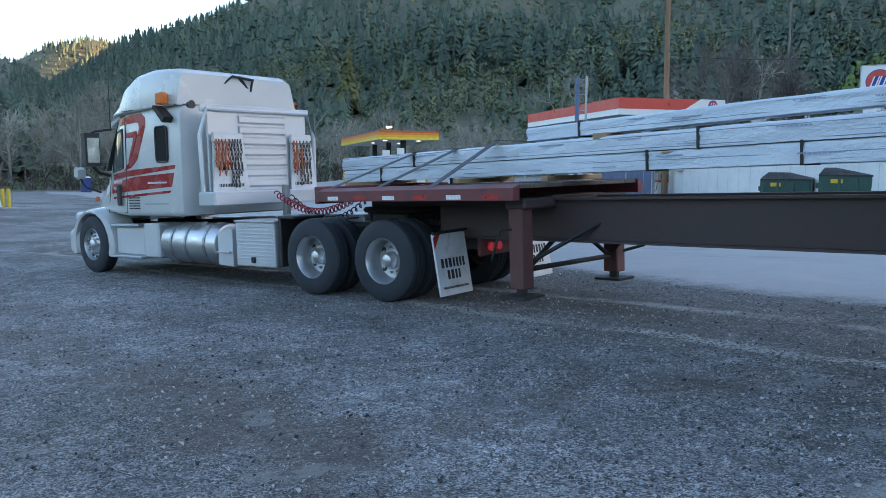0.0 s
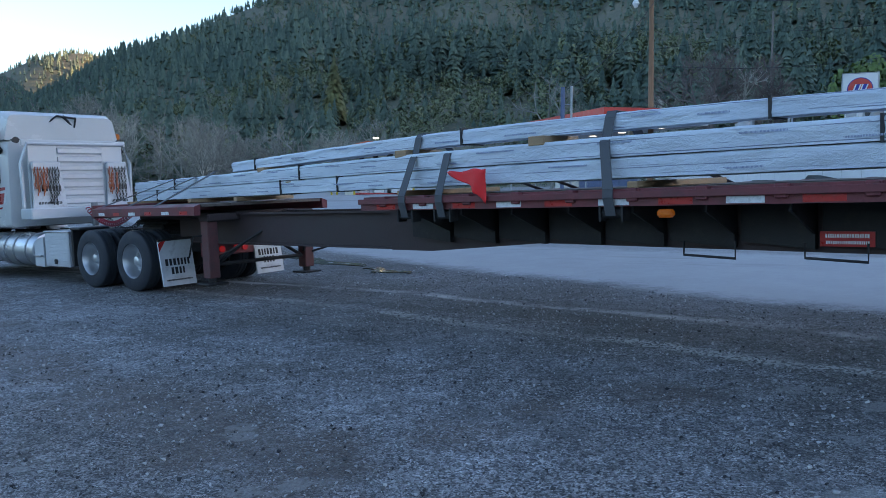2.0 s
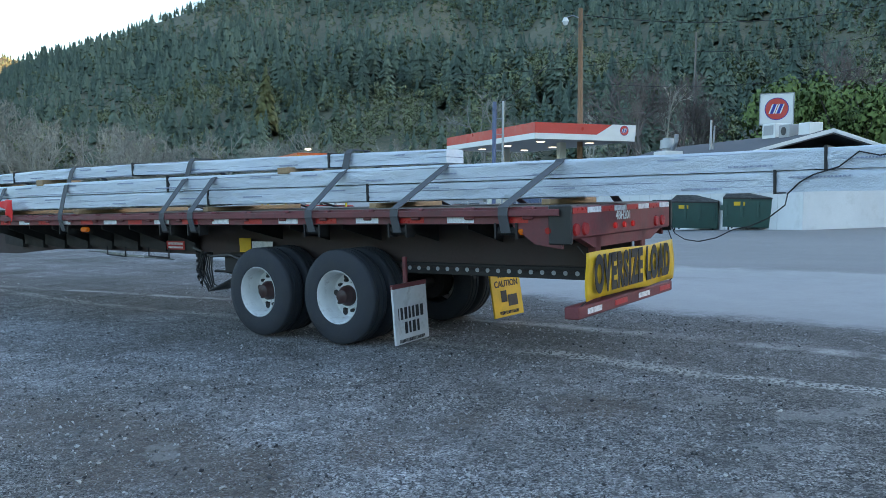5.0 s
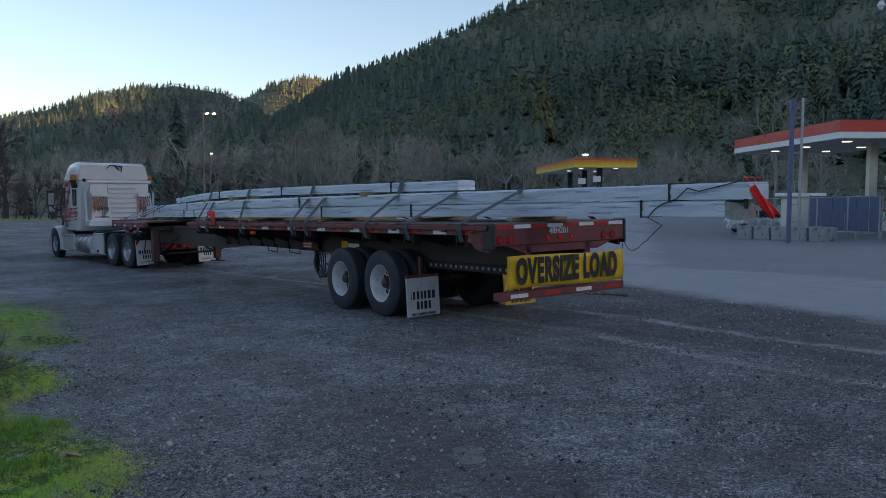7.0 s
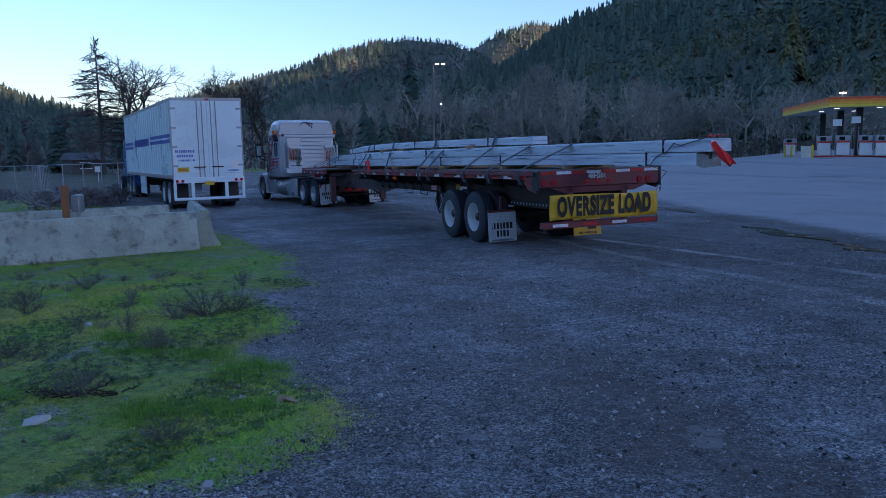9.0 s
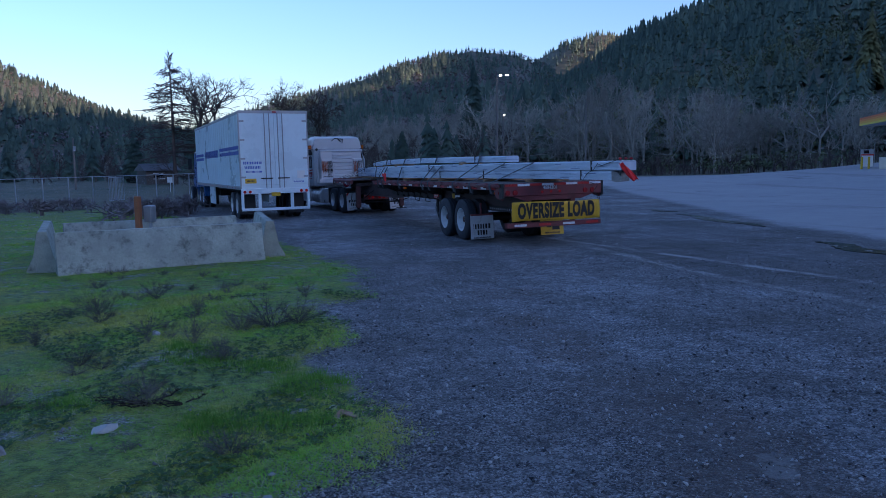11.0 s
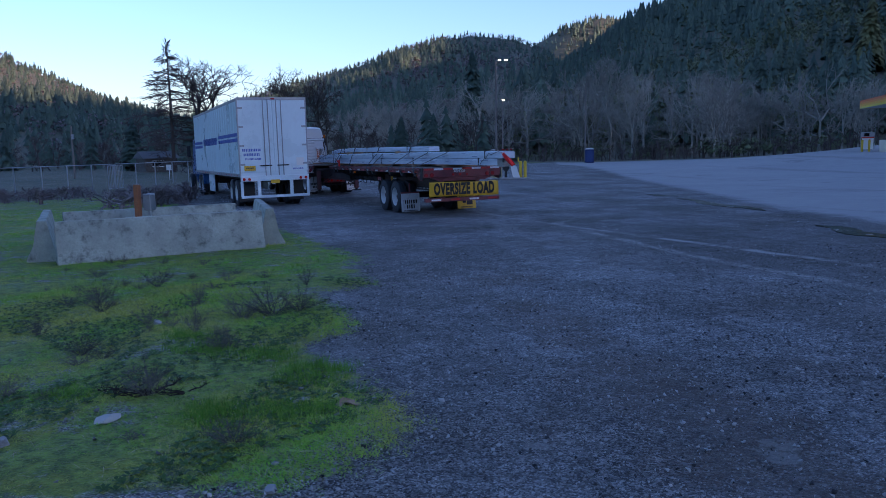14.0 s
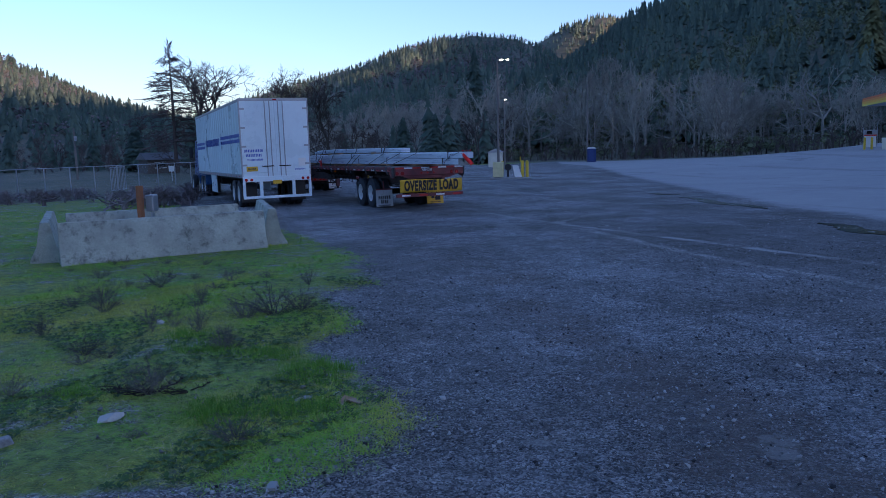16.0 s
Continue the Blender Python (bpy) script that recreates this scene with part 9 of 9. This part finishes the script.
    rock(-3.88, 4.35, 0.05, 0.3, PALE, "pale_rock", "small white stone in turf", "stone")
    rock(-7.6, 5.55, 0.07, 0.6, PALE, "pale_rock", "small pale stone among weeds", "stone")
    LEAF = mat("dry_leaf", (0.30, 0.20, 0.12), 0.7, 0, 0.2, 20, 0.2, 60)
    lf = Shape()
    pts = [(0.0, 0.0), (0.07, 0.05), (0.05, 0.10), (0.13, 0.09), (0.16, 0.02), (0.12, -0.04), (0.05, -0.06)]
    vs = [(x, y, 0.02 + 0.02 * math.sin(k * 1.9)) for k, (x, y) in enumerate(pts)]
    lf.put(vs + [(x, y, z - 0.006) for x, y, z in vs], [tuple(range(7)), tuple(reversed(range(7, 14)))] + [(i, 7 + i, 7 + (i + 1) % 7, (i + 1) % 7) for i in range(7)])
    ob = part("dry_leaf", lf, LEAF)
    ob.matrix_basis = set_down(-3.55, 4.2, 160)
    tagged(ob, "curled brown dry leaf on the turf's edge", "leaf")
    # a dead branch in the turf
    DEAD = leafy("dead_branch_bark", (0.03, 0.026, 0.022), (0.06, 0.05, 0.042), 0.9)
    V, T = [], []
    for _ in range(5):
        p = Vector((rng.uniform(-0.1, 0.1), rng.uniform(-0.08, 0.08), 0.03))
        d = Vector((rng.choice([-1, 1]) * rng.uniform(0.6, 1), rng.normal(0, 0.4), rng.uniform(0.02, 0.3))).normalized()
        for k in range(4):
            q = p + d * rng.uniform(0.08, 0.15)
            q.z = max(q.z, 0.015)
            branch_into(V, T, p, q, 0.016 - 0.003 * k, 0.013 - 0.003 * k)
            for _ in range(5):
                e = Vector(rng.normal(0, 1, 3)).normalized() * rng.uniform(0.03, 0.11)
                e.z = abs(e.z)
                branch_into(V, T, q, q + e, 0.005, 0.002)
            p, d = q, (d + Vector(rng.normal(0, 0.3, 3))).normalized()
    for x, y, sc in ((-5.15, 3.78, 0.62), (-5.4, 3.7, 0.4), (-4.95, 3.9, 0.45)):
        ob = new("dead_branch", tri_mesh("dead_branch", np.array(V) * sc, np.array(T), np.full(len(V), 0.4), DEAD))
        ob.matrix_basis = set_down(x, y, 35 + sc * 50, 0.01)
        tagged(ob, "dark dead branch lying in the turf", "branch", "dead branches")


build_ground()
build_woods()
build_barriers()
build_box_trailer()
build_stations()
build_store()
build_poles()
build_yard()
build_far_edge()
build_puddles()
tractor, tractor_wheels = build_tractor()
trailer, trailer_wheels = build_trailer()
load = build_load(on_lot(*TRAILER_PATH[0][1:], 15.0))
build_small_ground()


def wheel_rows(path, ahead, wheel):
    """Turns the wheels by the way that the vehicle goes."""
    ts = [t for t, *_ in path]
    far = [0.0]
    for p, q in zip(path, path[1:]):
        far.append(far[-1] + math.hypot(q[1] - p[1], q[2] - p[2]))
    x, y, z = wheel.location
    return [(t, pose(x, y, z, 0, math.degrees(float(np.interp(t, ts, far)) / TYRE_R), 0)) for t in np.linspace(0, 16, 65)]


def motions():
    rows_trailer = [(t, on_lot(x, y, h, 15.0)) for t, x, y, h in TRAILER_PATH]
    rows_tractor = [(t, on_lot(x, y, h, 6.0)) for t, x, y, h in TRACTOR_PATH]
    walk(tractor, rows_tractor)
    walk(trailer, rows_trailer)
    for ob in load:
        walk(ob, rows_trailer)
    for w in tractor_wheels:
        walk(w, wheel_rows(TRACTOR_PATH, 6.0, w))
    for w in trailer_wheels:
        walk(w, wheel_rows(TRAILER_PATH, 15.0, w))


motions()
